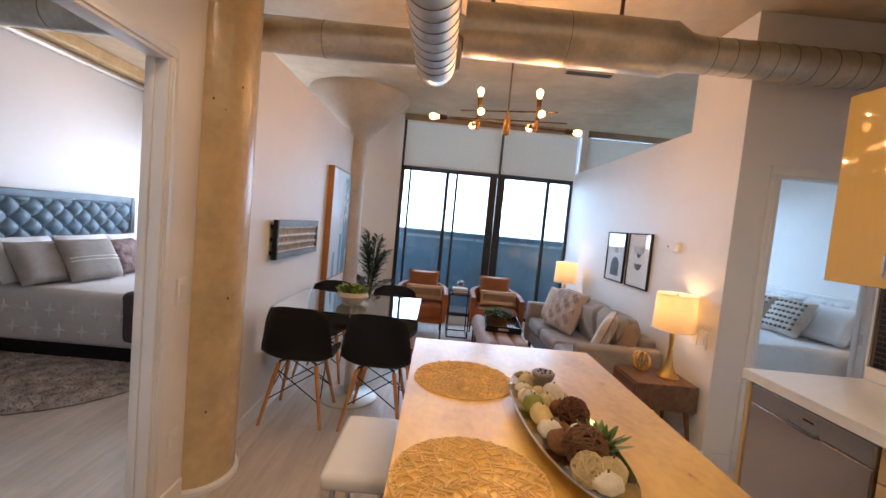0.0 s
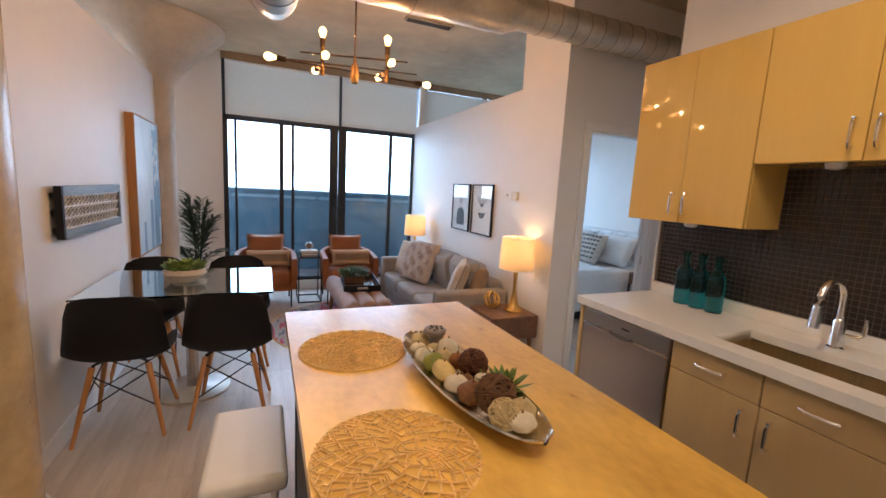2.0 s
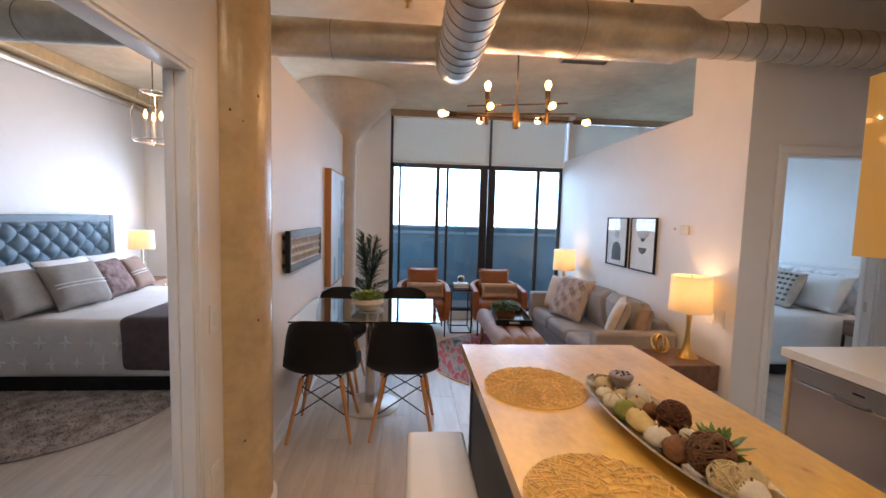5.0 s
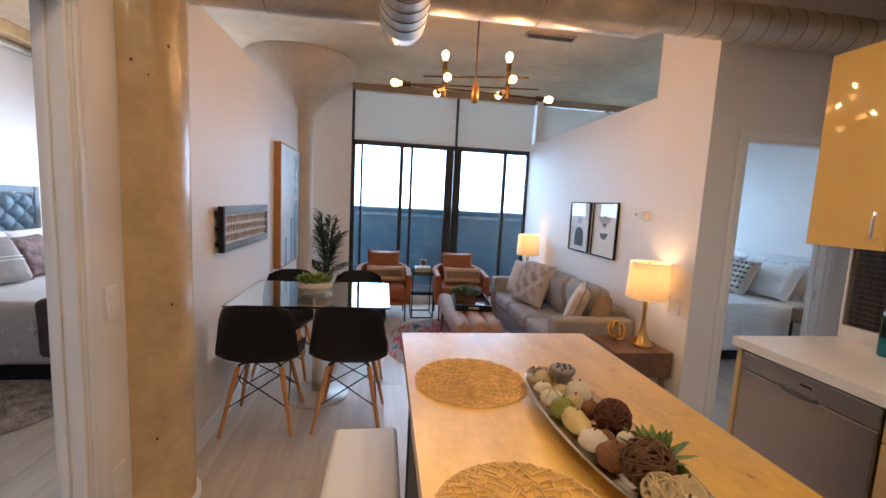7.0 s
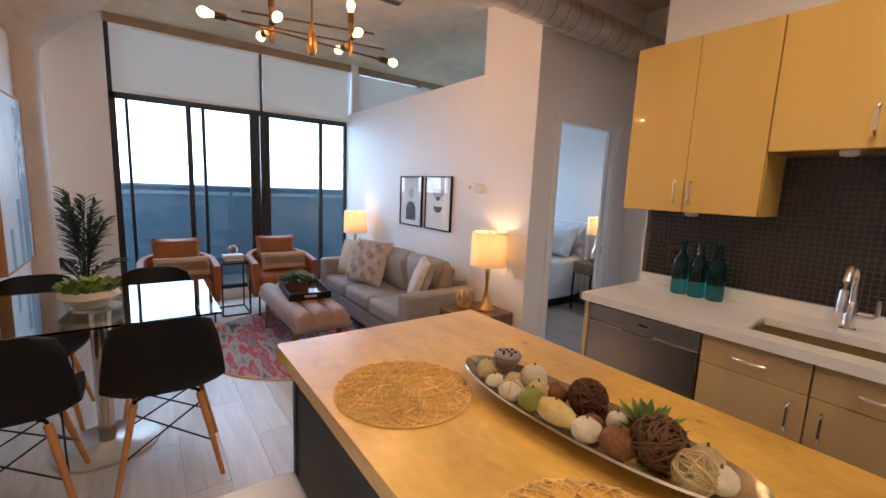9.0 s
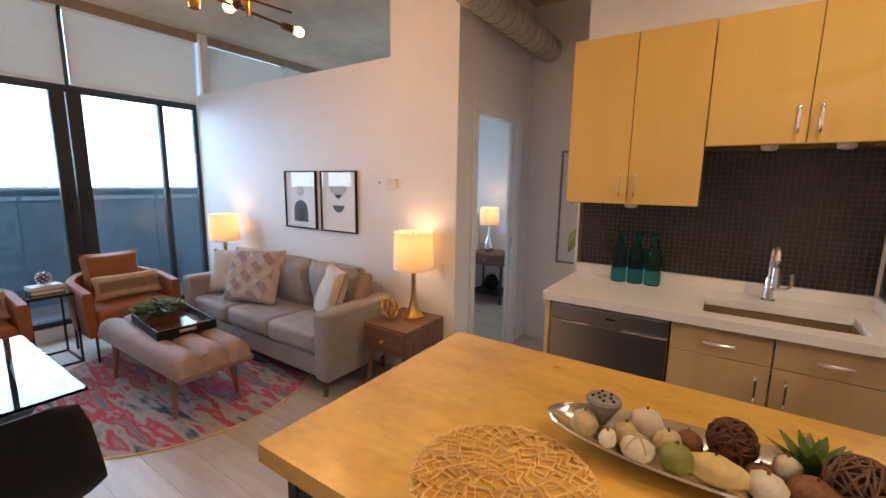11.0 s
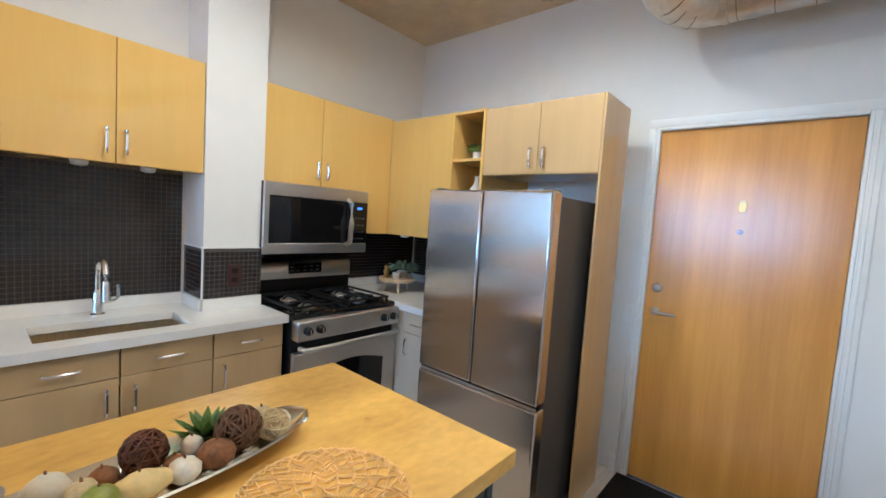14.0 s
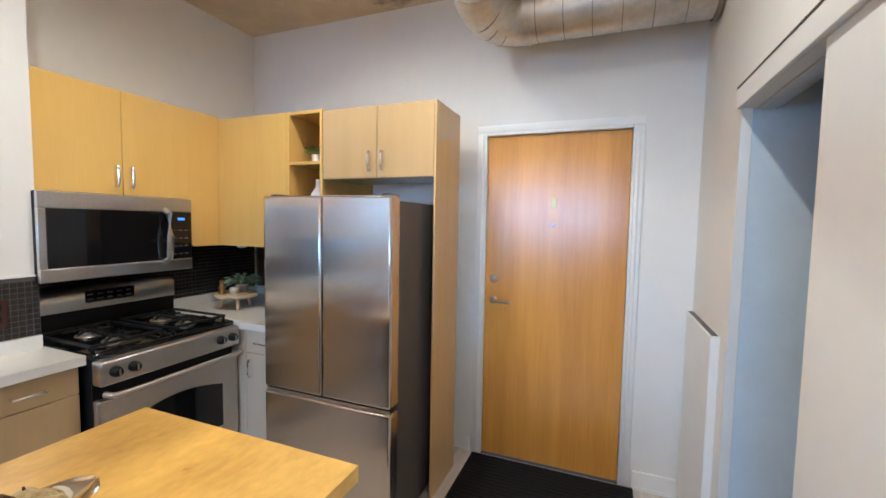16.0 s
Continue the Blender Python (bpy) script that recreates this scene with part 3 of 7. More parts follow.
for x0, x1 in ((-0.215, 0.442), (0.440, 1.128), (1.162, 1.865), (1.863, 2.209)):
    bx += 1
    b = thing("roller_blind", (x0 + x1) / 2, FAR - 0.03 - 0.007 * (bx % 2), 2.86, "white roller blind drawn down to the transom", "roller blind", "roller blinds")
    w = (x1 - x0) / 2
    part("blind_cloth", B(-w, w, -0.001, 0.001, -0.635, -0.03), BLIND, b)
    part("roller", rod((-w, 0, -0.02), (w, 0, -0.02), 0.022), TRIM, b)
    part("hem_bar", B(-w, w, -0.006, 0.006, -0.65, -0.628, 0.003), TRIM, b)
solid("blind_pelmet", B(-0.254, 4.4, FAR - 0.075, FAR - 0.06, 2.835, CEIL), mat("tan_pelmet", (0.36, 0.27, 0.18), 0.6), "tan pelmet strip above the blinds", "trim")

w2 = solid("window_2", pane_bar(bmesh.new(), 2.33, 4.4, 2.155, 2.225), DARK_FRAME, "dark aluminium bedroom window", "window")
part("window_sill", B(2.33, 4.4, FAR - 0.02, FAR + 0.10, 0.0, 0.5), WALL, w2)
part("window_head", B(2.33, 4.4, FAR, FAR + 0.10, 2.86, CEIL), DARK_FRAME, w2)
for x in (2.33, 3.3, 4.35):
    part("window_frame", pane_bar(bmesh.new(), x, x + 0.05, 0.5, 2.86), DARK_FRAME, w2)
part("pane", B(2.38, 4.35, FAR + 0.066, FAR + 0.072, 0.5, 2.86), PANE, w2).visible_shadow = False
for x0, x1 in ((2.331, 2.724), (2.719, 3.303), (3.298, 4.40)):
    bx += 1
    b = thing("roller_blind", (x0 + x1) / 2, FAR - 0.03 - 0.007 * (bx % 2), 2.86, "white roller blind drawn down to the transom", "roller blind", "roller blinds")
    w = (x1 - x0) / 2
    part("blind_cloth", B(-w, w, -0.001, 0.001, -0.635, -0.03), BLIND, b)
    part("hem_bar", B(-w, w, -0.006, 0.006, -0.65, -0.628, 0.003), TRIM, b)
for x0, x1 in ((-3.08, -2.19), (-2.18, -1.25)):
    bx += 1
    b = thing("roller_blind", (x0 + x1) / 2, FAR - 0.03 - 0.007 * (bx % 2), 2.86, "white roller blind drawn down to the transom", "roller blind", "roller blinds")
    w = (x1 - x0) / 2
    part("blind_cloth", B(-w, w, -0.001, 0.001, -0.635, -0.03), BLIND, b)
    part("hem_bar", B(-w, w, -0.006, 0.006, -0.65, -0.628, 0.003), TRIM, b)
w3 = solid("window_3", pane_bar(bmesh.new(), -3.1, -1.2, 2.155, 2.225), DARK_FRAME, "dark aluminium bedroom window", "window")
part("window_head", B(-3.1, -1.2, FAR, FAR + 0.10, 2.86, CEIL), DARK_FRAME, w3)
part("window_sill", B(-3.1, -1.2, FAR - 0.02, FAR + 0.10, 0.0, 0.12), TRIM, w3)
for x in (-3.1, -2.2, -1.26):
    part("window_frame", pane_bar(bmesh.new(), x, x + 0.07, 0.12, 2.86), DARK_FRAME, w3)
part("pane", B(-3.03, -1.26, FAR + 0.066, FAR + 0.072, 0.12, 2.86), PANE, w3).visible_shadow = False

# balcony and what lies beyond
solid("balcony_floor", B(WX, EX, FAR + 0.13, 7.75, -0.2, -0.02), mat("balcony_concrete", (0.25, 0.26, 0.27), 0.8, vary=0.1), "grey concrete balcony deck", "balcony floor")
pp = solid("balcony_parapet", B(WX, EX, 7.60, 7.68, -0.02, 1.26), PARAPET, "dark blue grey balcony parapet", "parapet")
part("rail", B(WX, EX, 7.575, 7.705, 1.26, 1.30, 0.005), PARAPET, pp)
part("top_strip", B(WX, EX, 7.588, 7.60, 1.17, 1.215, 0.003), mat("pale_blue_rail", (0.20, 0.36, 0.46), 0.5, vary=0.1), pp, "pale blue strip below the rail")
for i in range(6):
    part("panel_joint", B(WX + 1.3 * i + 0.62, WX + 1.3 * i + 0.66, 7.585, 7.60, 0.0, 1.26), PARAPET, pp)
solid("ground", B(-900, 900, 8, 1800, -12.2, -12), mat("far_ground", (0.2, 0.2, 0.18), 0.9), "distant ground far below the balcony", "ground")

# ---- kitchen ----
def bar_handle(parent, x, y, z, length, upright, face):
    """A flat bow handle standing proud of a front; face: the way it points."""
    f = Vector(face)
    a = Vector((0, 0, length / 2)) if upright else Vector((f.y, -f.x, 0)) * length / 2
    c = Vector((x, y, z))
    pts = [c - a, c - a + f * 0.024, c - a * 0.7 + f * 0.030, c + a * 0.7 + f * 0.030, c + a + f * 0.024, c + a]
    part("handle", tube(bmesh.new(), pts, 0.0065, 6), CHROME, parent, "chrome bow handle")


def wall_cab(y0, y1, z0, z1, x0, label, splits, handle_side=True, pucks=()):
    """A wall cabinet on the kitchen wall: body and two doors with handles."""
    c = thing("wall_cabinet", (x0 + KX) / 2, (y0 + y1) / 2, z0, label, "wall cabinet", "kitchen wall cabinets")
    ox, oy = (x0 + KX) / 2, (y0 + y1) / 2
    part("body", B(x0 + 0.02 - ox, KX - 0.002 - ox, y0 - oy, y1 - oy, 0, z1 - z0, 0.002), MAPLE, c)
    for a, b in zip(splits, splits[1:]):
        d = part("door", B(x0 - ox, x0 + 0.018 - ox, a + 0.0015 - oy, b - 0.0015 - oy, 0.001, z1 - z0 - 0.001, 0.002), MAPLE, c)
        if handle_side and len(splits) > 2:
            y = b - 0.035 if b == splits[1] else a + 0.035
            if abs(b - a) > 0.2:
                bar_handle(d, x0 - ox, y - oy, 0.095, 0.10, True, (-1, 0, 0))
    for py in pucks:
        part("puck_light", lathe([(0.012, -0.022), (0.028, -0.018), (0.032, -0.006), (0.032, 0)], 16, at=(x0 + 0.09 - ox, py - oy, 0)), WHITE_GLAZE, c, "small white puck light under the cabinet")
    return c


UX = 2.11
wall_cab(1.44, 2.055, 1.341, 2.157, UX, "tall golden maple wall cabinet with two doors", (1.44, 1.75, 2.055), pucks=(1.74,))
wall_cab(0.737, 1.438, 1.615, 2.157, UX, "short golden maple wall cabinet above the sink", (0.737, 1.09, 1.438), pucks=(1.20, 0.95))
wall_cab(-0.50, 0.43, 1.617, 2.157, UX, "golden maple wall cabinet above the microwave", (-0.30, 0.065, 0.43))
cc = thing("wall_cabinet", 2.0, -0.8, 1.33, "plain golden maple corner wall cabinet", "wall cabinet", "kitchen wall cabinets")
part("body", B(-0.458, 0.368, -0.258, 0.28, 0, 0.81, 0.002), MAPLE, cc)
part("door", B(-0.458, 0.105, 0.282, 0.30, 0.001, 0.809, 0.002), MAPLE, cc)
part("filler_panel", B(0.11, 0.128, 0.285, 0.505, 0, 0.827, 0.002), MAPLE, cc)
part("puck_light", lathe([(0.012, -0.022), (0.03, -0.018), (0.032, 0)], 16, at=(0.05, 0.17, 0)), WHITE_GLAZE, cc)
# open shelf beside it, and the cabinet over the refrigerator with its tall side panel
sh = thing("open_shelf", 1.411, -0.8, 1.33, "open maple cubby shelf between wall cabinets", "shelf")
part("back", B(-0.129, 0.129, -0.258, -0.24, 0, 0.81), MAPLE, sh)
for a in (-0.129, 0.111):
    part("side_panel", B(a, a + 0.018, -0.24, 0.30, 0, 0.81, 0.001), MAPLE, sh)
for z in (0.0, 0.20, 0.50, 0.792):
    part("shelf_board", B(-0.111, 0.111, -0.24, 0.295, z, z + 0.018, 0.001), MAPLE, sh)
fc = thing("fridge_cabinet", 0.92, -0.8, 1.74, "pale maple cabinet above the refrigerator", "wall cabinet", "kitchen wall cabinets")
part("body", B(-0.335, 0.358, -0.06, 0.28, 0, 0.39, 0.002), MAPLE_LOW, fc)
for a, b, hx in ((-0.334, 0.0, -0.04), (0.003, 0.357, 0.04)):
    d = part("door", B(a, b, 0.282, 0.30, 0.002, 0.388, 0.002), MAPLE_LOW, fc)
    bar_handle(d, hx, 0.30, 0.09, 0.10, True, (0, 1, 0))
part("side_panel", B(-0.348, -0.336, -0.06, 0.30, -1.74, 0.39, 0.002), MAPLE_LOW, fc, "tall pale maple end panel")

# base cabinets
BXF = 1.825


def base_cab(y0, y1, handle_y, top=0.868):
    c = thing("base_cabinet", 2.08, (y0 + y1) / 2, 0, "pale maple base cabinet with drawer and door", "base cabinet", "kitchen base cabinets")
    h = (y1 - y0) / 2
    part("body", B(BXF + 0.02 - 2.08, 0.28, -h, h, 0.10, top), MAPLE_LOW, c)
    part("plinth", B(-0.20, -0.185, -h, h, 0.0, 0.10), BLACK, c)
    d = part("drawer", B(BXF - 2.08, BXF + 0.018 - 2.08, -h + 0.002, h - 0.002, 0.745, 0.866, 0.002), MAPLE_LOW, c)
    bar_handle(d, BXF - 2.08, 0, 0.805, 0.10, False, (-1, 0, 0))
    d = part("door", B(BXF - 2.08, BXF + 0.018 - 2.08, -h + 0.002, h - 0.002, 0.102, 0.741, 0.002), MAPLE_LOW, c)
    bar_handle(d, BXF - 2.08, handle_y * (h - 0.045), 0.655, 0.10, True, (-1, 0, 0))


base_cab(1.125, 1.478, -1, 0.66)
base_cab(0.776, 1.123, 1, 0.66)
base_cab(0.432, 0.774, 1)
cb = thing("base_cabinet", 1.85, -0.68, 0, "pale base cabinet in the corner with a slim drawer", "base cabinet", "kitchen base cabinets")
part("body", B(-0.505, 0.51, -0.37, 0.345, 0.10, 0.868), MAPLE_DAYLIT, cb)
part("plinth", B(-0.505, -0.09, 0.28, 0.295, 0, 0.1), BLACK, cb)
part("filler_panel", B(-0.165, -0.075, 0.346, 0.362, 0.102, 0.866, 0.002), MAPLE_DAYLIT, cb)
d = part("drawer", B(-0.503, -0.168, 0.346, 0.364, 0.728, 0.866, 0.002), MAPLE_DAYLIT, cb)
bar_handle(d, -0.30, 0.364, 0.795, 0.10, False, (0, 1, 0))
d = part("door", B(-0.503, -0.168, 0.346, 0.364, 0.102, 0.724, 0.002), MAPLE_DAYLIT, cb)
bar_handle(d, -0.21, 0.364, 0.64, 0.10, True, (0, 1, 0))

# worktop round the sink opening, with its upstand
SX0, SX1, SY0, SY1 = 1.895, 2.165, 0.845, 1.37
wt = thing("worktop", 2.08, 1.24, 0.87, "white quartz worktop with an undermount sink cutout", "worktop")
bm = bmesh.new()
for x0, x1, y0, y1 in ((1.795, SX0, 0.42, 2.045), (SX1, KX - 0.002, 0.737, 2.045), (SX0, SX1, 0.42, SY0), (SX0, SX1, SY1, 2.045), (SX1, 2.098, 0.42, 0.737)):
    box(bm, x0 - 2.08, x1 - 2.08, y0 - 1.24, y1 - 1.24, 0, 0.04)
bmesh.ops.remove_doubles(bm, verts=bm.verts, dist=0.0005)
part("slab", bm, QUARTZ, wt)
bm = B(2.355 - 2.08, KX - 0.003 - 2.08, 0.737 - 1.24, 2.045 - 1.24, 0.04, 0.10, 0.002)
part("upstand", bm, QUARTZ, wt)
part("upstand", B(2.085 - 2.08, 2.099 - 2.08, 0.432 - 1.24, 0.737 - 1.24, 0.04, 0.10, 0.002), QUARTZ, wt)
part("upstand", B(2.099 - 2.08, 2.355 - 2.08, 0.737 - 1.24, 0.75 - 1.24, 0.04, 0.10, 0.002), QUARTZ, wt)
w2t = thing("worktop", 2.05, -0.68, 0.87, "white quartz worktop in the corner", "worktop")
part("slab", B(-0.70, 0.318, -0.378, 0.37, 0, 0.04, 0.003), QUARTZ, w2t)
part("front_edge", B(-0.70, -0.345, 0.370, 0.398, 0, 0.04, 0.003), QUARTZ, w2t)
part("upstand", B(0.30, 0.317, -0.36, 0.36, 0.04, 0.10, 0.002), QUARTZ, w2t)
part("upstand", B(-0.70, 0.30, -0.377, -0.36, 0.04, 0.10, 0.002), QUARTZ, w2t)
sk = thing("sink", 2.03, 1.11, 0.69, "brushed steel undermount sink basin", "sink")
bm = bmesh.new()
w, l = (SX1 - SX0) / 2, (SY1 - SY0) / 2
for x0, x1, y0, y1, z0, z1 in ((-w, w, -l, l, 0, 0.006), (-w - 0.004, -w, -l, l, 0, 0.185), (w, w + 0.004, -l, l, 0, 0.185), (-w, w, -l - 0.004, -l, 0, 0.185), (-w, w, l, l + 0.004, 0, 0.185)):
    box(bm, x0, x1, y0, y1, z0, z1)
part("basin", bm, SINK, sk)
part("drain", lathe([(0.04, 0), (0.04, 0.003), (0.03, 0.004), (0.012, 0.001)], 20, at=(0.02, 0, 0.006)), CHROME, sk)
fa = thing("faucet", 2.26, 1.125, 0.91, "chrome gooseneck kitchen faucet with a side lever", "faucet")
part("base", lathe([(0.030, 0), (0.030, 0.008), (0.022, 0.014), (0.020, 0.11), (0.015, 0.12)], 20), CHROME, fa)
arc = [(0, 0, 0.11), (0, 0, 0.19)] + [(-0.085 + 0.085 * math.cos(a), 0, 0.19 + 0.085 * math.sin(a)) for a in [k * math.pi / 10 for k in range(1, 10)]] + [(-0.172, 0, 0.18)]
part("spout", tube(bmesh.new(), arc, 0.013, 12), CHROME, fa)
part("spray_head", rod((-0.172, 0, 0.185), (-0.180, 0, 0.10), 0.016, 0.019), CHROME, fa)
part("lever", tube(bmesh.new(), [(0, -0.015, 0.06), (0, -0.06, 0.062), (0, -0.075, 0.075), (0, -0.078, 0.14)], 0.008), CHROME, fa)

# dishwasher
dw = thing("dishwasher", 2.08, 1.745, 0, "stainless steel built-in dishwasher", "dishwasher")
part("body", B(-0.22, 0.28, -0.262, 0.262, 0.10, 0.868), BLACK, dw)
part("door", B(-0.262, -0.222, -0.26, 0.26, 0.12, 0.775, 0.004), STEEL_DW, dw)
part("control_panel", B(-0.262, -0.222, -0.26, 0.26, 0.780, 0.855, 0.004), STEEL, dw)
part("handle", tube(bmesh.new(), [(-0.258, -0.07, 0.782), (-0.266, -0.055, 0.776), (-0.268, 0.0, 0.774), (-0.266, 0.055, 0.776), (-0.258, 0.07, 0.782)], 0.007, 8), FRIDGE_SIDE, dw, "curved steel pocket handle")
part("side_panel", B(-0.265, 0.28, 0.266, 0.288, 0, 0.868, 0.002), MAPLE_LOW, dw, "pale maple end panel")
part("badge", B(-0.2635, -0.262, -0.045, 0.0, 0.815, 0.822), BLACK, dw)
part("plinth", B(-0.22, -0.20, -0.26, 0.26, 0, 0.10), BLACK, dw)

# gas range
RY0, RY1 = -0.305, 0.415
rg = thing("gas_range", 2.05, 0.055, 0, "stainless gas range with black cooktop and backguard", "range")
h = 0.357
part("body", B(-0.27, 0.31, -h, h, 0.02, 0.88, 0.003), BLACK, rg)
part("cooktop", B(-0.29, 0.24, -h, h, 0.88, 0.912, 0.008), BLACK_GLASS, rg, "black enamel cooktop")
part("control_panel", B(-0.335, -0.27, -h, h, 0.775, 0.885, 0.01), STEEL, rg)
for y in (-0.30, -0.225, 0.225, 0.30):
    k = part("knob", mv(lathe([(0.024, 0), (0.022, 0.02), (0.017, 0.026), (0.016, 0.034)], 16), pose(-0.334, y, 0.832, 0, -90, 0)), BLACK, rg, "black control knob")
    part("pointer", B(-0.370, -0.367, y - 0.003, y + 0.003, 0.82, 0.846), STEEL, k)
od = part("oven_door", B(-0.315, -0.27, -h, h, 0.20, 0.708, 0.008), STEEL, rg)
bm = bmesh.new()
pts = [(-0.25, 0.335), (0.25, 0.335)] + [(0.25 - 0.5 * k / 12, 0.575 + 0.045 * math.sin(math.pi * k / 12)) for k in range(13)]
fa_, ba_ = [bm.verts.new((-0.3185, y, z)) for y, z in pts], [bm.verts.new((-0.31, y, z)) for y, z in pts]
bm.faces.new(fa_)
for k in range(len(pts)):
    bm.faces.new((fa_[k], fa_[(k + 1) % len(pts)], ba_[(k + 1) % len(pts)], ba_[k]))
part("oven_window", bm, BLACK_GLASS, od, "dark arched oven window")
part("handle", tube(bmesh.new(), [(-0.315, -0.33, 0.735), (-0.365, -0.325, 0.738), (-0.375, -0.28, 0.738), (-0.375, 0.28, 0.738), (-0.365, 0.325, 0.738), (-0.315, 0.33, 0.735)], 0.014, 10), STEEL, od, "long steel bar handle")
part("drawer", B(-0.312, -0.27, -h, h, 0.06, 0.19, 0.006), STEEL, rg)
bg = part("backguard", B(0.22, 0.31, -h, h, 0.90, 1.02, 0.004), BLACK, rg)
bm = bmesh.new()
n = 16
cols = []
for i in range(n + 1):
    y = -h + 2 * h * i / n
    top = 1.15 - 0.018 * (2 * i / n - 1) ** 2
    cols.append([bm.verts.new(p) for p in ((0.215, y, 1.02), (0.215, y, top - 0.02), (0.235, y, top), (0.31, y, top), (0.31, y, 1.02))])
for a, b in zip(cols, cols[1:]):
    for k in range(5):
        bm.faces.new((a[k], a[(k + 1) % 5], b[(k + 1) % 5], b[k]))
bm.faces.new(cols[0])
bm.faces.new(cols[-1])
part("backguard_panel", bm, STEEL, rg, "curved steel backguard")
dp = part("display", B(0.209, 0.216, -0.12, 0.12, 1.05, 1.115, 0.003), BLACK_GLASS, rg, "dark oval clock display")
for i in range(5):
    for j in range(2):
        part("button", B(0.206, 0.2095, -0.10 + i * 0.047, -0.075 + i * 0.047, 1.066 + j * 0.025, 1.073 + j * 0.025), GROUT, dp)
for cy in (-0.18, 0.18):
    g = bmesh.new()
    for sx in (-0.235, 0.185):
        box(g, sx - 0.006, sx + 0.006, cy - 0.155, cy + 0.155, 0.930, 0.942)
    for sy in (-0.155, 0, 0.155):
        box(g, -0.241, 0.191, cy + sy - 0.006, cy + sy + 0.006, 0.930, 0.942)
    for bx_ in (-0.13, 0.08):
        for k in range(6):
            a = k * math.pi / 3 + 0.2
            tube(g, [(bx_ + 0.035 * math.cos(a), cy + 0.035 * math.sin(a), 0.944), (bx_ + 0.10 * math.cos(a), cy + 0.10 * math.sin(a), 0.938)], 0.006, 5)
    for sx in (-0.235, 0.185):
        for sy in (-0.15, 0.15):
            box(g, sx - 0.006, sx + 0.006, cy + sy - 0.006, cy + sy + 0.006, 0.910, 0.932)
    part("grate", g, IRON, rg, "black cast iron grate")
    for bx_ in (-0.13, 0.08):
        b = part("burner", lathe([(0.055, 0.911), (0.052, 0.918), (0.036, 0.919), (0.036, 0.930), (0.03, 0.934)], 20, at=(bx_, cy, 0)), STEEL, rg, "round gas burner")
        part("burner_cap", lathe([(0.030, 0.934), (0.030, 0.938), (0.02, 0.941)], 20, at=(bx_, cy, 0)), IRON, b)

# microwave over the range
mw = thing("microwave", 2.22, 0.085, 1.203, "stainless over-the-range microwave with black window", "microwave")
h = 0.36
part("body", B(-0.14, 0.148, -h, h, 0.0, 0.412, 0.004), BLACK, mw)
part("top_strip", B(-0.162, -0.14, -h, h, 0.335, 0.412, 0.004), STEEL, mw)
part("bottom_strip", B(-0.162, -0.14, -h, h, 0.0, 0.062, 0.004), STEEL, mw)
part("side_strip", B(-0.162, -0.14, h - 0.03, h, 0.062, 0.335, 0.003), STEEL, mw)
d = part("window", B(-0.160, -0.14, -0.215, h - 0.03, 0.062, 0.335, 0.003), BLACK_GLASS, mw, "black glass microwave window")
part("handle", tube(bmesh.new(), [(-0.162, -0.20, 0.055), (-0.195, -0.20, 0.075), (-0.205, -0.20, 0.20), (-0.195, -0.20, 0.325), (-0.162, -0.20, 0.345)], 0.016, 12), STEEL, mw, "bowed steel handle")
kp = part("keypad", B(-0.160, -0.14, -h, -0.217, 0.062, 0.335, 0.003), BLACK_GLASS, mw)
part("clock", B(-0.1615, -0.160, -0.315, -0.275, 0.288, 0.302), glow("blue_digits", (0.1, 0.25, 1.0), 0.8), kp, "small blue lit clock")
for i in range(4):
    for j in range(3):
        part("button", B(-0.1612, -0.160, -0.335 + j * 0.035, -0.312 + j * 0.035, 0.09 + i * 0.045, 0.098 + i * 0.045), FRIDGE_SIDE, kp)

# refrigerator
fr = thing("refrigerator", 0.975, -0.52, 0, "stainless french door refrigerator with bottom freezer", "refrigerator")
part("body", B(-0.35, 0.35, -0.42, 0.32, 0.03, 1.60, 0.006), FRIDGE_SIDE, fr, "dark grey steel body")
for a, b in ((-0.362, 0.008), (0.013, 0.362)):
    part("door", B(a, b, 0.325, 0.41, 0.66, 1.62, 0.012, 3), STEEL_V, fr)
part("freezer_drawer", B(-0.362, 0.362, 0.325, 0.41, 0.06, 0.635, 0.012, 3), STEEL_V, fr)
part("grip_recess", B(-0.355, 0.355, 0.328, 0.392, 0.632, 0.665), BLACK, fr)
part("grip_rail", B(-0.355, 0.355, 0.392, 0.402, 0.636, 0.650, 0.003), STEEL, fr)
for a in (-0.33, 0.31):
    part("hinge_cap", B(a, a + 0.05, 0.27, 0.36, 1.60, 1.632, 0.006), FRIDGE_SIDE, fr)
for a in (-0.28, 0.28):
    part("foot", rod((a, 0.25, 0), (a, 0.25, 0.035), 0.02), BLACK, fr)

# mosaic tiles of the backsplash: one joined sheet of small glazed pieces on a grout bed


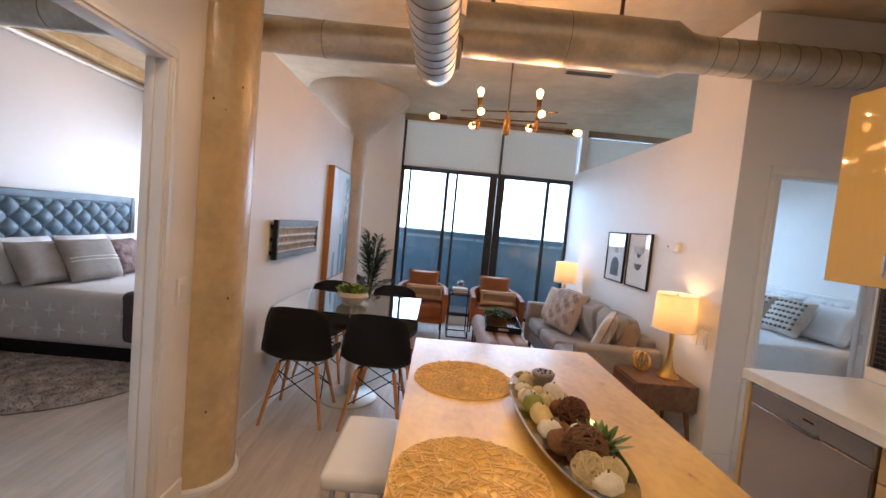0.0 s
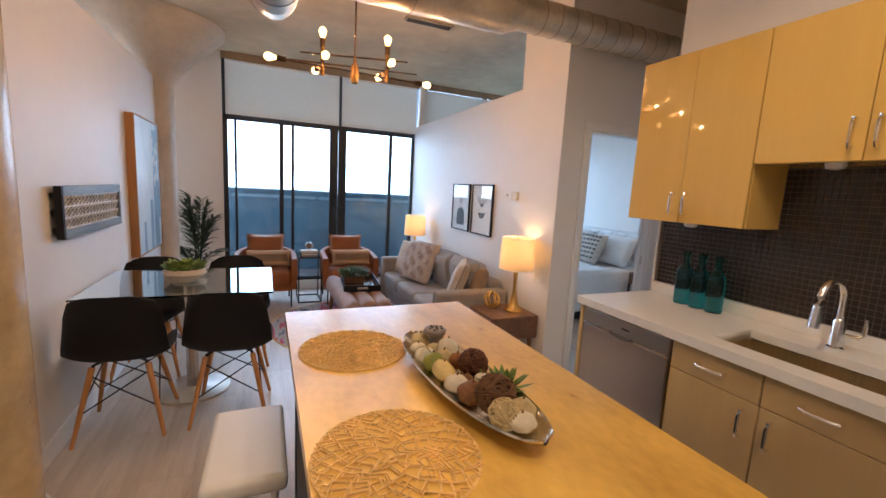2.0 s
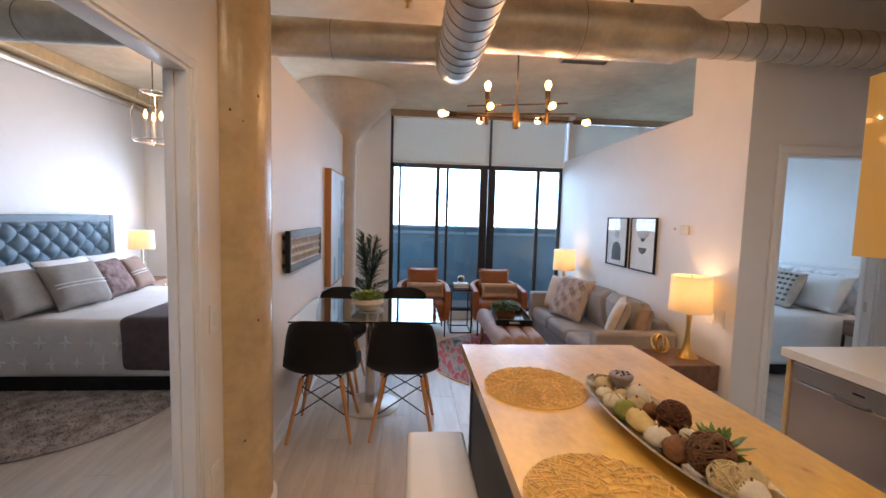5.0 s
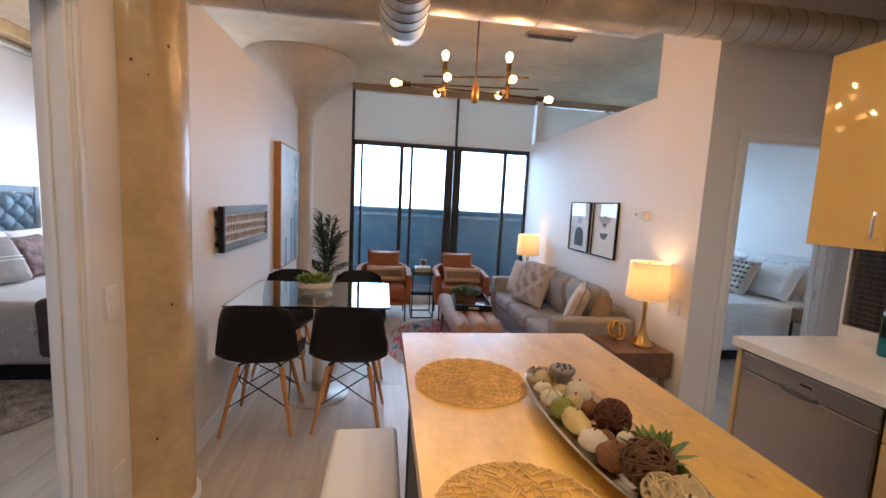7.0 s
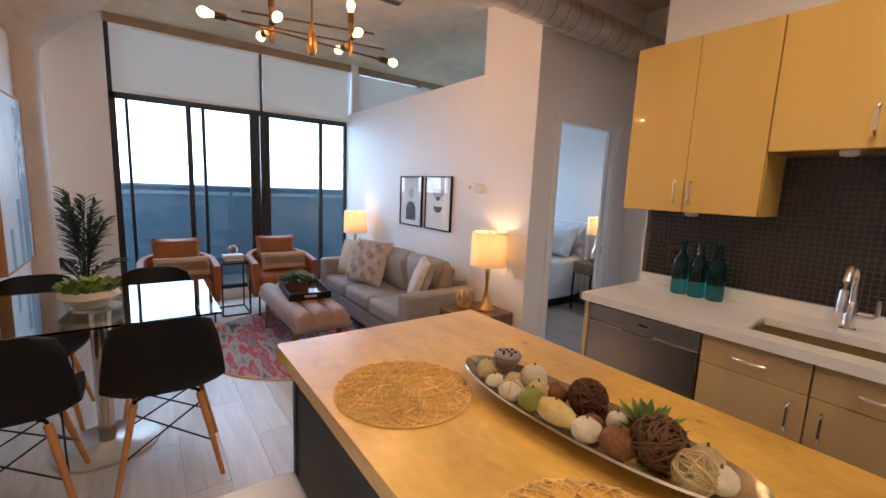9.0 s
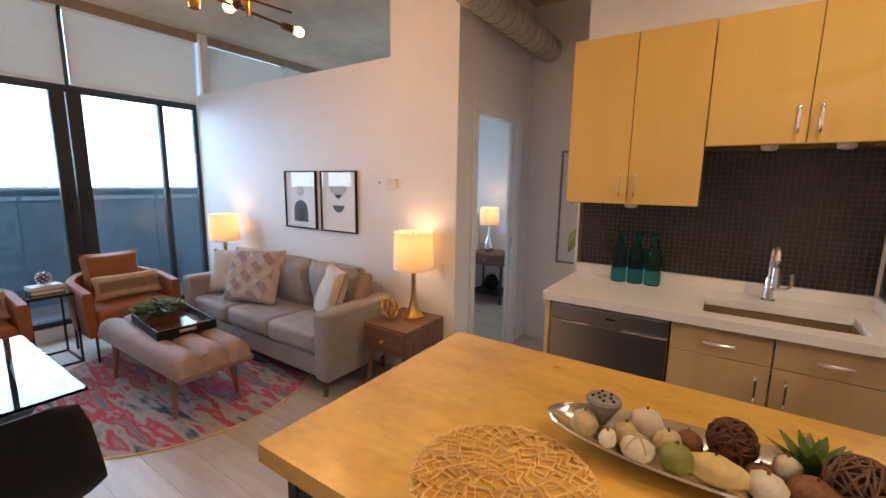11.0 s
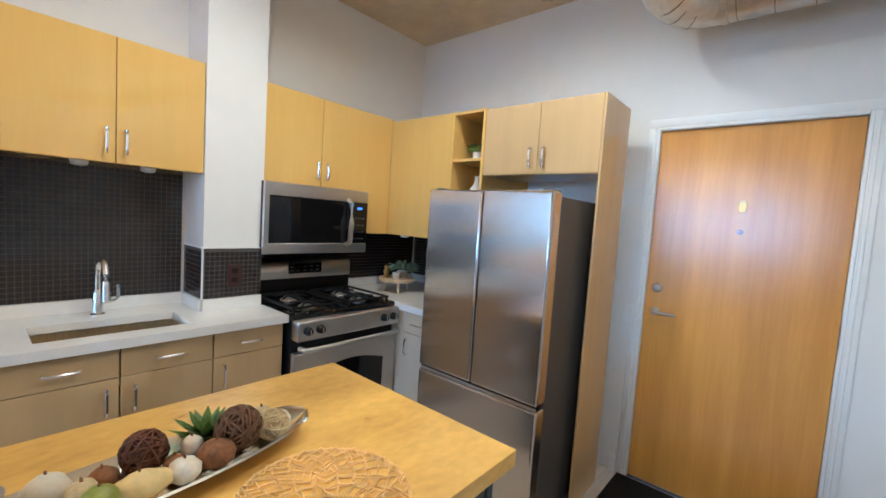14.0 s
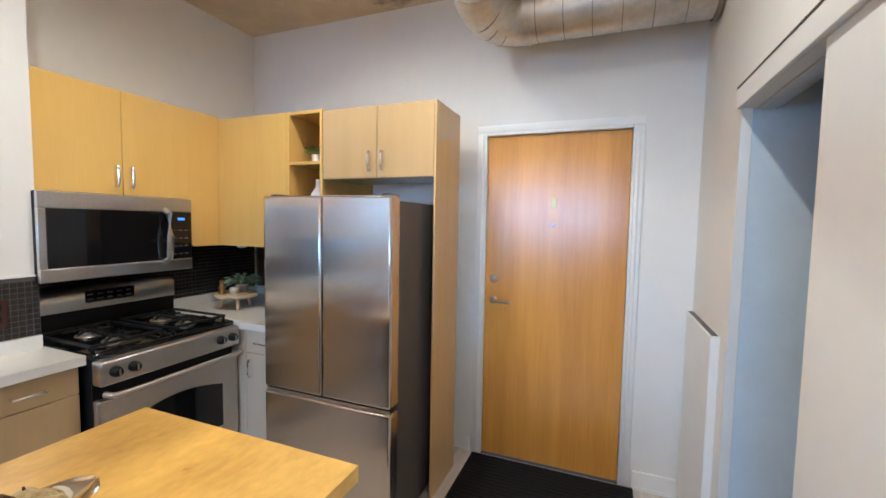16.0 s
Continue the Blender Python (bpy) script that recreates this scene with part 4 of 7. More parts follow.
def mosaic(name, origin, u, length, z0, z1, normal, own=(0, 0, 0)):
    o, u, nn = Vector(origin), Vector(u), Vector(normal)
    s, g = 0.0245, 0.0025
    v, f, loose = [], [], []
    rows, cols = int((z1 - z0) / s), int(length / s)
    rng = random.Random(4)
    for i in range(cols):
        for j in range(rows):
            d = 0.0035 + rng.uniform(-0.0006, 0.0006)
            a, b, c, e = i * s + g / 2, (i + 1) * s - g / 2, z0 + j * s + g / 2, z0 + (j + 1) * s - g / 2
            if own[0] <= i < own[1] and j < own[2]:
                loose.append((o + u * (i + 0.5) * s, z0 + (j + 0.5) * s, d))
                continue
            k = len(v)
            for du, dz in ((a, c), (b, c), (b, e), (a, e)):
                p = o + u * du
                v.append((p.x, p.y, dz))
            for du, dz in ((a + 0.001, c + 0.001), (b - 0.001, c + 0.001), (b - 0.001, e - 0.001), (a + 0.001, e - 0.001)):
                p = o + u * du + nn * d
                v.append((p.x, p.y, dz))
            f += [(k + 4, k + 5, k + 6, k + 7), (k, k + 1, k + 5, k + 4), (k + 1, k + 2, k + 6, k + 5), (k + 2, k + 3, k + 7, k + 6), (k + 3, k, k + 4, k + 7)]
    me = bpy.data.meshes.new(name)
    me.from_pydata(v, [], f)
    me.materials.append(TILE)
    p0, p1 = o - nn * 0.0, o + u * length + nn * 0.001
    bed = solid("backsplash", B(min(p0.x, p1.x), max(p0.x, p1.x), min(p0.y, p1.y), max(p0.y, p1.y), z0, z1), GROUT, "grey grout bed of the mosaic backsplash", "backsplash", smooth=False)
    ob = new(name, me)
    ob.parent = bed
    if loose:
        bm = B(0, 0.0035, -s / 2 + g / 2, s / 2 - g / 2, -s / 2 + g / 2, s / 2 - g / 2)
        for vv in bm.verts:
            if vv.co.x > 0.001:
                vv.co.y, vv.co.z = vv.co.y * 0.92, vv.co.z * 0.92
        tm = bpy.data.meshes.new("tile")
        bm.to_mesh(tm)
        bm.free()
        tm.materials.append(TILE)
        for p, z, d in loose:
            t = new("tile", tm)
            t.parent = bed
            t.matrix_world = Matrix.Translation((p.x, p.y, z)) @ nn.to_track_quat("X", "Z").to_matrix().to_4x4() @ Matrix.Diagonal((d / 0.0035, 1, 1, 1))
    return tagged(ob, "dark brown mosaic tiles", "", "", "stuff")


mosaic("mosaic_tiles", (KX - 0.002, 0.752, 0), (0, 1, 0), 1.29, 0.972, 1.62, (-1, 0, 0), (10, 34, 12))
mosaic("mosaic_tiles", (2.098, 0.433, 0), (0, 1, 0), 0.301, 0.972, 1.235, (-1, 0, 0))
mosaic("mosaic_tiles", (2.10, 0.737, 0), (1, 0, 0), 0.268, 0.972, 1.235, (0, 1, 0))
mosaic("mosaic_tiles", (KX - 0.002, -1.04, 0), (0, 1, 0), 1.465, 0.972, 1.34, (-1, 0, 0))
mosaic("mosaic_tiles", (1.34, ENTRY + 0.002, 0), (1, 0, 0), 1.025, 0.972, 1.33, (0, 1, 0))
for name, bm in (("tile_trim_edge", B(2.090, 2.0985, 0.735, 0.7425, 0.972, 1.240)), ("tile_trim_top", B(2.088, 2.0985, 0.432, 0.735, 1.235, 1.243)), ("tile_trim_return", B(2.0985, KX - 0.003, 0.738, 0.746, 1.235, 1.243)), ("tile_trim_end", B(KX - 0.012, KX - 0.002, 2.043, 2.053, 0.972, 1.34))):
    solid(name, bm, TRIM, "slim white edge trim of the mosaic tiles", "trim")
for x, y, s in ((KX - 0.006, 1.86, 0.0), (2.094, 0.58, 0.0)):
    o = thing("wall_socket", x, y, 1.09, "dark brown socket plate on the tiles", "socket", "kitchen sockets")
    part("plate", B(-0.007, 0.0, -0.038, 0.038, -0.06, 0.06, 0.003), mat("brown_plate", (0.045, 0.016, 0.012), 0.35), o)
    for z in (-0.025, 0.025):
        part("outlet", B(-0.009, -0.006, -0.017, 0.017, z - 0.014, z + 0.014, 0.002), BLACK, o)

# teal bottles
for y in (1.785, 1.70, 1.615):
    b = thing("bottle", 2.27, y, 0.91, "teal glass bottle standing on the worktop", "bottle", "teal bottles")
    part("glass", lathe([(0.02, 0.004), (0.037, 0.0), (0.040, 0.01), (0.040, 0.16), (0.036, 0.185), (0.020, 0.205), (0.016, 0.22), (0.016, 0.255), (0.020, 0.258), (0.020, 0.275), (0.014, 0.275)], 24), TEAL, b)

# stand with plant and candles in the corner
PALEWOOD = mat("pale_wood", (0.62, 0.45, 0.26), 0.5, vary=0.1, stretch=(6, 1, 6))
st = thing("riser_stand", 2.03, -0.56, 0.91, "small round pale wood riser stand on the worktop", "stand")
part("tabletop", lathe([(0.13, 0.08), (0.132, 0.085), (0.132, 0.10), (0.13, 0.103)], 28), PALEWOOD, st)
for k in range(3):
    a = k * 2.094 + 0.4
    part("leg", rod((0.105 * math.cos(a), 0.105 * math.sin(a), 0), (0.09 * math.cos(a), 0.09 * math.sin(a), 0.08), 0.010, 0.012), PALEWOOD, st)
pl = thing("potted_plant", 2.02, -0.60, 1.013, "trailing green plant in a striped pot on the riser", "potted plant")
part("pot", lathe([(0.03, 0), (0.038, 0.006), (0.042, 0.05), (0.036, 0.052)], 20), STONEWARE, pl)
part("leaves", mv(foliage(11, 110, 0.09, 0.06, 0.07, 0.035, 0.5), pose(0, 0, 0.055)), mat("sage_leaf", (0.26, 0.36, 0.25), 0.6, vary=0.3), pl)
cj = thing("candle_jar", 2.00, -0.52, 1.013, "small striped ceramic jar on the riser", "jar")
part("jar", lathe([(0.025, 0), (0.03, 0.004), (0.03, 0.04), (0.024, 0.045)], 20), STONEWARE, cj)
part("band", lathe([(0.0305, 0.012), (0.0312, 0.016), (0.0305, 0.022)], 20, close=False), BRASS, cj)
br = thing("brass_ornament", 2.06, -0.475, 1.013, "small shiny brass ornament on the riser", "ornament")
part("figure", lathe([(0.022, 0), (0.024, 0.006), (0.012, 0.02), (0.022, 0.045), (0.010, 0.07), (0.016, 0.082), (0.004, 0.095)], 18), BRASS, br)
pp2 = thing("potted_plant", 1.41, -0.62, 1.848, "small green plant in a white pot in the cubby", "potted plant")
part("pot", lathe([(0.028, 0), (0.034, 0.004), (0.036, 0.055), (0.03, 0.056)], 20), WHITE_GLAZE, pp2)
part("leaves", mv(foliage(5, 45, 0.05, 0.03, 0.08, 0.028, 0.35, 0.8), pose(0, 0, 0.05)), LEAF, pp2)
vs = thing("vase", 1.40, -0.62, 1.548, "white ceramic vase in the cubby", "vase")
part("body", lathe([(0.03, 0), (0.055, 0.02), (0.062, 0.07), (0.045, 0.12), (0.02, 0.16), (0.018, 0.20), (0.022, 0.205)], 24), WHITE_GLAZE, vs)

# ---- island ----
IX0, IX1, IY0, IY1 = 0.30, 1.10, 0.618, 2.106
isl = thing("kitchen_island", 0.70, 1.36, 0, "kitchen island with butcher block top and slate base", "kitchen island")
part("base", B(-0.355, 0.355, -0.70, 0.70, 0.0, 0.855, 0.004), NAVY, isl, "slate blue painted base")
part("plinth", B(-0.362, 0.362, -0.708, 0.708, 0, 0.09, 0.004), NAVY, isl)
for x in (-0.362, 0.335):
    for y in (-0.708, 0.681):
        part("corner_post", B(x, x + 0.027, y, y + 0.027, 0.09, 0.855, 0.003), NAVY, isl)
rng = random.Random(8)
stave, x = 0, IX0 - 0.70
while x < IX1 - 0.70 - 0.001:
    w = min(0.10, IX1 - 0.70 - x)
    part("stave", B(x, x + w, IY0 - 1.36, IY1 - 1.36, 0.855, 0.897), BUTCHER, isl)
    x += w


def placemat(x, y, seed):
    o = thing("placemat", x, y, 0.897, "round woven natural raffia placemat on the island", "placemat", "placemats")
    rng = random.Random(seed)
    R = 0.172
    # zigzag bands between rings, two to a band, make a lace of small open cells
    for band in range(9):
        lo, hi = 0.004 + 0.0186 * band, 0.0275 + 0.0186 * band
        for lay in range(2):
            n = 2 * max(3, round(math.pi * (lo + hi) / 0.040))
            turn = rng.uniform(0, 6.28)
            pts = []
            for i in range(n):
                a, r = turn + 6.2832 * (i + rng.uniform(-0.25, 0.25)) / n, min(R, (hi if i % 2 else lo) + rng.uniform(-0.004, 0.004))
                pts.append((r * math.cos(a), r * math.sin(a), 0.0028 + 0.0022 * lay + 0.001 * (i % 2)))
            part("strand", tube(bmesh.new(), pts, 0.0020, 5, closed=True), RAFFIA, o)
    for rr in (R, R - 0.0035):
        part("rim", tube(bmesh.new(), [(rr * math.cos(k * 0.1309), rr * math.sin(k * 0.1309), 0.003) for k in range(48)], 0.0016, 4, closed=True), RAFFIA, o)


placemat(0.495, 1.64, 3)
placemat(0.475, 1.06, 9)

# silver dish of dried pods
dish = thing("boat_dish", 0.725, 1.285, 0.897, "long hammered silver boat dish on the island", "dish", rz=4)


def dish_section(s):
    """Half width, inner depth and rim height of the dish at s from -1 to 1 along its length."""
    return 0.096 * max(0.0, 1 - abs(s) ** 2.3) ** 0.52 + 0.006, 0.004 + 0.036 * abs(s) ** 5, 0.040 + 0.008 * s * s


def dish_floor(x, y):
    hw, base, rim = dish_section(max(-1.0, min(1.0, y / 0.345)))
    return base + (rim - base) * min(1.3, abs(x) / hw) ** 2.2 + 0.005


bm = bmesh.new()
nu, nv, outer, inner = 36, 12, [], []
for i in range(nu + 1):
    s = 2 * i / nu - 1
    hw, base, rim = dish_section(s)
    ro, ri = [], []
    for j in range(nv + 1):
        q = 2 * j / nv - 1
        z = base + (rim - base) * abs(q) ** 2.2
        ro.append(bm.verts.new((hw * q, s * 0.345, z)))
        ri.append(bm.verts.new((hw * q * 0.965, s * 0.343, z + 0.004)))
    outer.append(ro)
    inner.append(ri)
for g in (outer, inner):
    for a, b in zip(g, g[1:]):
        for j in range(nv):
            bm.faces.new((a[j], a[j + 1], b[j + 1], b[j]))
for i in range(nu):
    for j in (0, nv):
        bm.faces.new((outer[i][j], outer[i + 1][j], inner[i + 1][j], inner[i][j]))
part("bowl", bm, SILVER, dish)
part("foot_ring", lathe([(0.05, 0), (0.05, 0.004), (0.04, 0.008)], 20), SILVER, dish)


def pod(dx, dy, r, material, label, sx=1.0, sy=1.0, sz=1.0, style="", lift=0.0):
    m = Matrix(dish.matrix_world)
    dx, dy = dx * 0.85, max(-0.265, min(0.265, dy))
    c = m @ Vector((dx, dy, 0))
    rx, ry, rz_ = r * sx * 0.95, r * sy * 0.95, r * sz
    rest = max(dish_floor(dx + rx * p * math.cos(a * 0.785), dy + ry * p * math.sin(a * 0.785)) - rz_ * (1 - math.sqrt(1 - p * p)) for p in (0, 0.35, 0.6, 0.8, 0.95) for a in range(8))
    o = thing("dried_pod", c.x, c.y, 0.897 + rest + min(lift, 0.02), label, "dried pod", "pods in the dish")
    if style == "twig":
        rng = random.Random(int(r * 1e4))
        for i in range(34):
            ax = Vector((rng.gauss(0, 1), rng.gauss(0, 1), rng.gauss(0, 1))).normalized()
            u = ax.orthogonal().normalized()
            w = ax.cross(u)
            k = r * rng.uniform(0.88, 1.0)
            part("twig", tube(bmesh.new(), [(u * math.cos(t * 0.449) + w * math.sin(t * 0.449)) * k + Vector((0, 0, r)) for t in range(14)], 0.0021, 5, closed=True), material, o)
        part("core", ball(bmesh.new(), (0, 0, r), r * 0.82), TWIG if material is not POD_CREAM else material, o)
    elif style == "lotus":
        part("pod", lathe([(0.010, 0), (0.014, 0.01), (0.034, 0.045), (0.037, 0.055), (0.033, 0.060)], 20), material, o)
        for k in range(9):
            a, q = k * 2.4, 0.009 * math.sqrt(k + 0.3)
            part("seed", ball(bmesh.new(), (q * math.cos(a), q * math.sin(a), 0.060), 0.0042, sub=1), BLACK, o)
    elif style == "star":
        bm = ball(bmesh.new(), (0, 0, r * 0.7), r, 1, 1, 0.8, 2, 0.05)
        part("shell", bm, material, o)
        for k in range(5):
            a = k * 1.2566
            part("rib", tube(bmesh.new(), [(r * 0.98 * math.sin(t) * math.cos(a), r * 0.98 * math.sin(t) * math.sin(a), r * 0.7 + r * 0.82 * math.cos(t)) for t in (0.1, 0.5, 0.9, 1.3)], 0.0022, 5), POD_CREAM, o)
    else:
        part("shell", ball(bmesh.new(), (0, 0, r * sz), r, sx, sy, sz, 3, 0.14, dx * 90 + dy * 31), material, o)
        part("stalk", rod((0, 0, r * 2 * sz - 0.004), (0.002, 0.001, r * 2 * sz + 0.006), 0.003, 0.002, 6), POD_BROWN, o)


pod(-0.01, 0.275, 0.030, POD_CREAM, "cream perforated dried pod", 1.1, 0.9, 0.85)
pod(0.035, 0.235, 0.03, POD_GREY, "grey dried lotus pod with dark seeds", style="lotus", lift=0.012)
pod(-0.045, 0.215, 0.020, POD_WHITE, "small white dried shell", 1.3, 0.8, 0.8, lift=0.004)
pod(-0.045, 0.16, 0.032, POD_WHITE, "white ribbed dried ball", style="star")
pod(0.005, 0.185, 0.026, POD_CREAM, "cream speckled dried ball")
pod(0.040, 0.15, 0.034, POD_WHITE, "large ivory dried ball", lift=0.004)
pod(-0.05, 0.095, 0.030, POD_GREEN, "shiny olive green dried fruit", 1, 1, 0.95)
pod(0.0, 0.11, 0.026, POD_CREAM, "cream speckled dried ball", lift=0.01)
pod(-0.045, 0.035, 0.036, mat("butter_pod", (0.80, 0.60, 0.24), 0.6, vary=0.12, scale=12, bump=0.2, bump_scale=30), "long butter yellow dried pod", 0.8, 1.45, 0.75)
pod(0.03, 0.075, 0.025, POD_BROWN, "small russet brown dried pod", lift=0.008)
pod(0.045, 0.005, 0.043, mat("cinnamon_twig", (0.16, 0.06, 0.028), 0.8, vary=0.3, scale=40), "dark brown wound twig ball", style="twig", lift=0.006)
pod(-0.045, -0.04, 0.030, POD_WHITE, "white opened dried shell", 1.1, 1.0, 0.8)
pod(-0.005, -0.035, 0.024, POD_BROWN, "small russet brown dried pod")
pod(-0.035, -0.105, 0.034, POD_BROWN, "orange brown dried gourd", 1.1, 1.1, 0.85)
pod(0.02, -0.075, 0.022, POD_WHITE, "small white dried ball", lift=0.03)
pod(-0.002, -0.165, 0.050, mat("rattan", (0.20, 0.10, 0.045), 0.7, vary=0.2), "brown wound rattan ball", style="twig", lift=0.004)
pod(-0.03, -0.235, 0.036, POD_CREAM, "cream woven strip ball ornament", style="twig")
pod(0.03, -0.235, 0.032, POD_CREAM, "cream speckled dried ball")
pod(0.0, -0.29, 0.026, POD_WHITE, "white dried shell half", 1.3, 1.1, 0.8, lift=0.008)
m = dish.matrix_world @ Vector((0.055, -0.12, 0))
su = thing("succulent", m.x, m.y, 0.93, "small green artificial succulent among the pods", "succulent")
bm = bmesh.new()
for ring, (cnt, lng, up) in enumerate(((9, 0.075, 0.35), (8, 0.062, 0.8), (6, 0.048, 1.6))):
    for k in range(cnt):
        a = 6.283 * k / cnt + ring * 0.4
        leaf(bm, (0.004 * math.cos(a), 0.004 * math.sin(a), 0.01), (math.cos(a), math.sin(a), up), lng, 0.020, -0.1)
part("leaves", bm, LEAF, su)
part("core", lathe([(0.012, 0), (0.015, 0.01), (0.006, 0.02)], 12), LEAF, su)

# white backless stool
so = thing("stool", 0.172, 1.658, 0, "white backless stool with thin legs beside the island", "stool")
part("seat", B(-0.112, 0.112, -0.207, 0.207, 0.570, 0.625, 0.018, 3), WHITE_SEAT, so)
for x in (-0.085, 0.085):
    for y in (-0.175, 0.175):
        part("leg", rod((x, y, 0), (x * 0.9, y * 0.92, 0.577), 0.011, 0.011), WHITE_GLAZE, so)
part("stretcher", B(-0.08, 0.08, -0.006, 0.006, 0.19, 0.205), WHITE_GLAZE, so)
part("footrest", B(-0.006, 0.006, -0.17, 0.17, 0.19, 0.205), WHITE_GLAZE, so)

# ---- ducts ----
def duct(name, pts, r, label, seam=0.0, cap=True):
    """Round sheet-metal duct along a polyline, with raised seams at even steps."""
    o = solid(name, tube(bmesh.new(), pts, r, 32), GALV, label, "duct", "")
    a, b = Vector(pts[0]), Vector(pts[-1])
    if seam:
        n = int((b - a).length / seam)
        for i in range(1, n):
            c, d = a + (b - a) * i / n, (b - a).normalized()
            part("seam", tube(bmesh.new(), (c - d * 0.002, c + d * 0.002), r + 0.0022, 32), GALV_SEAM, o)
    return o


DY, DZC = 2.68, 2.555
dm = duct("main_duct", [(0.40, DY, DZC + 0.01), (1.57, DY, DZC + 0.01)], 0.150, "wide galvanised steel ceiling duct", 0.55)
part("reducer", tube(bmesh.new(), [(1.57, DY, DZC + 0.01), (1.59, DY, DZC + 0.01), (1.69, DY, DZC + 0.005), (1.73, DY, DZC)], 0.15, 32, radii=(0.152, 0.153, 0.108, 0.106)), GALV, dm)
part("end_cap", tube(bmesh.new(), [(0.36, DY, DZC - 0.06), (0.40, DY, DZC + 0.01)], 0.15, 32, radii=(0.11, 0.152)), GALV, dm)
duct("branch_duct", [(1.71, DY, DZC), (3.46, DY, DZC)], 0.102, "galvanised spiral ceiling duct", 0.11)
dl = duct("side_duct", [(WX, DY, 2.43), (0.39, DY, 2.43)], 0.100, "galvanised ceiling duct into the bedroom", 0.7)
sd = duct("spiral_duct", [(0.265, 0.95, 2.235), (0.265, 2.33, 2.235)], 0.100, "galvanised spiral ceiling duct above the island", 0.085)
part("elbow", tube(bmesh.new(), [(0.265, 2.33, 2.235), (0.265, 2.42, 2.245), (0.265, 2.50, 2.29), (0.265, 2.56, 2.37), (0.265, 2.60, 2.42)], 0.098, 28), GALV, sd)
part("offset", tube(bmesh.new(), [(0.265, 0.96, 2.235), (0.267, 0.75, 2.25), (0.28, 0.5, 2.36), (0.31, 0.25, 2.52), (0.345, 0.0, 2.61), (0.365, -0.46, 2.625)], 0.105, 28), GALV, sd)
en = duct("entry_duct", [(0.26, -0.80, 2.605), (EL + 0.01, -0.80, 2.605)], 0.136, "wide galvanised duct above the entry door", 0.12)
part("elbow", tube(bmesh.new(), [(0.365, -0.42, 2.625), (0.366, -0.52, 2.62), (0.36, -0.62, 2.615), (0.338, -0.70, 2.61), (0.29, -0.77, 2.607), (0.22, -0.80, 2.605)], 0.14, 28, radii=(0.110, 0.130, 0.140, 0.143, 0.143, 0.139)), GALV, en)
for ring, r_, o_ in (((0.363, -0.60, 2.616), 0.142, en), ((0.348, -0.68, 2.611), 0.145, en), ((0.305, -0.755, 2.608), 0.146, en), ((0.265, 0.72, 2.26), 0.108, sd), ((0.265, 0.52, 2.35), 0.108, sd), ((0.265, 2.43, 2.25), 0.101, sd), ((0.265, 2.51, 2.30), 0.101, sd)):
    tilt = Vector((0, 1, 0)) if o_ is sd else Vector((ring[0] - 0.12, ring[1] + 0.45, 0)).cross(Vector((0, 0, 1))).normalized()
    part("gore_seam", tube(bmesh.new(), (Vector(ring) - tilt * 0.002, Vector(ring) + tilt * 0.002), r_, 32), GALV_SEAM, o_)
part("collar", tube(bmesh.new(), ((0.19, -0.80, 2.605), (0.16, -0.80, 2.605)), 0.143, 32), GALV, en)
part("wall_collar", tube(bmesh.new(), ((EL + 0.03, -0.80, 2.605), (EL + 0.012, -0.80, 2.605)), 0.146, 32), GALV_SEAM, en)
for x in (1.30, 0.55):
    part("hanger_rod", rod((x, DY, DZC + 0.15), (x, DY, CEIL), 0.012), BRONZE, dm, "thin dark hanger rod")
for y in (1.2, 2.1):
    part("hanger_rod", rod((0.265, y, 2.33), (0.265, y, CEIL), 0.006), BRONZE, sd)
vt = thing("ceiling_vent", 1.58, 4.02, CEIL, "slim metal slot vent on the ceiling", "vent")
part("frame", B(-0.22, 0.22, -0.05, 0.05, -0.02, 0.0, 0.003), GALV, vt)
for k in range(3):
    part("slat", B(-0.205, 0.205, -0.035 + k * 0.027, -0.022 + k * 0.027, -0.026, -0.018), FRIDGE_SIDE, vt)
sp = thing("fire_sprinkler", 0.0, 3.2, CEIL, "small brass ceiling sprinkler head", "sprinkler")
part("head", lathe([(0.012, -0.05), (0.02, -0.048), (0.008, -0.04), (0.008, -0.01), (0.03, -0.004), (0.03, 0)], 14), BRASS, sp)

# assumed fittings for the added kitchen spots, all out of view
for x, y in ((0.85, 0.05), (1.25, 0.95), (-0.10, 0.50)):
    kl = thing("ceiling_spot", x, y, CEIL, "small white flush ceiling spot with steel bezel, added out of view", "ceiling spot", "ceiling spots")
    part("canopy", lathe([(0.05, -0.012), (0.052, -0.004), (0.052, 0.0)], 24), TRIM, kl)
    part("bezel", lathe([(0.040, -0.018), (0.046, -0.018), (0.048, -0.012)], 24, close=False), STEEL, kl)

# ---- chandelier ----
ch = thing("chandelier", 0.765, 3.15, CEIL, "dark bronze chandelier with brass hub and bare bulbs", "chandelier")
part("canopy", lathe([(0.02, -0.035), (0.055, -0.03), (0.06, 0.0)], 24), BRONZE, ch)
part("rod", rod((0, 0, -0.69), (0, 0, -0.03), 0.006), BRONZE, ch)
part("hub", lathe([(0.004, -0.83), (0.020, -0.825), (0.024, -0.80), (0.028, -0.73), (0.012, -0.70), (0.008, -0.66)], 20), AGED_BRASS, ch, "aged brass hub")


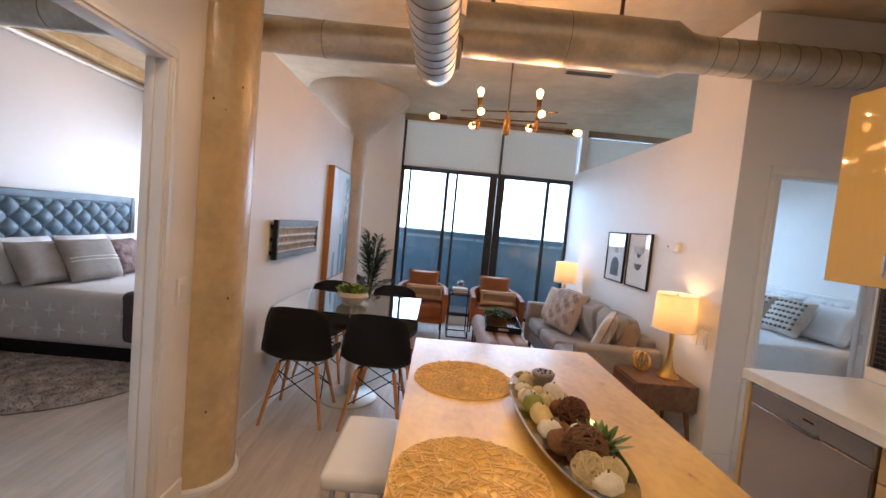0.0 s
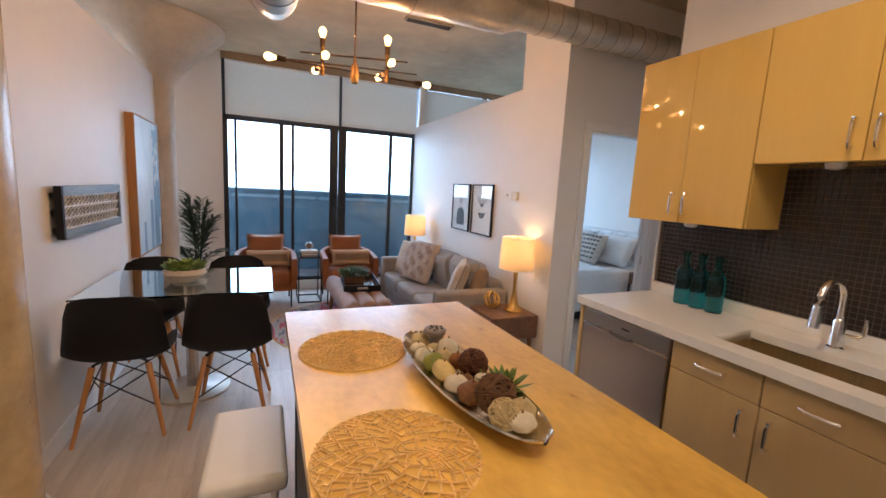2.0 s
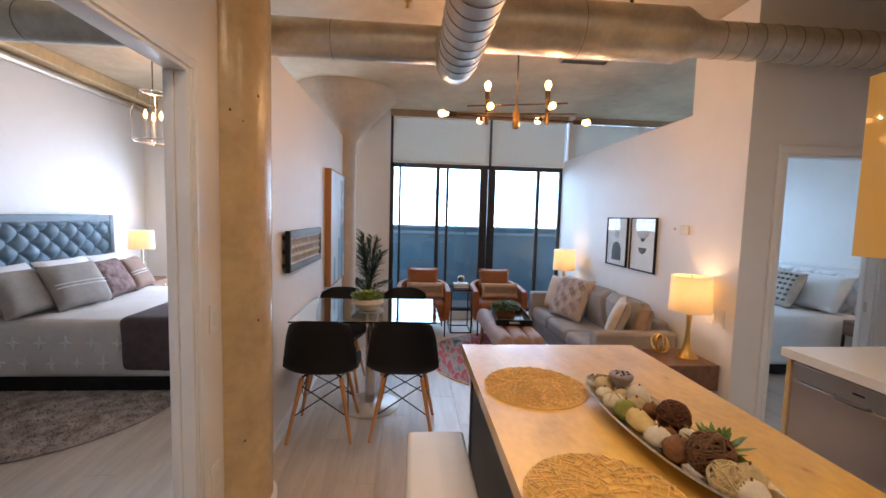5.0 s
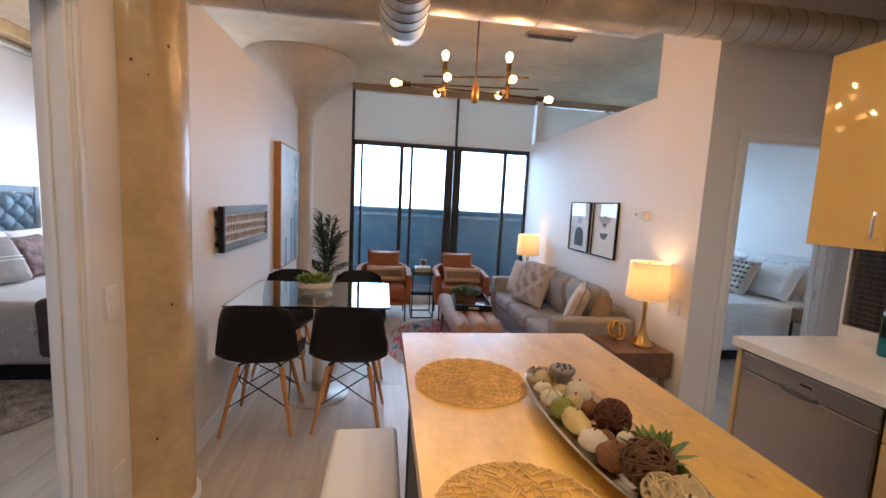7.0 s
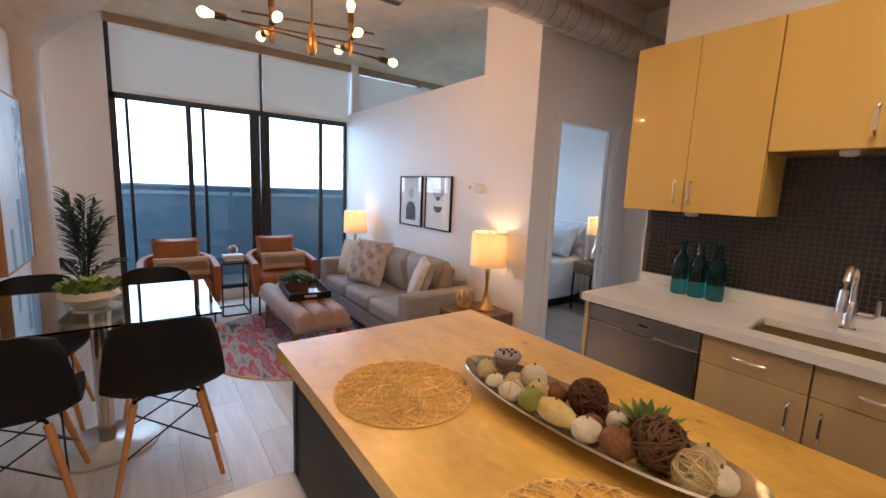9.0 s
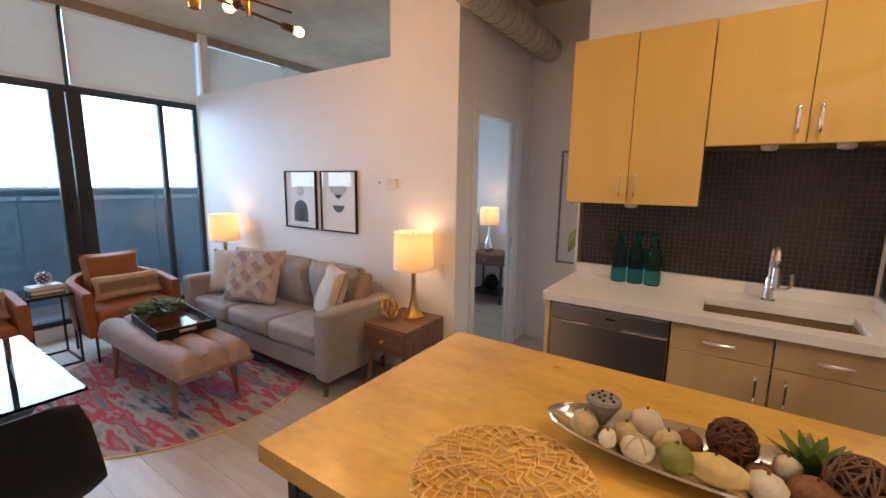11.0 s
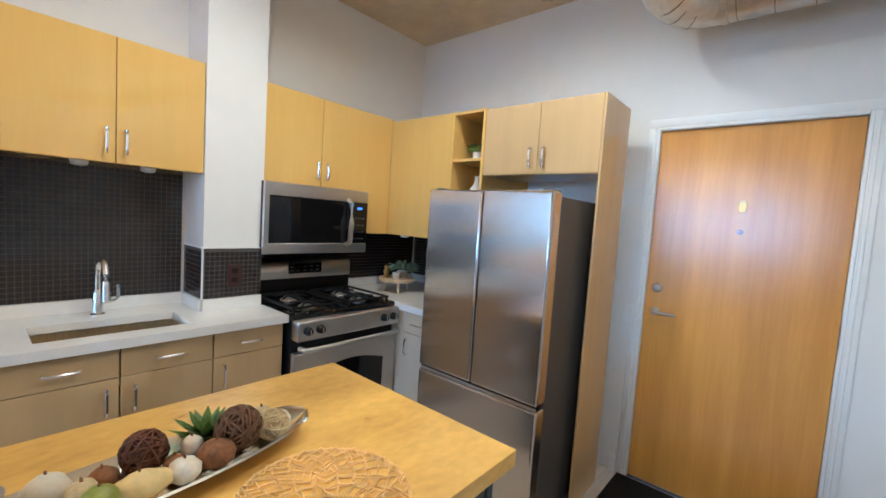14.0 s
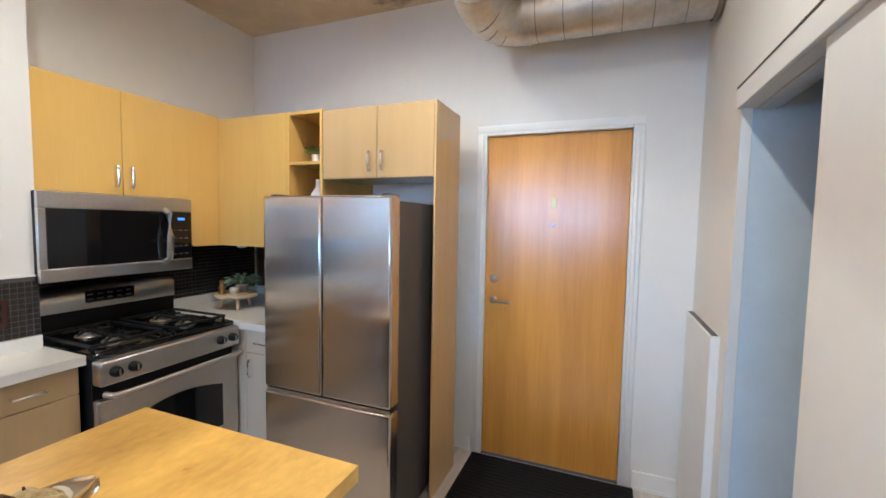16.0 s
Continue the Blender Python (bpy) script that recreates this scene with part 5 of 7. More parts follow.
def bulb(parent, base, way):
    base, way = Vector(base), Vector(way).normalized()
    s = part("socket", rod(base - way * 0.055, base, 0.016, 0.018), BRONZE, parent)
    q = way.to_track_quat("Z", "Y").to_matrix().to_4x4()
    part("bulb", mv(lathe([(0.012, 0), (0.013, 0.01), (0.021, 0.030), (0.0235, 0.043), (0.018, 0.059), (0.005, 0.068)], 16), Matrix.Translation(base) @ q), BULB, s, "glowing filament bulb")
    c = parent.matrix_world @ (base + way * 0.12)
    lamp("bulb_light", "POINT", CHAND, WARM, pose(*c), 0.009)


CHAND = 3.9
part("bar", rod((-0.46, -0.04, -0.755), (0.46, 0.03, -0.755), 0.006, seg=8), BRONZE, ch)
part("bar", rod((-0.33, 0.10, -0.66), (0.33, -0.08, -0.66), 0.006, seg=8), BRONZE, ch)
part("bar", rod((-0.40, 0.06, -0.725), (0.40, -0.07, -0.725), 0.005, seg=8), BRONZE, ch)
bulb(ch, (-0.475, -0.04, -0.755), (-1, -0.06, 0))
bulb(ch, (0.475, 0.03, -0.755), (1, 0.06, 0))
for x in (-0.20, 0.20):
    y = -0.05 if x > 0 else 0.03
    part("post", rod((x, y, -0.80), (x, y, -0.60), 0.013), AGED_BRASS, ch)
    bulb(ch, (x, y, -0.575), (0, 0, 1))
    bulb(ch, (x + 0.005, y - 0.045, -0.70), (0.06, -1, 0.1))
    bulb(ch, (x - 0.03, y + 0.045, -0.755), (-0.1, 1, 0))

# ---- dining ----


def shell_grid(nu=12, nv=16):
    """Moulded seat and back as one curved shell with thickness."""
    prof = [(0.215, 0.420), (0.19, 0.436), (0.10, 0.430), (0.0, 0.420), (-0.10, 0.425), (-0.165, 0.455), (-0.20, 0.52), (-0.215, 0.60), (-0.23, 0.70), (-0.245, 0.79), (-0.25, 0.815)]
    wid = [0.185, 0.215, 0.230, 0.235, 0.236, 0.236, 0.232, 0.225, 0.210, 0.185, 0.165]
    bm, out = bmesh.new(), []
    for k in (0, 1):
        g = []
        for (y, z), w in zip(prof, wid):
            row = []
            for i in range(nu + 1):
                u = 2 * i / nu - 1
                back = max(0.0, min(1.0, (z - 0.44) / 0.12))
                dz = 0.05 * abs(u) ** 3.5 * (1 - back) + 0.0
                dy = 0.055 * abs(u) ** 2.5 * back
                dz -= 0.03 * abs(u) ** 4 * max(0.0, (z - 0.77) / 0.045)
                off = 0.009 * k
                row.append(bm.verts.new((u * w * (1 - 0.015 * k), y + dy - off * back, z + dz - off * (1 - back))))
            g.append(row)
        out.append(g)
    n = len(prof)
    for g in out:
        for a, b in zip(g, g[1:]):
            for i in range(nu):
                bm.faces.new((a[i], a[i + 1], b[i + 1], b[i]))
    a, b = out
    for i in range(nu):
        for r in (0, n - 1):
            bm.faces.new((a[r][i], a[r][i + 1], b[r][i + 1], b[r][i]))
    for r in range(n - 1):
        for i in (0, nu):
            bm.faces.new((a[r][i], a[r + 1][i], b[r + 1][i], b[r][i]))
    return bm


chair = thing("dining_chair", -0.505, 3.07, 0, "black moulded shell chair on wooden dowel legs", "chair", "chairs round the dining table")
part("shell", shell_grid(), BLACK, chair, "black moulded plastic shell")
for sx in (-1, 1):
    for sy in (-1, 1):
        part("leg", rod((sx * 0.205, sy * 0.195 - 0.01, 0), (sx * 0.125, sy * 0.105 - 0.01, 0.40), 0.010, 0.016), BEECH, chair, "pale beech dowel leg")
        part("bracket", tube(bmesh.new(), [(sx * 0.130, sy * 0.11 - 0.01, 0.365), (sx * 0.12, sy * 0.10 - 0.01, 0.41), (sx * 0.09, sy * 0.08 - 0.01, 0.418)], 0.008, 6), BLACK_METAL, chair)
for sx in (-1, 1):
    part("brace", tube(bmesh.new(), [(sx * 0.135, -0.125, 0.36), (-sx * 0.18, -0.17, 0.16)], 0.004, 6), BLACK_METAL, chair)
    part("brace", tube(bmesh.new(), [(sx * 0.135, 0.105, 0.36), (-sx * 0.18, 0.15, 0.16)], 0.004, 6), BLACK_METAL, chair)
    part("brace", tube(bmesh.new(), [(sx * 0.135, -0.125, 0.36), (sx * 0.18, 0.15, 0.16)], 0.004, 6), BLACK_METAL, chair)
    part("brace", tube(bmesh.new(), [(sx * 0.135, 0.105, 0.36), (sx * 0.18, -0.17, 0.16)], 0.004, 6), BLACK_METAL, chair)
copy_thing(chair, pose(0.03, 3.07, 0, 0, 0, -3))
copy_thing(chair, pose(-0.55, 3.80, 0, 0, 0, 178))
copy_thing(chair, pose(0.02, 3.82, 0, 0, 0, 183))

tb = thing("dining_table", -0.237, 3.41, 0, "clear glass dining table on a steel pedestal", "table")
part("tabletop", B(-0.503, 0.503, -0.395, 0.395, 0.748, 0.760, 0.002), TABLE_GLASS, tb, "clear glass top with greenish edge").visible_shadow = False
part("pedestal", lathe([(0.036, 0.03), (0.036, 0.735)], 28), STEEL_V, tb, "brushed steel pedestal")
part("top_plate", lathe([(0.10, 0.735), (0.10, 0.747)], 28), STEEL, tb)
part("base_plate", lathe([(0.225, 0.0), (0.225, 0.012), (0.215, 0.018), (0.05, 0.024), (0.04, 0.035)], 40), STEEL, tb, "round steel base plate")
bw = thing("planter_bowl", -0.26, 3.40, 0.76, "faceted pale stoneware bowl of green succulents", "planter")
part("bowl", lathe([(0.06, 0), (0.065, 0.002), (0.125, 0.055), (0.113, 0.085), (0.105, 0.085), (0.107, 0.06)], 8), STONEWARE, bw)
part("leaves", mv(foliage(21, 170, 0.105, 0.055, 0.06, 0.030, 0.1, 1.0), pose(0, 0, 0.07)), LEAF_PALE, bw, "pale green succulent leaves")

# canvas and metal relief on the dining wall
cv = thing("wall_art", LEFT, 4.70, 1.335, "tall pale blue abstract canvas in a deep wooden frame", "painting")
OAK_FRAME = mat("oak_frame", (0.46, 0.22, 0.075), 0.5, vary=0.15, scale=4, stretch=(1, 1, 0.2))
for y0, y1, z0, z1 in ((-0.40, -0.388, -0.57, 0.57), (0.388, 0.40, -0.57, 0.57), (-0.388, 0.388, -0.57, -0.558), (-0.388, 0.388, 0.558, 0.57)):
    part("frame", B(0.001, 0.062, y0, y1, z0, z1, 0.002), OAK_FRAME, cv)
CANVAS = mat("abstract_pale_blue", (0.56, 0.60, 0.60), 0.4, vary=0.25, scale=1.6, colour2=(0.40, 0.48, 0.52), stretch=(1, 1, 0.5), bump=0.15, bump_scale=60)
WASH = mat("slate_blue_wash", (0.20, 0.32, 0.40), 0.45, vary=0.35, scale=3, colour2=(0.12, 0.20, 0.27), stretch=(1, 1, 0.25), bump=0.15, bump_scale=60)
part("canvas", B(0.001, 0.056, -0.388, 0.388, -0.558, 0.558), CANVAS, cv)
rng = random.Random(2)
for y, w, z0, z1 in ((0.06, 0.10, -0.556, -0.12), (0.23, 0.16, -0.556, 0.50), (0.33, 0.09, -0.30, 0.556), (-0.18, 0.07, -0.556, -0.30)):
    part("colour_wash", B(0.0562, 0.0568, y - w / 2, y + w / 2, z0, z1), WASH, cv)
for i in range(22):
    y, z, l = rng.uniform(-0.02, 0.32), rng.uniform(0.02, 0.40), rng.uniform(0.05, 0.14)
    part("brush_stroke", mv(lathe([(0.001, -l / 2), (0.020, 0), (0.001, l / 2)], 6), pose(0.0572, y, z, rng.uniform(-35, 35)) @ Matrix.Diagonal((0.06, 1, 1, 1))), PAPER, cv)
sg = thing("wall_relief", LEFT, 3.46, 1.218, "grey wood wall panel with rows of silver loops", "wall art")
DGREY = mat("weathered_grey_wood", (0.21, 0.245, 0.26), 0.5, vary=0.25, scale=5, stretch=(1, 0.4, 4))
PEWTER = mat("aged_pewter", (0.74, 0.73, 0.71), 0.35, 0.15, vary=0.2, scale=20)
for y0, y1, z0, z1, mt_ in ((-0.46, -0.435, -0.137, 0.137, BLACK), (0.435, 0.46, -0.137, 0.137, DGREY), (-0.435, 0.435, -0.137, -0.088, DGREY), (-0.435, 0.435, 0.088, 0.137, DGREY)):
    part("frame", B(0.020, 0.052, y0, y1, z0, z1, 0.002), mt_, sg)
for y in (-0.44, 0.44):
    for z in (-0.09, 0.0, 0.09):
        part("standoff", B(0.001, 0.021, y - 0.012, y + 0.012, z - 0.012, z + 0.012), BLACK, sg)
part("backing", B(0.018, 0.026, -0.436, 0.436, -0.09, 0.09), DGREY, sg)
for j in range(4):
    z = -0.087 + j * 0.058
    part("rail", B(0.026, 0.044, -0.434, 0.434, z - 0.003, z + 0.003), PEWTER, sg)
for j in range(3):
    for k in range(17):
        c = Vector((0.034, -0.408 + k * 0.051, -0.058 + j * 0.058))
        part("loop", tube(bmesh.new(), [c + Vector((0.008 * math.sin(t * 0.628), 0.019 * math.cos(t * 0.628), 0.025 * math.sin(t * 0.628))) for t in range(10)], 0.0055, 5, closed=True), PEWTER, sg)

# tall palm by the window
pm = thing("potted_palm", -0.50, 5.73, 0, "tall dark green palm in a grey pot by the window", "potted plant")
part("pot", lathe([(0.10, 0), (0.13, 0.01), (0.155, 0.30), (0.145, 0.31), (0.135, 0.28)], 28), mat("grey_pot", (0.16, 0.16, 0.17), 0.6), pm)
part("soil", lathe([(0.137, 0.26), (0.137, 0.28), (0.02, 0.285)], 20), TWIG, pm)
rng = random.Random(31)
for k in range(13):
    a = k * 2.39996 + 0.4
    out, top = (0.10, 1.33) if k < 5 else (0.19, 1.12) if k < 9 else (0.27, 0.74)
    out, top = out * rng.uniform(0.85, 1.15), top * rng.uniform(0.9, 1.03)
    ca_, sa_ = math.cos(a), math.sin(a)
    spine = []
    for q in range(11):
        f = q / 10
        spine.append(Vector(((0.02 + out * f ** 2.2) * ca_, (0.02 + out * f ** 2.2) * sa_, 0.27 + (top - 0.27) * (f - 0.10 * f ** 4))))
    fr_ = part("frond_stem", tube(bmesh.new(), spine, 0.006, 6, radii=[0.008 - 0.0055 * q / 10 for q in range(11)]), LEAF_DARK, pm)
    bm = bmesh.new()
    for q in range(26):
        f = 0.42 + 0.58 * q / 25
        i = min(9, int(f * 10))
        p, d = spine[i].lerp(spine[i + 1], f * 10 - i), (spine[i + 1] - spine[i]).normalized()
        side = d.cross(Vector((ca_, sa_, 0.05))).normalized() * (1 if q % 2 else -1)
        way = d * 0.9 + side * rng.uniform(0.55, 0.95) + Vector((ca_, sa_, 0)) * rng.uniform(0.0, 0.35)
        leaf(bm, p, way, (0.27 - 0.13 * abs(f - 0.65) / 0.35) * rng.uniform(0.8, 1.1), 0.024, rng.uniform(0.1, 0.45), 4)
    part("leaf_blade", bm, LEAF_DARK, fr_)

# ---- living room ----
RUGM = bpy.data.materials.new("faded_red_weave")
RUGM.use_nodes = True
nt = RUGM.node_tree
tc, mp = nt.nodes.new("ShaderNodeTexCoord"), nt.nodes.new("ShaderNodeMapping")
mp.inputs["Scale"].default_value = (5.0, 1.15, 1)
n1, n2, n3 = (nt.nodes.new("ShaderNodeTexNoise") for _ in range(3))
nt.links.new(tc.outputs["Object"], mp.inputs[0])
for n, s, d in ((n1, 1.0, 3), (n2, 4.0, 5), (n3, 120.0, 2)):
    n.inputs["Scale"].default_value, n.inputs["Detail"].default_value = s, d
    nt.links.new((mp if s < 100 else tc).outputs[0 if s < 100 else "Object"], n.inputs["Vector"])
ad = nt.nodes.new("ShaderNodeMath")
ad.operation = "MULTIPLY_ADD"
ad.inputs[1].default_value = 0.55
nt.links.new(n2.outputs["Fac"], ad.inputs[0])
nt.links.new(n1.outputs["Fac"], ad.inputs[2])
rp = nt.nodes.new("ShaderNodeValToRGB")
e = rp.color_ramp.elements
e[0].position, e[0].color = 0.58, (0.05, 0.07, 0.10, 1)
e[1].position, e[1].color = 0.95, (0.16, 0.19, 0.22, 1)
for p, c in ((0.66, (0.25, 0.27, 0.28)), (0.73, (0.40, 0.36, 0.33)), (0.79, (0.34, 0.28, 0.27)), (0.82, (0.50, 0.05, 0.12)), (0.86, (0.42, 0.09, 0.07)), (0.90, (0.45, 0.10, 0.18)), (0.92, (0.33, 0.25, 0.22))):
    k = e.new(p)
    k.color = (*c, 1)
bs = nt.nodes["Principled BSDF"]
nt.links.new(ad.outputs[0], rp.inputs[0])
nt.links.new(rp.outputs[0], bs.inputs["Base Color"])
bs.inputs["Roughness"].default_value = 0.95
bp = nt.nodes.new("ShaderNodeBump")
bp.inputs["Strength"].default_value, bp.inputs["Distance"].default_value = 0.5, 0.004
nt.links.new(n3.outputs["Fac"], bp.inputs["Height"])
nt.links.new(bp.outputs[0], bs.inputs["Normal"])
rug = thing("round_rug", 1.16, 4.49, 0, "round rug with faded red, pink and grey stripes", "rug")
part("woven_body", lathe([(0.91, 0), (0.91, 0.006), (0.90, 0.008), (0.0, 0.008)], 72), RUGM, rug)
part("binding", tube(bmesh.new(), [(0.912 * math.cos(k * 0.0873), 0.912 * math.sin(k * 0.0873), 0.005) for k in range(72)], 0.005, 6, closed=True), RAFFIA, rug, "tan cord binding")

# sofa
SY, SL = 4.27, 0.93
sf = thing("sofa", 1.85, SY, 0, "greige linen three seat sofa with loose cushions", "sofa")
part("base", B(-0.30, 0.34, -SL + 0.02, SL - 0.02, 0.13, 0.29, 0.02), SOFA, sf)
for s in (-1, 1):
    part("arm", B(-0.335, 0.34, s * SL, s * (SL - 0.13), 0.13, 0.60, 0.03, 3), SOFA, sf)
part("back_frame", B(0.20, 0.345, -SL + 0.12, SL - 0.12, 0.13, 0.66, 0.03, 3), SOFA, sf)
w = (2 * SL - 0.26) / 3
for i in range(3):
    y = -SL + 0.13 + w * i
    part("seat_cushion", B(-0.325, 0.22, y + 0.003, y + w - 0.003, 0.285, 0.435, 0.045, 4), SOFA, sf)
for i in range(3):
    y = -SL + 0.13 + w * (i + 0.5)
    part("back_cushion", mv(cushion(w * 0.99, 0.42, 0.26, 12, 0.5), pose(0.15, y, 0.605, 0, 78, 0) @ pose(0, 0, 0, 0, 0, 90)), SOFA, sf)
for x in (-0.27, 0.29):
    for y in (-SL + 0.09, SL - 0.09):
        part("leg", rod((x, y, 0), (x, y, 0.135), 0.014, 0.022), WALNUT, sf)


ROSE_PALE = mat("pale_rose_cloth", (0.50, 0.42, 0.37), 0.85, vary=0.06, scale=14, bump=0.2, bump_scale=260, spec=0.3)
ROSE_DARK = mat("dusty_rose_cloth", (0.36, 0.27, 0.235), 0.85, vary=0.06, scale=14, bump=0.2, bump_scale=260, spec=0.3)


def pillow(x, y, z, w, h, t, material, label, lean, turn, roll=0, trim=None, pattern=""):
    """A scatter cushion that stands on its edge and leans back."""
    o = thing("throw_pillow", x, y, z, label, "pillow", "scatter cushions", rz=turn)
    m = pose(0, 0, h * 0.48, 90 - lean, 0, 0) @ pose(0, 0, 0, 0, 0, roll)
    part("cover", mv(cushion(w, h, t, 16, 0.6, 0.006, x * 7 + y), m), material, o)
    if pattern == "facet":
        n = 5
        swell = lambda uu, vv: t / 2 * (max(0.0, 1 - abs(uu) ** 2.6) * max(0.0, 1 - abs(vv) ** 2.6)) ** 0.3
        for i in range(n):
            for j in range(n):
                u0, v0, q = -0.85 + 1.7 * i / n, -0.85 + 1.7 * j / n, 1.7 / n
                ring_ = [(u0, v0), (u0 + q, v0), (u0 + q, v0 + q), (u0, v0 + q)]
                apex = (u0 + q * 0.5, v0 + q * 0.5)
                for k in range(4):
                    bm = bmesh.new()
                    a_, b_ = ring_[k], ring_[(k + 1) % 4]
                    lift = 0.013 if (i + j + k) % 2 else 0.004
                    bm.faces.new([bm.verts.new((p[0] * w / 2, p[1] * h / 2, swell(*p) + z)) for p, z in ((a_, 0.001), (b_, lift), (apex, 0.012 - lift * 0.5))])
                    part("facet", mv(bm, m), (ROSE_PALE, ROSE_DARK)[(i + 2 * j + k) % 3 == 0], o)
    if pattern == "zigzag":
        for k in range(5):
            v = -0.34 + 0.17 * k
            bm = tube(bmesh.new(), [(u * w / 2, v * h / 2 + 0.008 * (1 if i % 2 else -1), t / 2 * (max(0.0, 1 - abs(u) ** 2.6) * max(0.0, 1 - abs(v) ** 2.6)) ** 0.3 + 0.002) for i, u in enumerate([-0.85 + 0.05 * q for q in range(35)])], 0.0062, 4)
            part("woven_stripe", mv(bm, m), BROWN_CLOTH, o)
    if pattern == "lines":
        for v in (-0.15, 0.0):
            bm = tube(bmesh.new(), [(u * w / 2, v * h / 2, t / 2 * (max(0.0, 1 - abs(u) ** 2.6) * max(0.0, 1 - abs(v) ** 2.6)) ** 0.3 + 0.001) for u in [-0.9 + 0.1 * q for q in range(19)]], 0.004, 4)
            part("stripe", mv(bm, m), WHITE_CLOTH, o)
    if pattern == "dashes":
        for i in range(7):
            for j in range(6):
                u, v = -0.72 + 0.24 * i, -0.7 + 0.28 * j
                zz = t / 2 * (max(0.0, 1 - abs(u) ** 2.6) * max(0.0, 1 - abs(v) ** 2.6)) ** 0.3
                part("printed_dash", mv(B(u * w / 2 - 0.018, u * w / 2 + 0.018, v * h / 2 - 0.012, v * h / 2 + 0.012, zz - 0.004, zz + 0.004), m), INK, o)
    if trim:
        pts = []
        for k in range(32):
            a = k * 0.19635
            c, s = math.cos(a), math.sin(a)
            q = max(abs(c), abs(s))
            pts.append((c / q * w / 2 * 0.97, s / q * h / 2 * 0.97, 0))
        part("piping", mv(tube(bmesh.new(), pts, 0.006, 5, closed=True), m), trim, o)
    return o


pillow(1.83, 4.92, 0.43, 0.42, 0.40, 0.13, CREAM, "plain cream pillow standing on the sofa", 22, -58)
pillow(1.77, 4.50, 0.43, 0.50, 0.46, 0.14, ROSE_PALE, "large pale rose pillow with folded diamond facets on sofa", 24, -72, 0, None, "facet")
pillow(1.86, 3.68, 0.43, 0.42, 0.40, 0.14, CREAM, "cream pillow with piped edge on the sofa", 20, -118, 0, BROWN_CLOTH)
pillow(1.99, 3.60, 0.43, 0.40, 0.36, 0.14, BROWN_CLOTH, "plain brown pillow on the sofa", 16, -104)

# ottoman bench with its tray
ot = thing("ottoman_bench", 1.065, 4.40, 0, "rose taupe channel-tufted ottoman bench on tapered wooden legs", "ottoman")
bm = bmesh.new()
nx, ny = 36, 28
g = []
for i in range(nx + 1):
    row = []
    for j in range(ny + 1):
        u, v = 2 * i / nx - 1, 2 * j / ny - 1
        ed = (max(0.0, 1 - abs(u) ** 9) * max(0.0, 1 - abs(v) ** 14)) ** 0.4
        rib = abs(math.sin((u + 1) * math.pi * 1.5)) ** 0.5
        row.append(bm.verts.new((u * (0.222 + 0.008 * ed), v * (0.628 + 0.008 * rib), 0.318 + 0.115 * ed * (0.66 + 0.34 * rib) + 0.004 * noise.noise(Vector((u * 3, v * 6, 1))))))
    g.append(row)
for a, b in zip(g, g[1:]):
    for j in range(ny):
        bm.faces.new((a[j], a[j + 1], b[j + 1], b[j]))
bot = [bm.verts.new((x, y, 0.285)) for x, y in ((-0.218, -0.622), (-0.218, 0.622), (0.218, 0.622), (0.218, -0.622))]
bm.faces.new(bot)
bm.faces.new([r for r in g[0]] + [bot[1], bot[0]])
bm.faces.new([r for r in g[-1]][::-1] + [bot[3], bot[2]])
bm.faces.new([r[0] for r in g][::-1] + [bot[0], bot[3]])
bm.faces.new([r[-1] for r in g] + [bot[2], bot[1]])
part("tufted_seat", bm, OTTO, ot)
part("rail", B(-0.19, 0.19, -0.58, 0.58, 0.268, 0.288, 0.004), WALNUT, ot)
for x in (-0.17, 0.17):
    for y in (-0.44, 0.44):
        part("leg", rod((x * 1.14, y * 1.03, 0.008), (x, y, 0.286), 0.012, 0.026), BEECH_DARK, ot, "tapered wooden leg")
ty = thing("serving_tray", 1.105, 4.43, 0.432, "black lacquered tray on the ottoman bench", "tray", rz=-6)
part("base", B(-0.165, 0.165, -0.265, 0.265, 0.0, 0.010), mat("polished_walnut", (0.16, 0.075, 0.04), 0.12, vary=0.2, scale=3, stretch=(8, 1, 8)), ty, "polished brown tray base")
for x0, x1, y0, y1 in ((-0.175, -0.163, -0.275, 0.275), (0.163, 0.175, -0.275, 0.275), (-0.163, 0.163, -0.275, -0.263), (-0.163, 0.163, 0.263, 0.275)):
    part("side", B(x0, x1, y0, y1, 0.0, 0.06, 0.002), BLACK, ty)
for y in (-0.276, 0.276):
    part("handle", B(-0.05, 0.05, y - 0.002, y + 0.002, 0.022, 0.042, 0.002), STEEL, ty)
tp = thing("potted_plant", 1.06, 4.52, 0.442, "bushy green plant in a rustic box on the tray", "potted plant")
part("pot", B(-0.10, 0.10, -0.06, 0.06, 0.0, 0.085, 0.006), WALNUT, tp)
part("leaves", mv(foliage(41, 330, 0.14, 0.085, 0.05, 0.030, 0.3, 0.7), pose(0, 0, 0.075)), LEAF, tp)

# leather armchairs


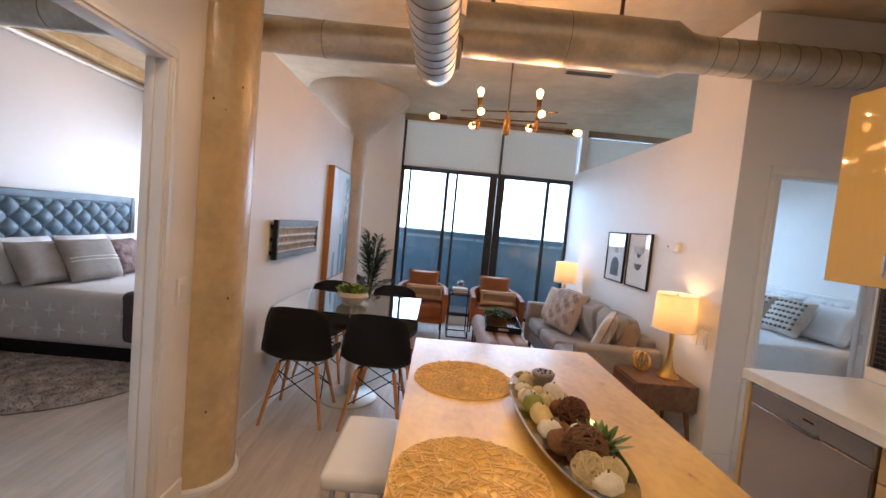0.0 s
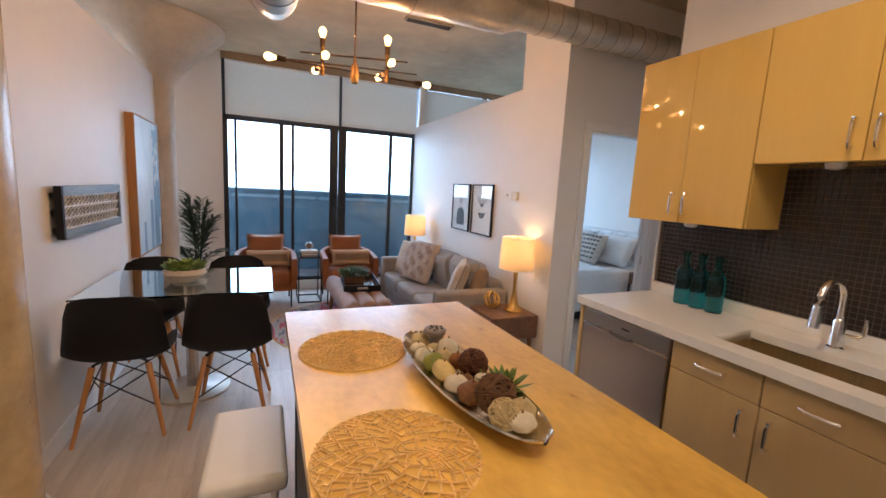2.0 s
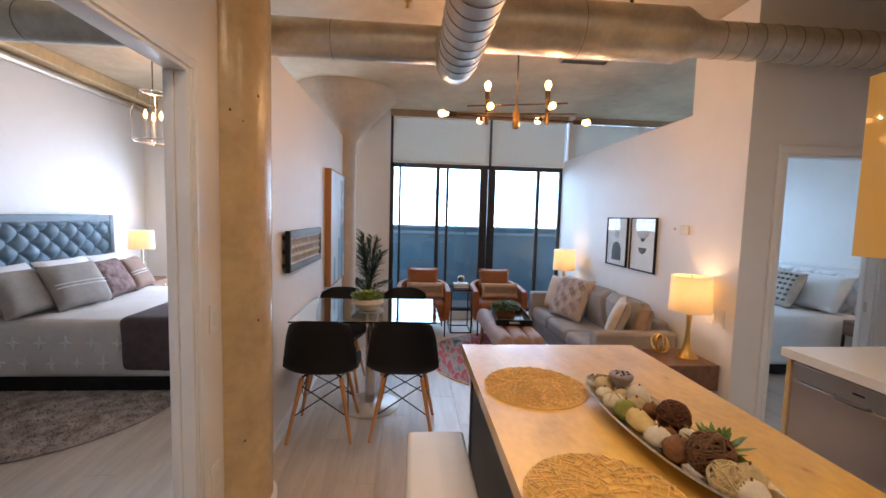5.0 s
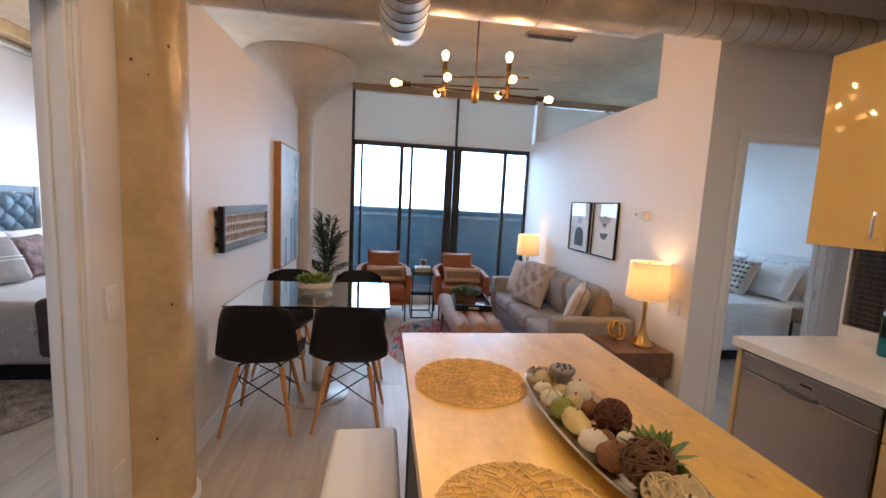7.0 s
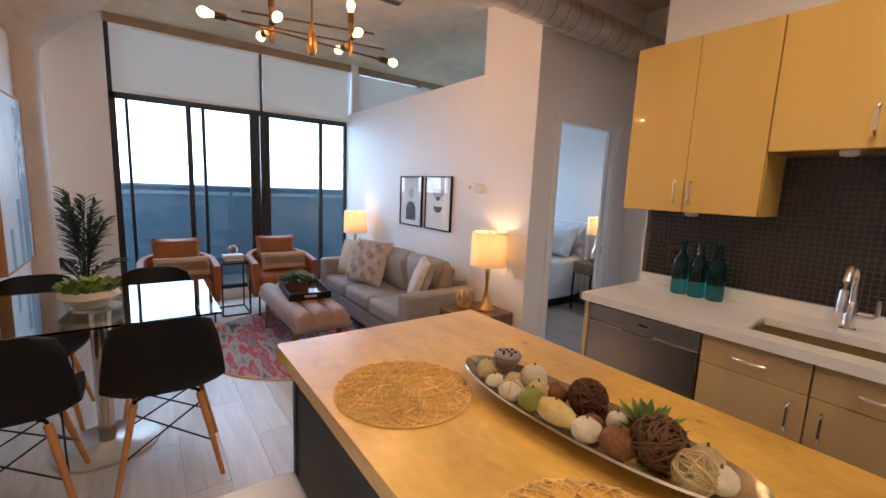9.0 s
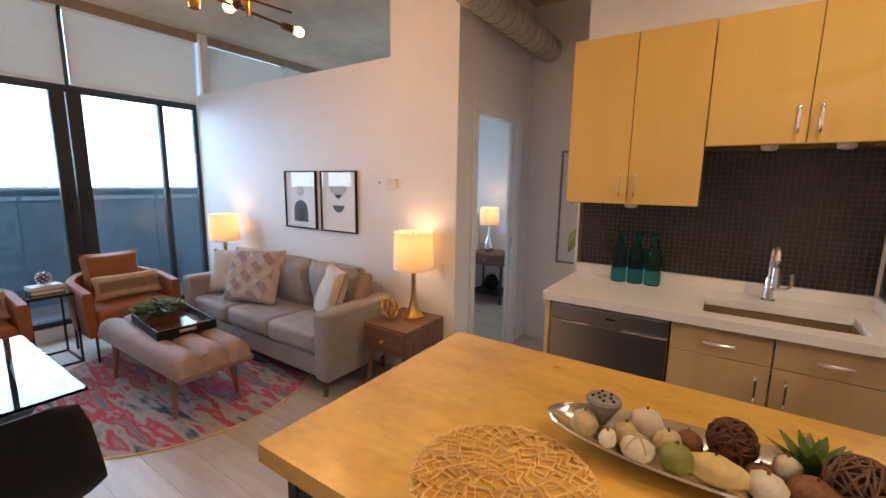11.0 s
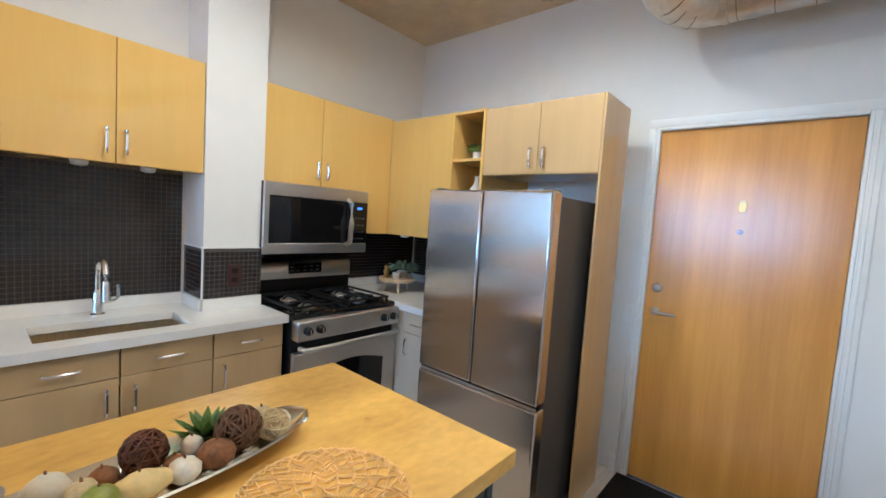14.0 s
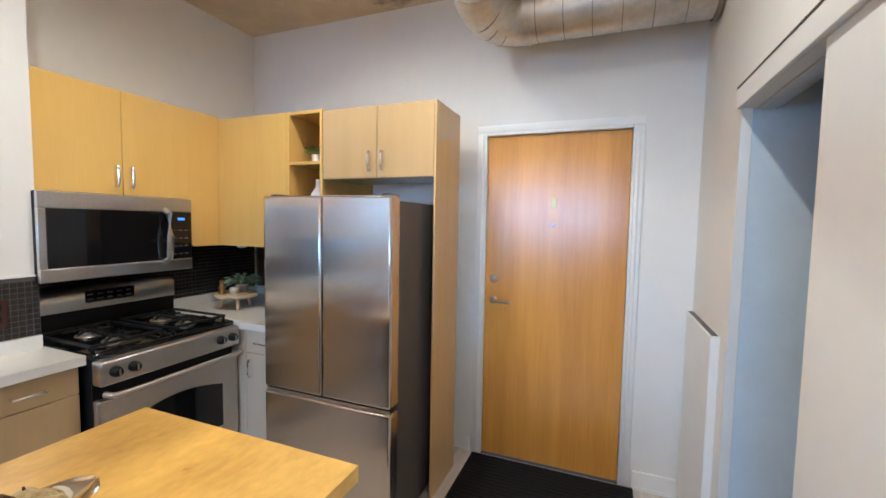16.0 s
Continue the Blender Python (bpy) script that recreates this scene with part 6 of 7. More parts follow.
def armchair():
    o = thing("armchair", 0.22, 5.52, 0, "tan leather barrel armchair with thin black legs", "armchair", "leather armchairs")
    # wrap-round shell: outer and inner half ovals
    bm, rows = bmesh.new(), []
    n = 24
    for i in range(n + 1):
        a = math.pi * (i / n) - 0.0
        s = 1.12
        cx, cy = math.cos(a), math.sin(a)
        xo, yo = 0.335 * math.copysign(abs(cx) ** 0.7, cx), 0.30 * abs(cy) ** 0.7
        xi, yi = xo * 0.80, yo * 0.80
        top = 0.60 + 0.05 * abs(cy) ** 2
        rows.append([bm.verts.new(p) for p in ((xo * 0.94, yo * 0.94, 0.22), (xo, yo, 0.40), (xo, yo, top - 0.02), (xo * 0.97, yo * 0.97, top), (xi * 1.03, yi * 1.03, top), (xi, yi, top - 0.02), (xi, yi, 0.22))])
    fronts = []
    for x_s, r in ((1, rows[0]), (-1, rows[-1])):
        fronts.append([bm.verts.new((v.co.x, v.co.y - (0.30 if k < 4 else 0.30), v.co.z - (0.03 if 1 < k < 6 else 0))) for k, v in enumerate(r)])
    seq = [fronts[0]] + rows + [fronts[1]]
    for a, b in zip(seq, seq[1:]):
        for k in range(7):
            bm.faces.new((a[k], a[(k + 1) % 7], b[(k + 1) % 7], b[k]))
    bm.faces.new(seq[0])
    bm.faces.new(seq[-1])
    part("barrel_shell", bm, TAN, o)
    part("seat_cushion", B(-0.265, 0.265, -0.33, 0.23, 0.25, 0.44, 0.05, 4), TAN, o)
    part("seat_base", B(-0.27, 0.27, -0.29, 0.24, 0.20, 0.27, 0.01), TAN, o)
    part("back_cushion", mv(cushion(0.42, 0.40, 0.15, 12, 0.4), pose(0, 0.155, 0.605, 82)), TAN, o)
    for x in (-0.27, 0.27):
        for y in (-0.27, 0.22):
            part("leg", rod((x, y, 0), (x, y, 0.22), 0.009), BLACK_METAL, o, "thin black metal leg")
    return o


a1 = armchair()
copy_thing(a1, pose(1.17, 5.52, 0, 0, 0, 0))
LUMBAR = mat("sand_cloth", (0.56, 0.40, 0.27), 0.9, vary=0.08, scale=14, bump=0.25, bump_scale=260, spec=0.2)
for x in (0.22, 1.17):
    pillow(x + 0.03, 5.44, 0.45, 0.48, 0.20, 0.11, LUMBAR, "cream lumbar pillow with brown woven stripes", 18, 0, 0, None, "zigzag")

# small black side table with books
ct = thing("accent_table", 0.71, 5.58, 0, "small black metal accent table with glass top", "side table")
for x in (-0.13, 0.13):
    for y in (-0.18, 0.18):
        part("leg", B(x - 0.007, x + 0.007, y - 0.007, y + 0.007, 0.012, 0.55), BLACK_METAL, ct)
for z in (0.0, 0.543):
    bm = bmesh.new()
    for x in (-0.13, 0.13):
        box(bm, x - 0.008, x + 0.008, -0.188, 0.188, z, z + 0.014)
    for y in (-0.18, 0.18):
        box(bm, -0.122, 0.122, y - 0.008, y + 0.008, z, z + 0.014)
    part("rail", bm, BLACK_METAL, ct)
part("tabletop", B(-0.138, 0.138, -0.188, 0.188, 0.557, 0.563), BLACK_GLASS, ct)
for k, (c, s) in enumerate((((0.05, 0.05, 0.055), 0), ((0.6, 0.58, 0.55), 6))):
    b = thing("book", 0.71, 5.55, 0.563 + k * 0.031, "thick book lying on the accent table", "book", "books", rz=s)
    part("cover", B(-0.095, 0.095, -0.065, 0.065, 0.0, 0.030, 0.002), mat("book_cover", c, 0.5), b)
    part("pages", B(-0.091, 0.0965, -0.0655, 0.0655, 0.004, 0.026), PAPER, b)
ob = thing("beaded_ball", 0.71, 5.55, 0.625, "dark beaded decorative ball on the books", "ornament")
bm = ball(bmesh.new(), (0, 0, 0.05), 0.040)
part("core", bm, BRONZE, ob)
bm = bmesh.new()
for k in range(46):
    z = 1 - 2 * (k + 0.5) / 46
    a, r = k * 2.39996, math.sqrt(1 - z * z)
    ball(bm, (0.045 * r * math.cos(a), 0.045 * r * math.sin(a), 0.05 + 0.045 * z), 0.008, sub=1)
part("beads", bm, CHROME, ob)

# end tables and lamps


def end_table(x, y):
    o = thing("end_table", x, y, 0, "walnut end table with one drawer on splayed legs", "side table", "end tables")
    part("case", B(-0.205, 0.215, -0.185, 0.185, 0.32, 0.50, 0.006), WALNUT, o)
    d = part("drawer", B(-0.216, -0.204, -0.17, 0.17, 0.335, 0.485, 0.003), WALNUT, o)
    part("knob", mv(lathe([(0.006, 0), (0.006, 0.012), (0.012, 0.016), (0.012, 0.022), (0.004, 0.025)], 14), pose(-0.216, 0, 0.41, 0, -90, 0)), BRASS, d)
    for lx in (-0.16, 0.17):
        for ly in (-0.14, 0.14):
            part("leg", rod((lx * 1.2, ly * 1.25, 0), (lx, ly, 0.32), 0.010, 0.018), WALNUT, o)
    return o


end_table(1.985, 3.085)
end_table(1.985, 5.41)


def table_lamp(x, y, z, group, label, gourd=False, watts=3.2, r=0.138, h=0.25, up=0.345):
    o = thing("table_lamp", x, y, z, label, "table lamp", group)
    if gourd:
        part("base", lathe([(0.04, 0), (0.05, 0.01), (0.062, 0.07), (0.045, 0.14), (0.02, 0.20), (0.014, up)], 24), SILVER, o, "silver gourd lamp base")
    else:
        part("base", lathe([(0.072, 0), (0.074, 0.008), (0.060, 0.022), (0.036, 0.06), (0.020, 0.13), (0.014, 0.21), (0.017, 0.28), (0.020, 0.31), (0.012, 0.32), (0.010, up + 0.02)], 28), BRASS, o, "flared brushed brass base")
    part("shade", lathe([(r, up), (r * 0.94, up + h)], 36, close=False), SHADE, o, "off-white linen drum shade, lit")
    for q, zz in ((r, up), (r * 0.94, up + h)):
        part("shade_rim", tube(bmesh.new(), [(q * math.cos(k * 0.2618), q * math.sin(k * 0.2618), zz) for k in range(24)], 0.003, 5, closed=True), TRIM, o)
    part("bulb", mv(lathe([(0.012, 0), (0.014, 0.01), (0.030, 0.04), (0.022, 0.068), (0.006, 0.078)], 14), pose(0, 0, up + 0.05)), BULB_SOFT, o)
    part("finial", lathe([(0.004, up + h - 0.02), (0.008, up + h), (0.003, up + h + 0.012)], 10), BRASS, o)
    part("spider", B(-r * 0.9, r * 0.9, -0.002, 0.002, up + h - 0.02, up + h - 0.016), BRASS, o)
    lamp("table_lamp_light", "POINT", watts, (1.0, 0.66, 0.34), pose(x, y, z + up + 0.16), 0.035)
    return o


table_lamp(2.075, 3.075, 0.50, "living room lamps", "brass table lamp with lit drum shade on the end table")
table_lamp(2.01, 5.37, 0.50, "living room lamps", "brass table lamp with lit drum shade by the window")
kn = thing("brass_knot", 1.93, 3.17, 0.50, "brass ring knot ornament on the end table", "ornament")
for k in range(5):
    a = k * 0.628
    bm = tube(bmesh.new(), [((0.068 - 0.003 * k) * math.cos(t * 0.314), 0.0, (0.068 - 0.003 * k) * math.sin(t * 0.314)) for t in range(20)], 0.0065, 7, closed=True)
    part("ring", mv(bm, pose(0, 0, 0.0745, 20 * k - 30, 0, math.degrees(a))), BRASS, kn)

# framed prints, thermostat and switches
for k, (y, lab) in enumerate(((4.425, "framed print of a dark arch on white paper"), (3.945, "framed print of stacked bowls on white paper"))):
    f = thing("framed_print", RIGHT, y, 1.265, lab, "picture", "framed prints")
    for y0, y1, z0, z1 in ((-0.21, -0.198, -0.25, 0.25), (0.198, 0.21, -0.25, 0.25), (-0.198, 0.198, -0.25, -0.238), (-0.198, 0.198, 0.238, 0.25)):
        part("frame", B(-0.024, -0.002, y0, y1, z0, z1, 0.002), BLACK, f)
    part("print", B(-0.012, -0.002, -0.198, 0.198, -0.238, 0.238), PAPER, f)
    flat = Matrix.Diagonal((0.05, 1, 1, 1))
    if k == 0:
        bm = mv(lathe([(0.095, -0.19), (0.095, -0.09), (0.085, -0.05), (0.06, -0.02), (0.02, -0.004), (0.001, 0)], 20), pose(-0.012, 0, 0) @ flat)
        part("painted_arch", bm, INK, f)
        part("painted_disc", mv(ball(bmesh.new(), (0, 0, 0), 0.05), pose(-0.012, 0, 0.08) @ flat), mat("pale_ink", (0.5, 0.52, 0.52), 0.6), f)
    else:
        for z, r in ((-0.03, 0.075), (0.06, 0.045)):
            bm = mv(lathe([(0.001, -r * 0.8), (r * 0.6, -r * 0.6), (r, 0)], 20), pose(-0.012, 0, z) @ flat)
            part("painted_bowl", bm, INK, f)
        part("painted_bowl", mv(lathe([(0.12, 0.10), (0.08, 0.04), (0.02, 0.02)], 20), pose(-0.0118, 0, 0.03) @ flat), mat("pale_ink", (0.5, 0.52, 0.52), 0.6), f)
    p = part("glass", B(-0.018, -0.016, -0.198, 0.198, -0.238, 0.238), PANE, f)
    p.visible_shadow = False
th = thing("thermostat", RIGHT, 3.37, 1.42, "small ivory thermostat on the wall", "thermostat")
part("case", B(-0.022, -0.001, -0.045, 0.045, -0.035, 0.035, 0.006), mat("ivory_plastic", (0.78, 0.71, 0.58), 0.5), th)
dt = thing("door_sensor", RIGHT, 3.50, 1.425, "tiny ivory sensor on the wall", "sensor")
part("case", B(-0.012, -0.001, -0.010, 0.010, -0.010, 0.010, 0.003), STONEWARE, dt)


def switch(x, y, z, face):
    o = thing("light_switch", x, y, z, "white light switch plate on the wall", "switch", "switch plates")
    if face[0]:
        s = face[0]
        part("plate", B(min(0.0, s * 0.007), max(0.0, s * 0.007), -0.036, 0.036, -0.06, 0.06, 0.002), TRIM, o)
        part("rocker", B(min(s * 0.006, s * 0.011), max(s * 0.006, s * 0.011), -0.016, 0.016, -0.032, 0.032, 0.002), WHITE_GLAZE, o)
    else:
        s = face[1]
        part("plate", B(-0.036, 0.036, min(0.0, s * 0.007), max(0.0, s * 0.007), -0.06, 0.06, 0.002), TRIM, o)
        part("rocker", B(-0.016, 0.016, min(s * 0.006, s * 0.011), max(s * 0.006, s * 0.011), -0.032, 0.032, 0.002), WHITE_GLAZE, o)


switch(RIGHT, 3.045, 0.82, (-1, 0))
switch(RIGHT, 2.94, 0.82, (-1, 0))
switch(LEFT, 2.07, 1.02, (1, 0))
switch(LEFT, 2.07, 0.32, (1, 0))
switch(0.525, ENTRY, 0.98, (0, 1))
lf = thing("framed_print", 3.45, 2.32, 1.23, "tall framed print of green leaves on white", "picture")
for y0, y1, z0, z1 in ((-0.2, -0.185, -0.485, 0.485), (0.185, 0.2, -0.485, 0.485), (-0.185, 0.185, -0.485, -0.47), (-0.185, 0.185, 0.47, 0.485)):
    part("frame", B(-0.03, -0.002, y0, y1, z0, z1, 0.002), DGREY, lf)
part("print", B(-0.014, -0.002, -0.185, 0.185, -0.47, 0.47), PAPER, lf)
LIME = mat("lime_print_ink", (0.40, 0.50, 0.12), 0.6, vary=0.3, scale=9)
for y, z, w, l, a in ((0.03, 0.16, 0.055, 0.30, 28), (-0.02, -0.06, 0.060, 0.32, -24), (0.05, -0.26, 0.055, 0.28, 20), (-0.09, 0.05, 0.045, 0.24, -38)):
    part("painted_leaf", mv(lathe([(0.001, -l / 2), (w * 0.8, -l * 0.15), (w, 0.02), (w * 0.5, l * 0.3), (0.001, l / 2)], 14), pose(-0.0142, y, z, a) @ Matrix.Diagonal((0.015, 1, 1, 1))), LIME, lf)

# ---- first bedroom ----
def tufted(w, h, depth, nx, nz, border):
    """Upholstered board w by h facing +x with a diamond field of buttons."""
    bm, g = bmesh.new(), []
    a, b = nx * 8, nz * 8
    for i in range(a + 1):
        row = []
        for j in range(b + 1):
            u, v = i / a * nx, j / b * nz
            edge = min(i, a - i, j, b - j)
            puff = depth * (abs(math.sin(math.pi * (u + v) / 2) * math.sin(math.pi * (u - v) / 2))) ** 0.42 * min(1.0, 0.25 + edge / 4)
            row.append(bm.verts.new((puff, (i / a - 0.5) * (w - 2 * border), border * 0 + (j / b) * (h - 2 * border) + border)))
        g.append(row)
    for p, q in zip(g, g[1:]):
        for j in range(b):
            bm.faces.new((p[j], p[j + 1], q[j + 1], q[j]))
    return bm


bed = thing("bed", -2.45, 4.43, 0, "made bed with tufted slate headboard and grey quilt", "bed")
hb = part("headboard", mv(tufted(1.90, 0.80, 0.06, 16, 7, 0.07), pose(-0.985, 0, 0.60)), SLATE_VELVET, bed, "button tufted slate velvet headboard")
for i in range(17):
    for j in range(8):
        if (i + j) % 2 == 0 and 0 < i < 16 and 0 < j:
            part("button", ball(bmesh.new(), (-0.980, (i / 16 - 0.5) * 1.76, 0.67 + j / 7 * 0.66), 0.015, 0.6, 1, 1, 1), SLATE_BUTTON, hb)
part("headboard_back", B(-1.06, -0.99, -0.95, 0.95, 0.12, 1.39, 0.02), SLATE_VELVET, bed)
for y0, y1, z0, z1 in ((-0.95, -0.88, 0.55, 1.395), (0.88, 0.95, 0.55, 1.395), (-0.88, 0.88, 1.32, 1.395)):
    part("headboard_border", B(-0.992, -0.955, y0, y1, z0, z1, 0.015, 3), SLATE_VELVET, bed)
bm = bmesh.new()
for k in range(62):
    ball(bm, (-0.953, -0.87 + k * 1.74 / 61, 1.325), 0.006, sub=1)
part("nailheads", bm, CHROME, bed)
part("bed_frame", B(-1.0, 1.02, -0.78, 0.78, 0.02, 0.14, 0.01), BLACK, bed)
bm = B(-0.98, 1.04, -0.81, 0.81, 0.13, 0.60, 0.07, 4)
bmesh.ops.subdivide_edges(bm, edges=bm.edges, cuts=3, use_grid_fill=True)
for v in bm.verts:
    v.co += v.co.normalized() * 0.010 * noise.noise(v.co * 5)
part("quilt", bm, GREY_BED, bed, "pale grey quilt with white stars")
for row, z in enumerate((0.42, 0.26)):
    for k in range(11):
        bm = bmesh.new()
        c = Vector((-0.9 + k * 0.19 + 0.08 * row, -0.815, z))
        pts = [c + Vector((math.cos(t * 0.7854) * (0.05 if t % 2 == 0 else 0.014), 0, math.sin(t * 0.7854) * (0.06 if t % 2 == 0 else 0.014))) for t in range(8)]
        fr_ = [bm.verts.new(p + Vector((0, -0.006, 0))) for p in pts]
        bk = [bm.verts.new(p + Vector((0, 0.03, 0))) for p in pts]
        bm.faces.new(fr_)
        for t in range(8):
            bm.faces.new((fr_[t], fr_[(t + 1) % 8], bk[(t + 1) % 8], bk[t]))
        part("stitched_star", bm, WHITE_CLOTH, bed)
tw = thing("throw_blanket", -1.93, 4.43, 0.60, "dark mauve throw blanket across the bed foot", "blanket")
bm = B(-0.26, 0.26, -0.835, 0.835, -0.41, 0.03, 0.05, 3)
bmesh.ops.subdivide_edges(bm, edges=bm.edges, cuts=2, use_grid_fill=True)
for v in bm.verts:
    v.co += Vector((0.012, 0.008, 0.004)) * noise.noise(v.co * 7)
part("cloth", bm, MAUVE, tw)
PILLOW_GREY = mat("warm_grey_cloth", (0.36, 0.33, 0.305), 0.9, vary=0.08, scale=14, bump=0.25, bump_scale=260, spec=0.2)
FUR = mat("rose_fur", (0.30, 0.21, 0.20), 0.95, vary=0.3, scale=20, bump=0.9, bump_scale=150, spec=0.1)
for y, x, w, h, c, lab, tn, pt in ((3.86, -3.22, 0.6, 0.42, WHITE_CLOTH, "white bed pillow against the headboard", 90, ""), (4.50, -3.22, 0.6, 0.42, WHITE_CLOTH, "white bed pillow against the headboard", 90, ""),
                                (5.02, -3.22, 0.6, 0.42, WHITE_CLOTH, "white bed pillow against the headboard", 90, ""), (3.80, -3.02, 0.5, 0.40, PILLOW_GREY, "warm grey pillow leaning on the bed", 86, ""),
                                (4.12, -2.88, 0.52, 0.42, PILLOW_GREY, "warm grey pillow with white stripes on the bed", 82, "lines"), (4.60, -2.92, 0.46, 0.40, FUR, "rose fur pillow on the bed", 95, ""),
                                (5.0, -2.95, 0.44, 0.38, TERRA, "taupe pillow with white stripes on the bed", 100, "lines")):
    pillow(x, y, 0.59, w, h, 0.16, c, lab, 30, tn, 0, None, pt)
gr = thing("shag_rug", -2.58, 3.50, 0, "round grey shag rug beside the bed", "rug")
bm, rng = bmesh.new(), random.Random(6)
lathe([(0.86, 0), (0.87, 0.012), (0.85, 0.022), (0.5, 0.024), (0.0, 0.024)], 64, bm)
part("rug_body", bm, SHAG, gr)
bm = bmesh.new()
for k in range(5200):
    a, r = rng.uniform(0, 6.283), 0.87 * math.sqrt(rng.random())
    x, y = r * math.cos(a), r * math.sin(a)
    p = [bm.verts.new((x + rng.uniform(-0.012, 0.012), y + rng.uniform(-0.012, 0.012), z)) for z in (0.02, 0.02, 0.036)]
    bm.faces.new(p)
tagged(part("shag", bm, SHAG, gr), kind="stuff")


def nightstand(x, y, label, rz=0.0):
    o = thing("nightstand", x, y, 0, label, "nightstand", rz=rz)
    part("drawer_case", B(-0.19, 0.19, -0.22, 0.22, 0.46, 0.60, 0.006), WALNUT, o)
    d = part("drawer", B(0.188, 0.198, -0.205, 0.205, 0.47, 0.59, 0.002), WALNUT, o)
    part("knob", rod((0.198, 0, 0.53), (0.216, 0, 0.53), 0.01), BRASS, d)
    for lx in (-0.18, 0.18):
        for ly in (-0.21, 0.21):
            part("leg", B(lx - 0.009, lx + 0.009, ly - 0.009, ly + 0.009, 0, 0.46), BLACK_METAL, o)
    part("lower_shelf", B(-0.18, 0.18, -0.21, 0.21, 0.10, 0.118), BLACK_METAL, o)
    return o


nightstand(-3.24, 5.68, "dark nightstand with black legs beside the bed")
table_lamp(-3.22, 5.56, 0.60, "", "table lamp with lit drum shade beside the bed", True, 3.4, 0.135, 0.22, 0.39)
# caged candle pendant
pd = thing("pendant_light", -2.42, 4.50, CEIL, "round metal pendant with three candle bulbs", "pendant light")
part("canopy", lathe([(0.02, -0.03), (0.05, -0.025), (0.055, 0)], 20), BRONZE, pd)
part("rod", rod((0, 0, -0.34), (0, 0, -0.02), 0.005), BRONZE, pd)
for z, r in ((-0.34, 0.10), (-0.80, 0.17)):
    part("hoop", tube(bmesh.new(), [(r * math.cos(k * 0.2618), r * math.sin(k * 0.2618), z) for k in range(24)], 0.007, 6, closed=True), CHROME, pd)
for k in range(4):
    a = k * 1.5708 + 0.4
    part("cage_bar", tube(bmesh.new(), [(0.10 * math.cos(a), 0.10 * math.sin(a), -0.34), (0.18 * math.cos(a), 0.18 * math.sin(a), -0.55), (0.17 * math.cos(a), 0.17 * math.sin(a), -0.80), (0, 0, -0.84)], 0.005, 6), CHROME, pd)
for k in range(3):
    a = k * 2.094
    part("candle", rod((0.07 * math.cos(a), 0.07 * math.sin(a), -0.76), (0.07 * math.cos(a), 0.07 * math.sin(a), -0.60), 0.011), WHITE_GLAZE, pd)
    part("bulb", lathe([(0.008, -0.60), (0.018, -0.57), (0.012, -0.54), (0.003, -0.515)], 12, at=(0.07 * math.cos(a), 0.07 * math.sin(a), 0)), BULB, pd)
lamp("pendant_glow", "POINT", 7, WARM, pose(-2.42, 4.50, CEIL - 0.47), 0.05)
bmw = solid("ceiling_beam", B(WX, WX + 0.20, ENTRY, FAR, 2.80, CEIL, 0.01), COLUMN, "tan concrete edge beam along the bedroom wall", "beam")
part("pipe", rod((WX + 0.06, ENTRY, 2.755), (WX + 0.06, FAR, 2.755), 0.035, seg=16), GALV, bmw, "grey pipe under the beam")

# ---- second bedroom ----
b2 = thing("bed", 3.55, 4.72, 0, "white made bed with tufted white headboard", "bed")
part("headboard", mv(tufted(1.55, 0.55, 0.04, 12, 4, 0.04), pose(1.0, 0, 0.50, 0, 0, 180)), WHITE_CLOTH, b2, "button tufted white headboard")
part("headboard_back", B(1.0, 1.06, -0.775, 0.775, 0.1, 1.05, 0.02), WHITE_CLOTH, b2)
part("bed_frame", B(-0.9, 1.0, -0.74, 0.74, 0.02, 0.15, 0.01), BLACK, b2)
bm = B(-0.92, 0.99, -0.77, 0.77, 0.10, 0.60, 0.07, 4)
bmesh.ops.subdivide_edges(bm, edges=bm.edges, cuts=3, use_grid_fill=True)
for v in bm.verts:
    v.co += v.co.normalized() * 0.012 * noise.noise(v.co * 5)
part("duvet", bm, WHITE_CLOTH, b2)
t2 = thing("throw_blanket", 2.95, 4.72, 0.60, "charcoal throw blanket across the bed foot", "blanket")
bm = B(-0.22, 0.22, -0.80, 0.80, -0.35, 0.03, 0.05, 3)
part("cloth", bm, mat("charcoal_throw", (0.05, 0.05, 0.058), 0.95, vary=0.2, scale=20, bump=0.4), t2)
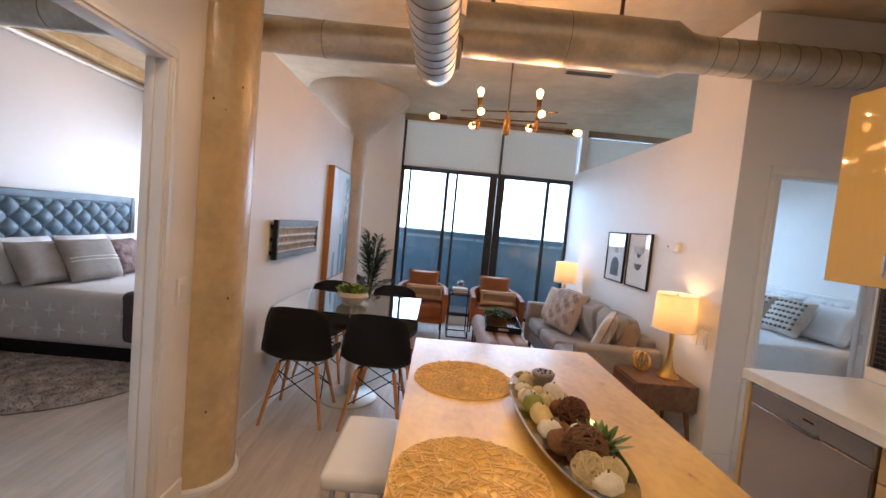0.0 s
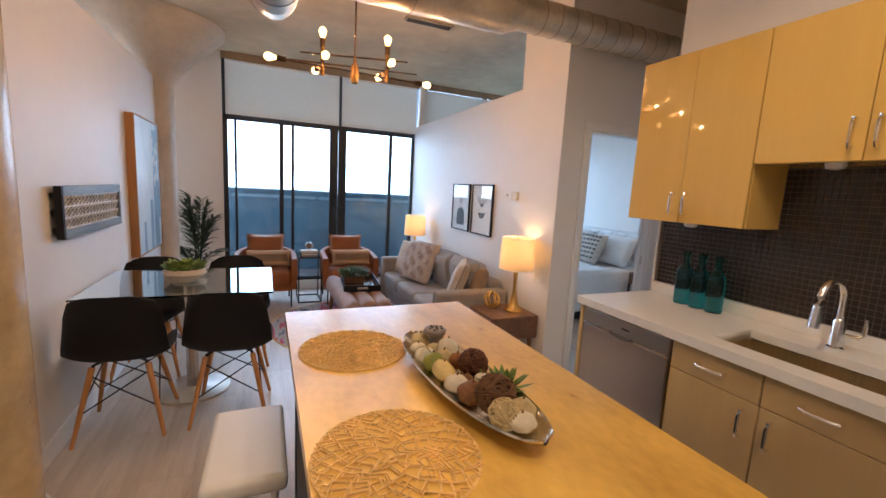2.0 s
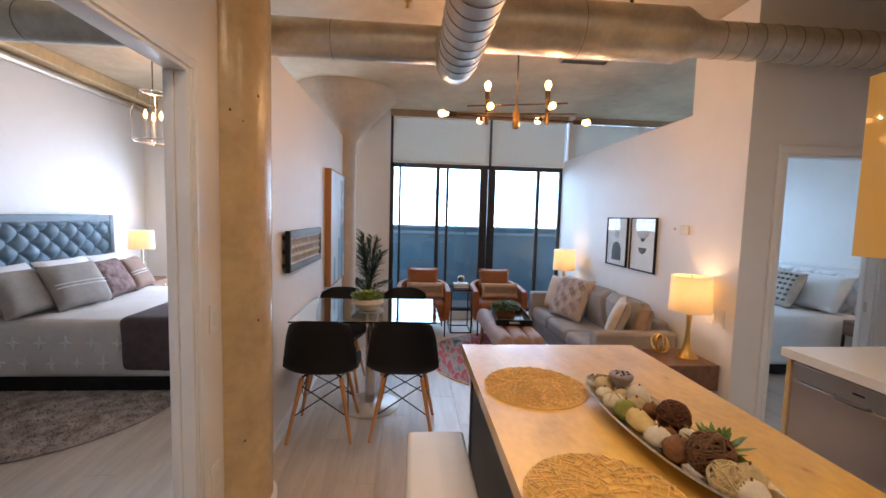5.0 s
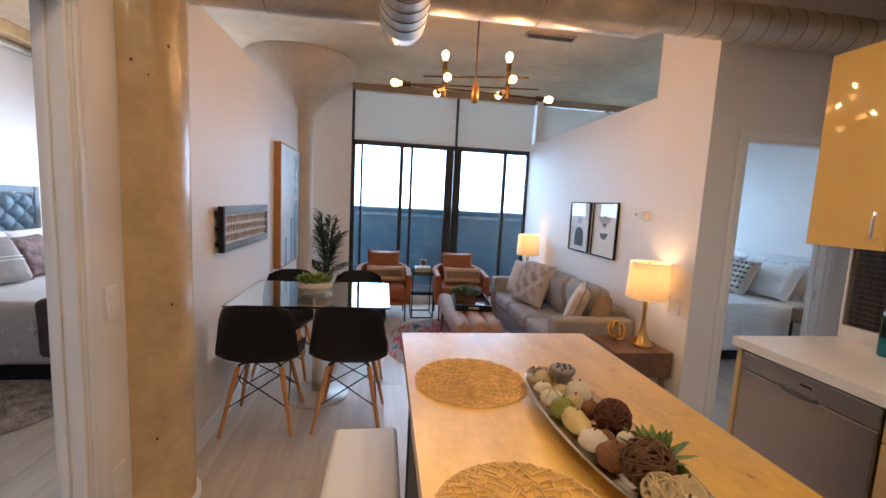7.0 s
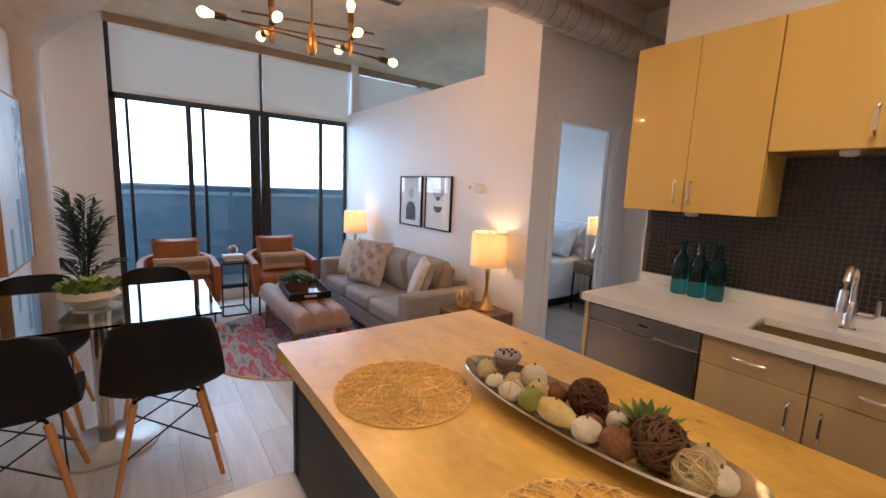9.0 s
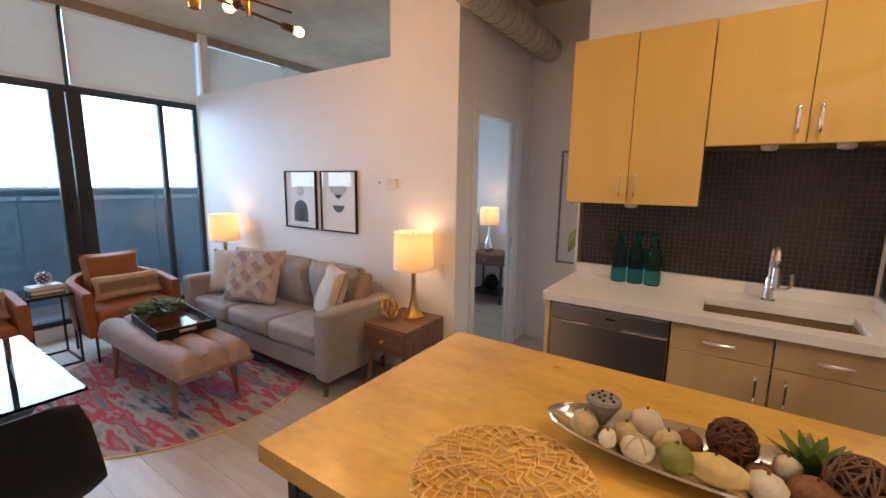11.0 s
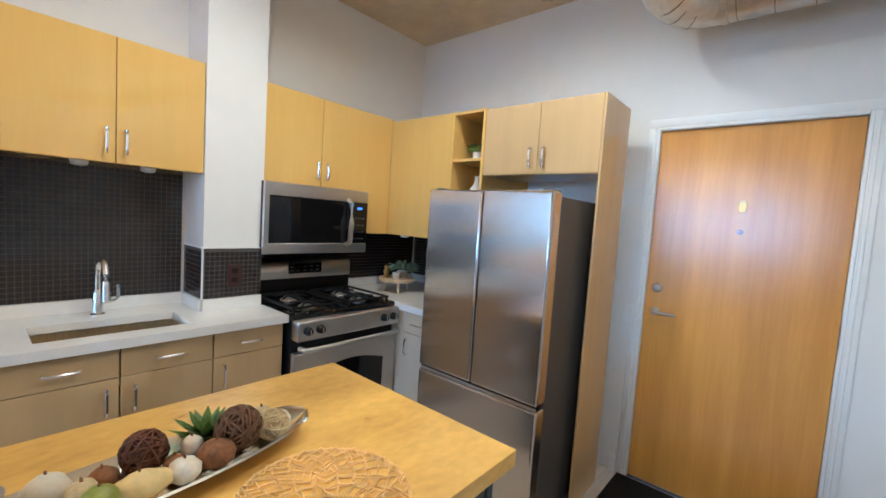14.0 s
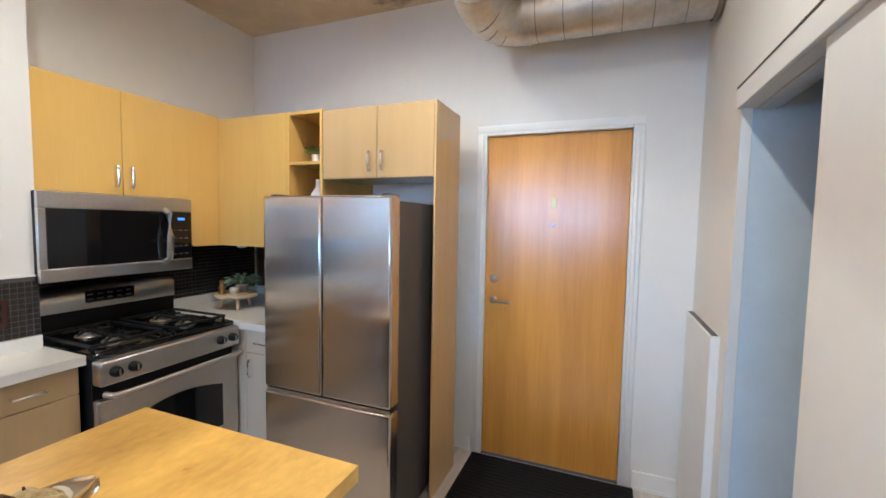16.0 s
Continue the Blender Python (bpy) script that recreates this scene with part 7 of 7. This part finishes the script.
for y, x, w, c, lab, pt in ((4.28, 4.36, 0.56, WHITE_CLOTH, "white bed pillow against the headboard", ""), (5.05, 4.36, 0.56, WHITE_CLOTH, "white bed pillow against the headboard", ""),
                         (4.52, 4.15, 0.46, CREAM, "pale pillow with printed dark dashes", "dashes"), (4.95, 4.12, 0.46, CREAM, "pale pillow with printed dark dashes", "dashes")):
    pillow(x, y, 0.59, w, 0.42, 0.16, c, lab, 28, -88, 0, None, pt)
nightstand(4.36, 3.62, "walnut nightstand with black metal legs", 180)
table_lamp(4.30, 3.64, 0.60, "", "table lamp with silver base and lit drum shade", True, 3.4, 0.12, 0.20, 0.34)
vs2 = thing("floor_vase", 4.36, 3.62, 0.118, "dark round vase on the nightstand shelf", "vase")
part("body", lathe([(0.04, 0), (0.09, 0.05), (0.10, 0.10), (0.06, 0.17), (0.045, 0.19)], 20), BLACK, vs2)

# ---- floor planks ----
flo = bpy.data.objects["floor"]
rng = random.Random(12)
PW, PL = 0.18, 1.22
meshes = {}


def plank(x0, x1, y0, y1):
    key = (round(x1 - x0, 3), round(y1 - y0, 3))
    if key not in meshes:
        bm = B(-key[0] / 2 + 0.0003, key[0] / 2 - 0.0003, -key[1] / 2 + 0.0003, key[1] / 2 - 0.0003, -0.012, 0.0)
        top = [e for e in bm.edges if all(v.co.z > -0.001 for v in e.verts)]
        bmesh.ops.bevel(bm, geom=top, offset=0.0009, segments=1, affect="EDGES")
        me = bpy.data.meshes.new("plank")
        bm.to_mesh(me)
        bm.free()
        me.materials.append(PLANK)
        meshes[key] = me
    ob = new("plank", meshes[key])
    ob.parent = flo
    ob.location = ((x0 + x1) / 2, (y0 + y1) / 2, 0)


for xa, xb, ya, yb in ((-0.83, 2.37, ENTRY, FAR), (WX, -0.83, 1.0, FAR), (2.37, EX, 1.9, FAR)):
    x, k = xa, 0
    while x < xb - 0.01:
        x1 = min(x + PW, xb)
        y = ya - PL * ((k * 0.37) % 1.0)
        while y < yb - 0.01:
            a, b = max(y, ya), min(y + PL, yb)
            if b - a > 0.02:
                plank(x, x1, a, b)
            y += PL
        x, k = x1, k + 1
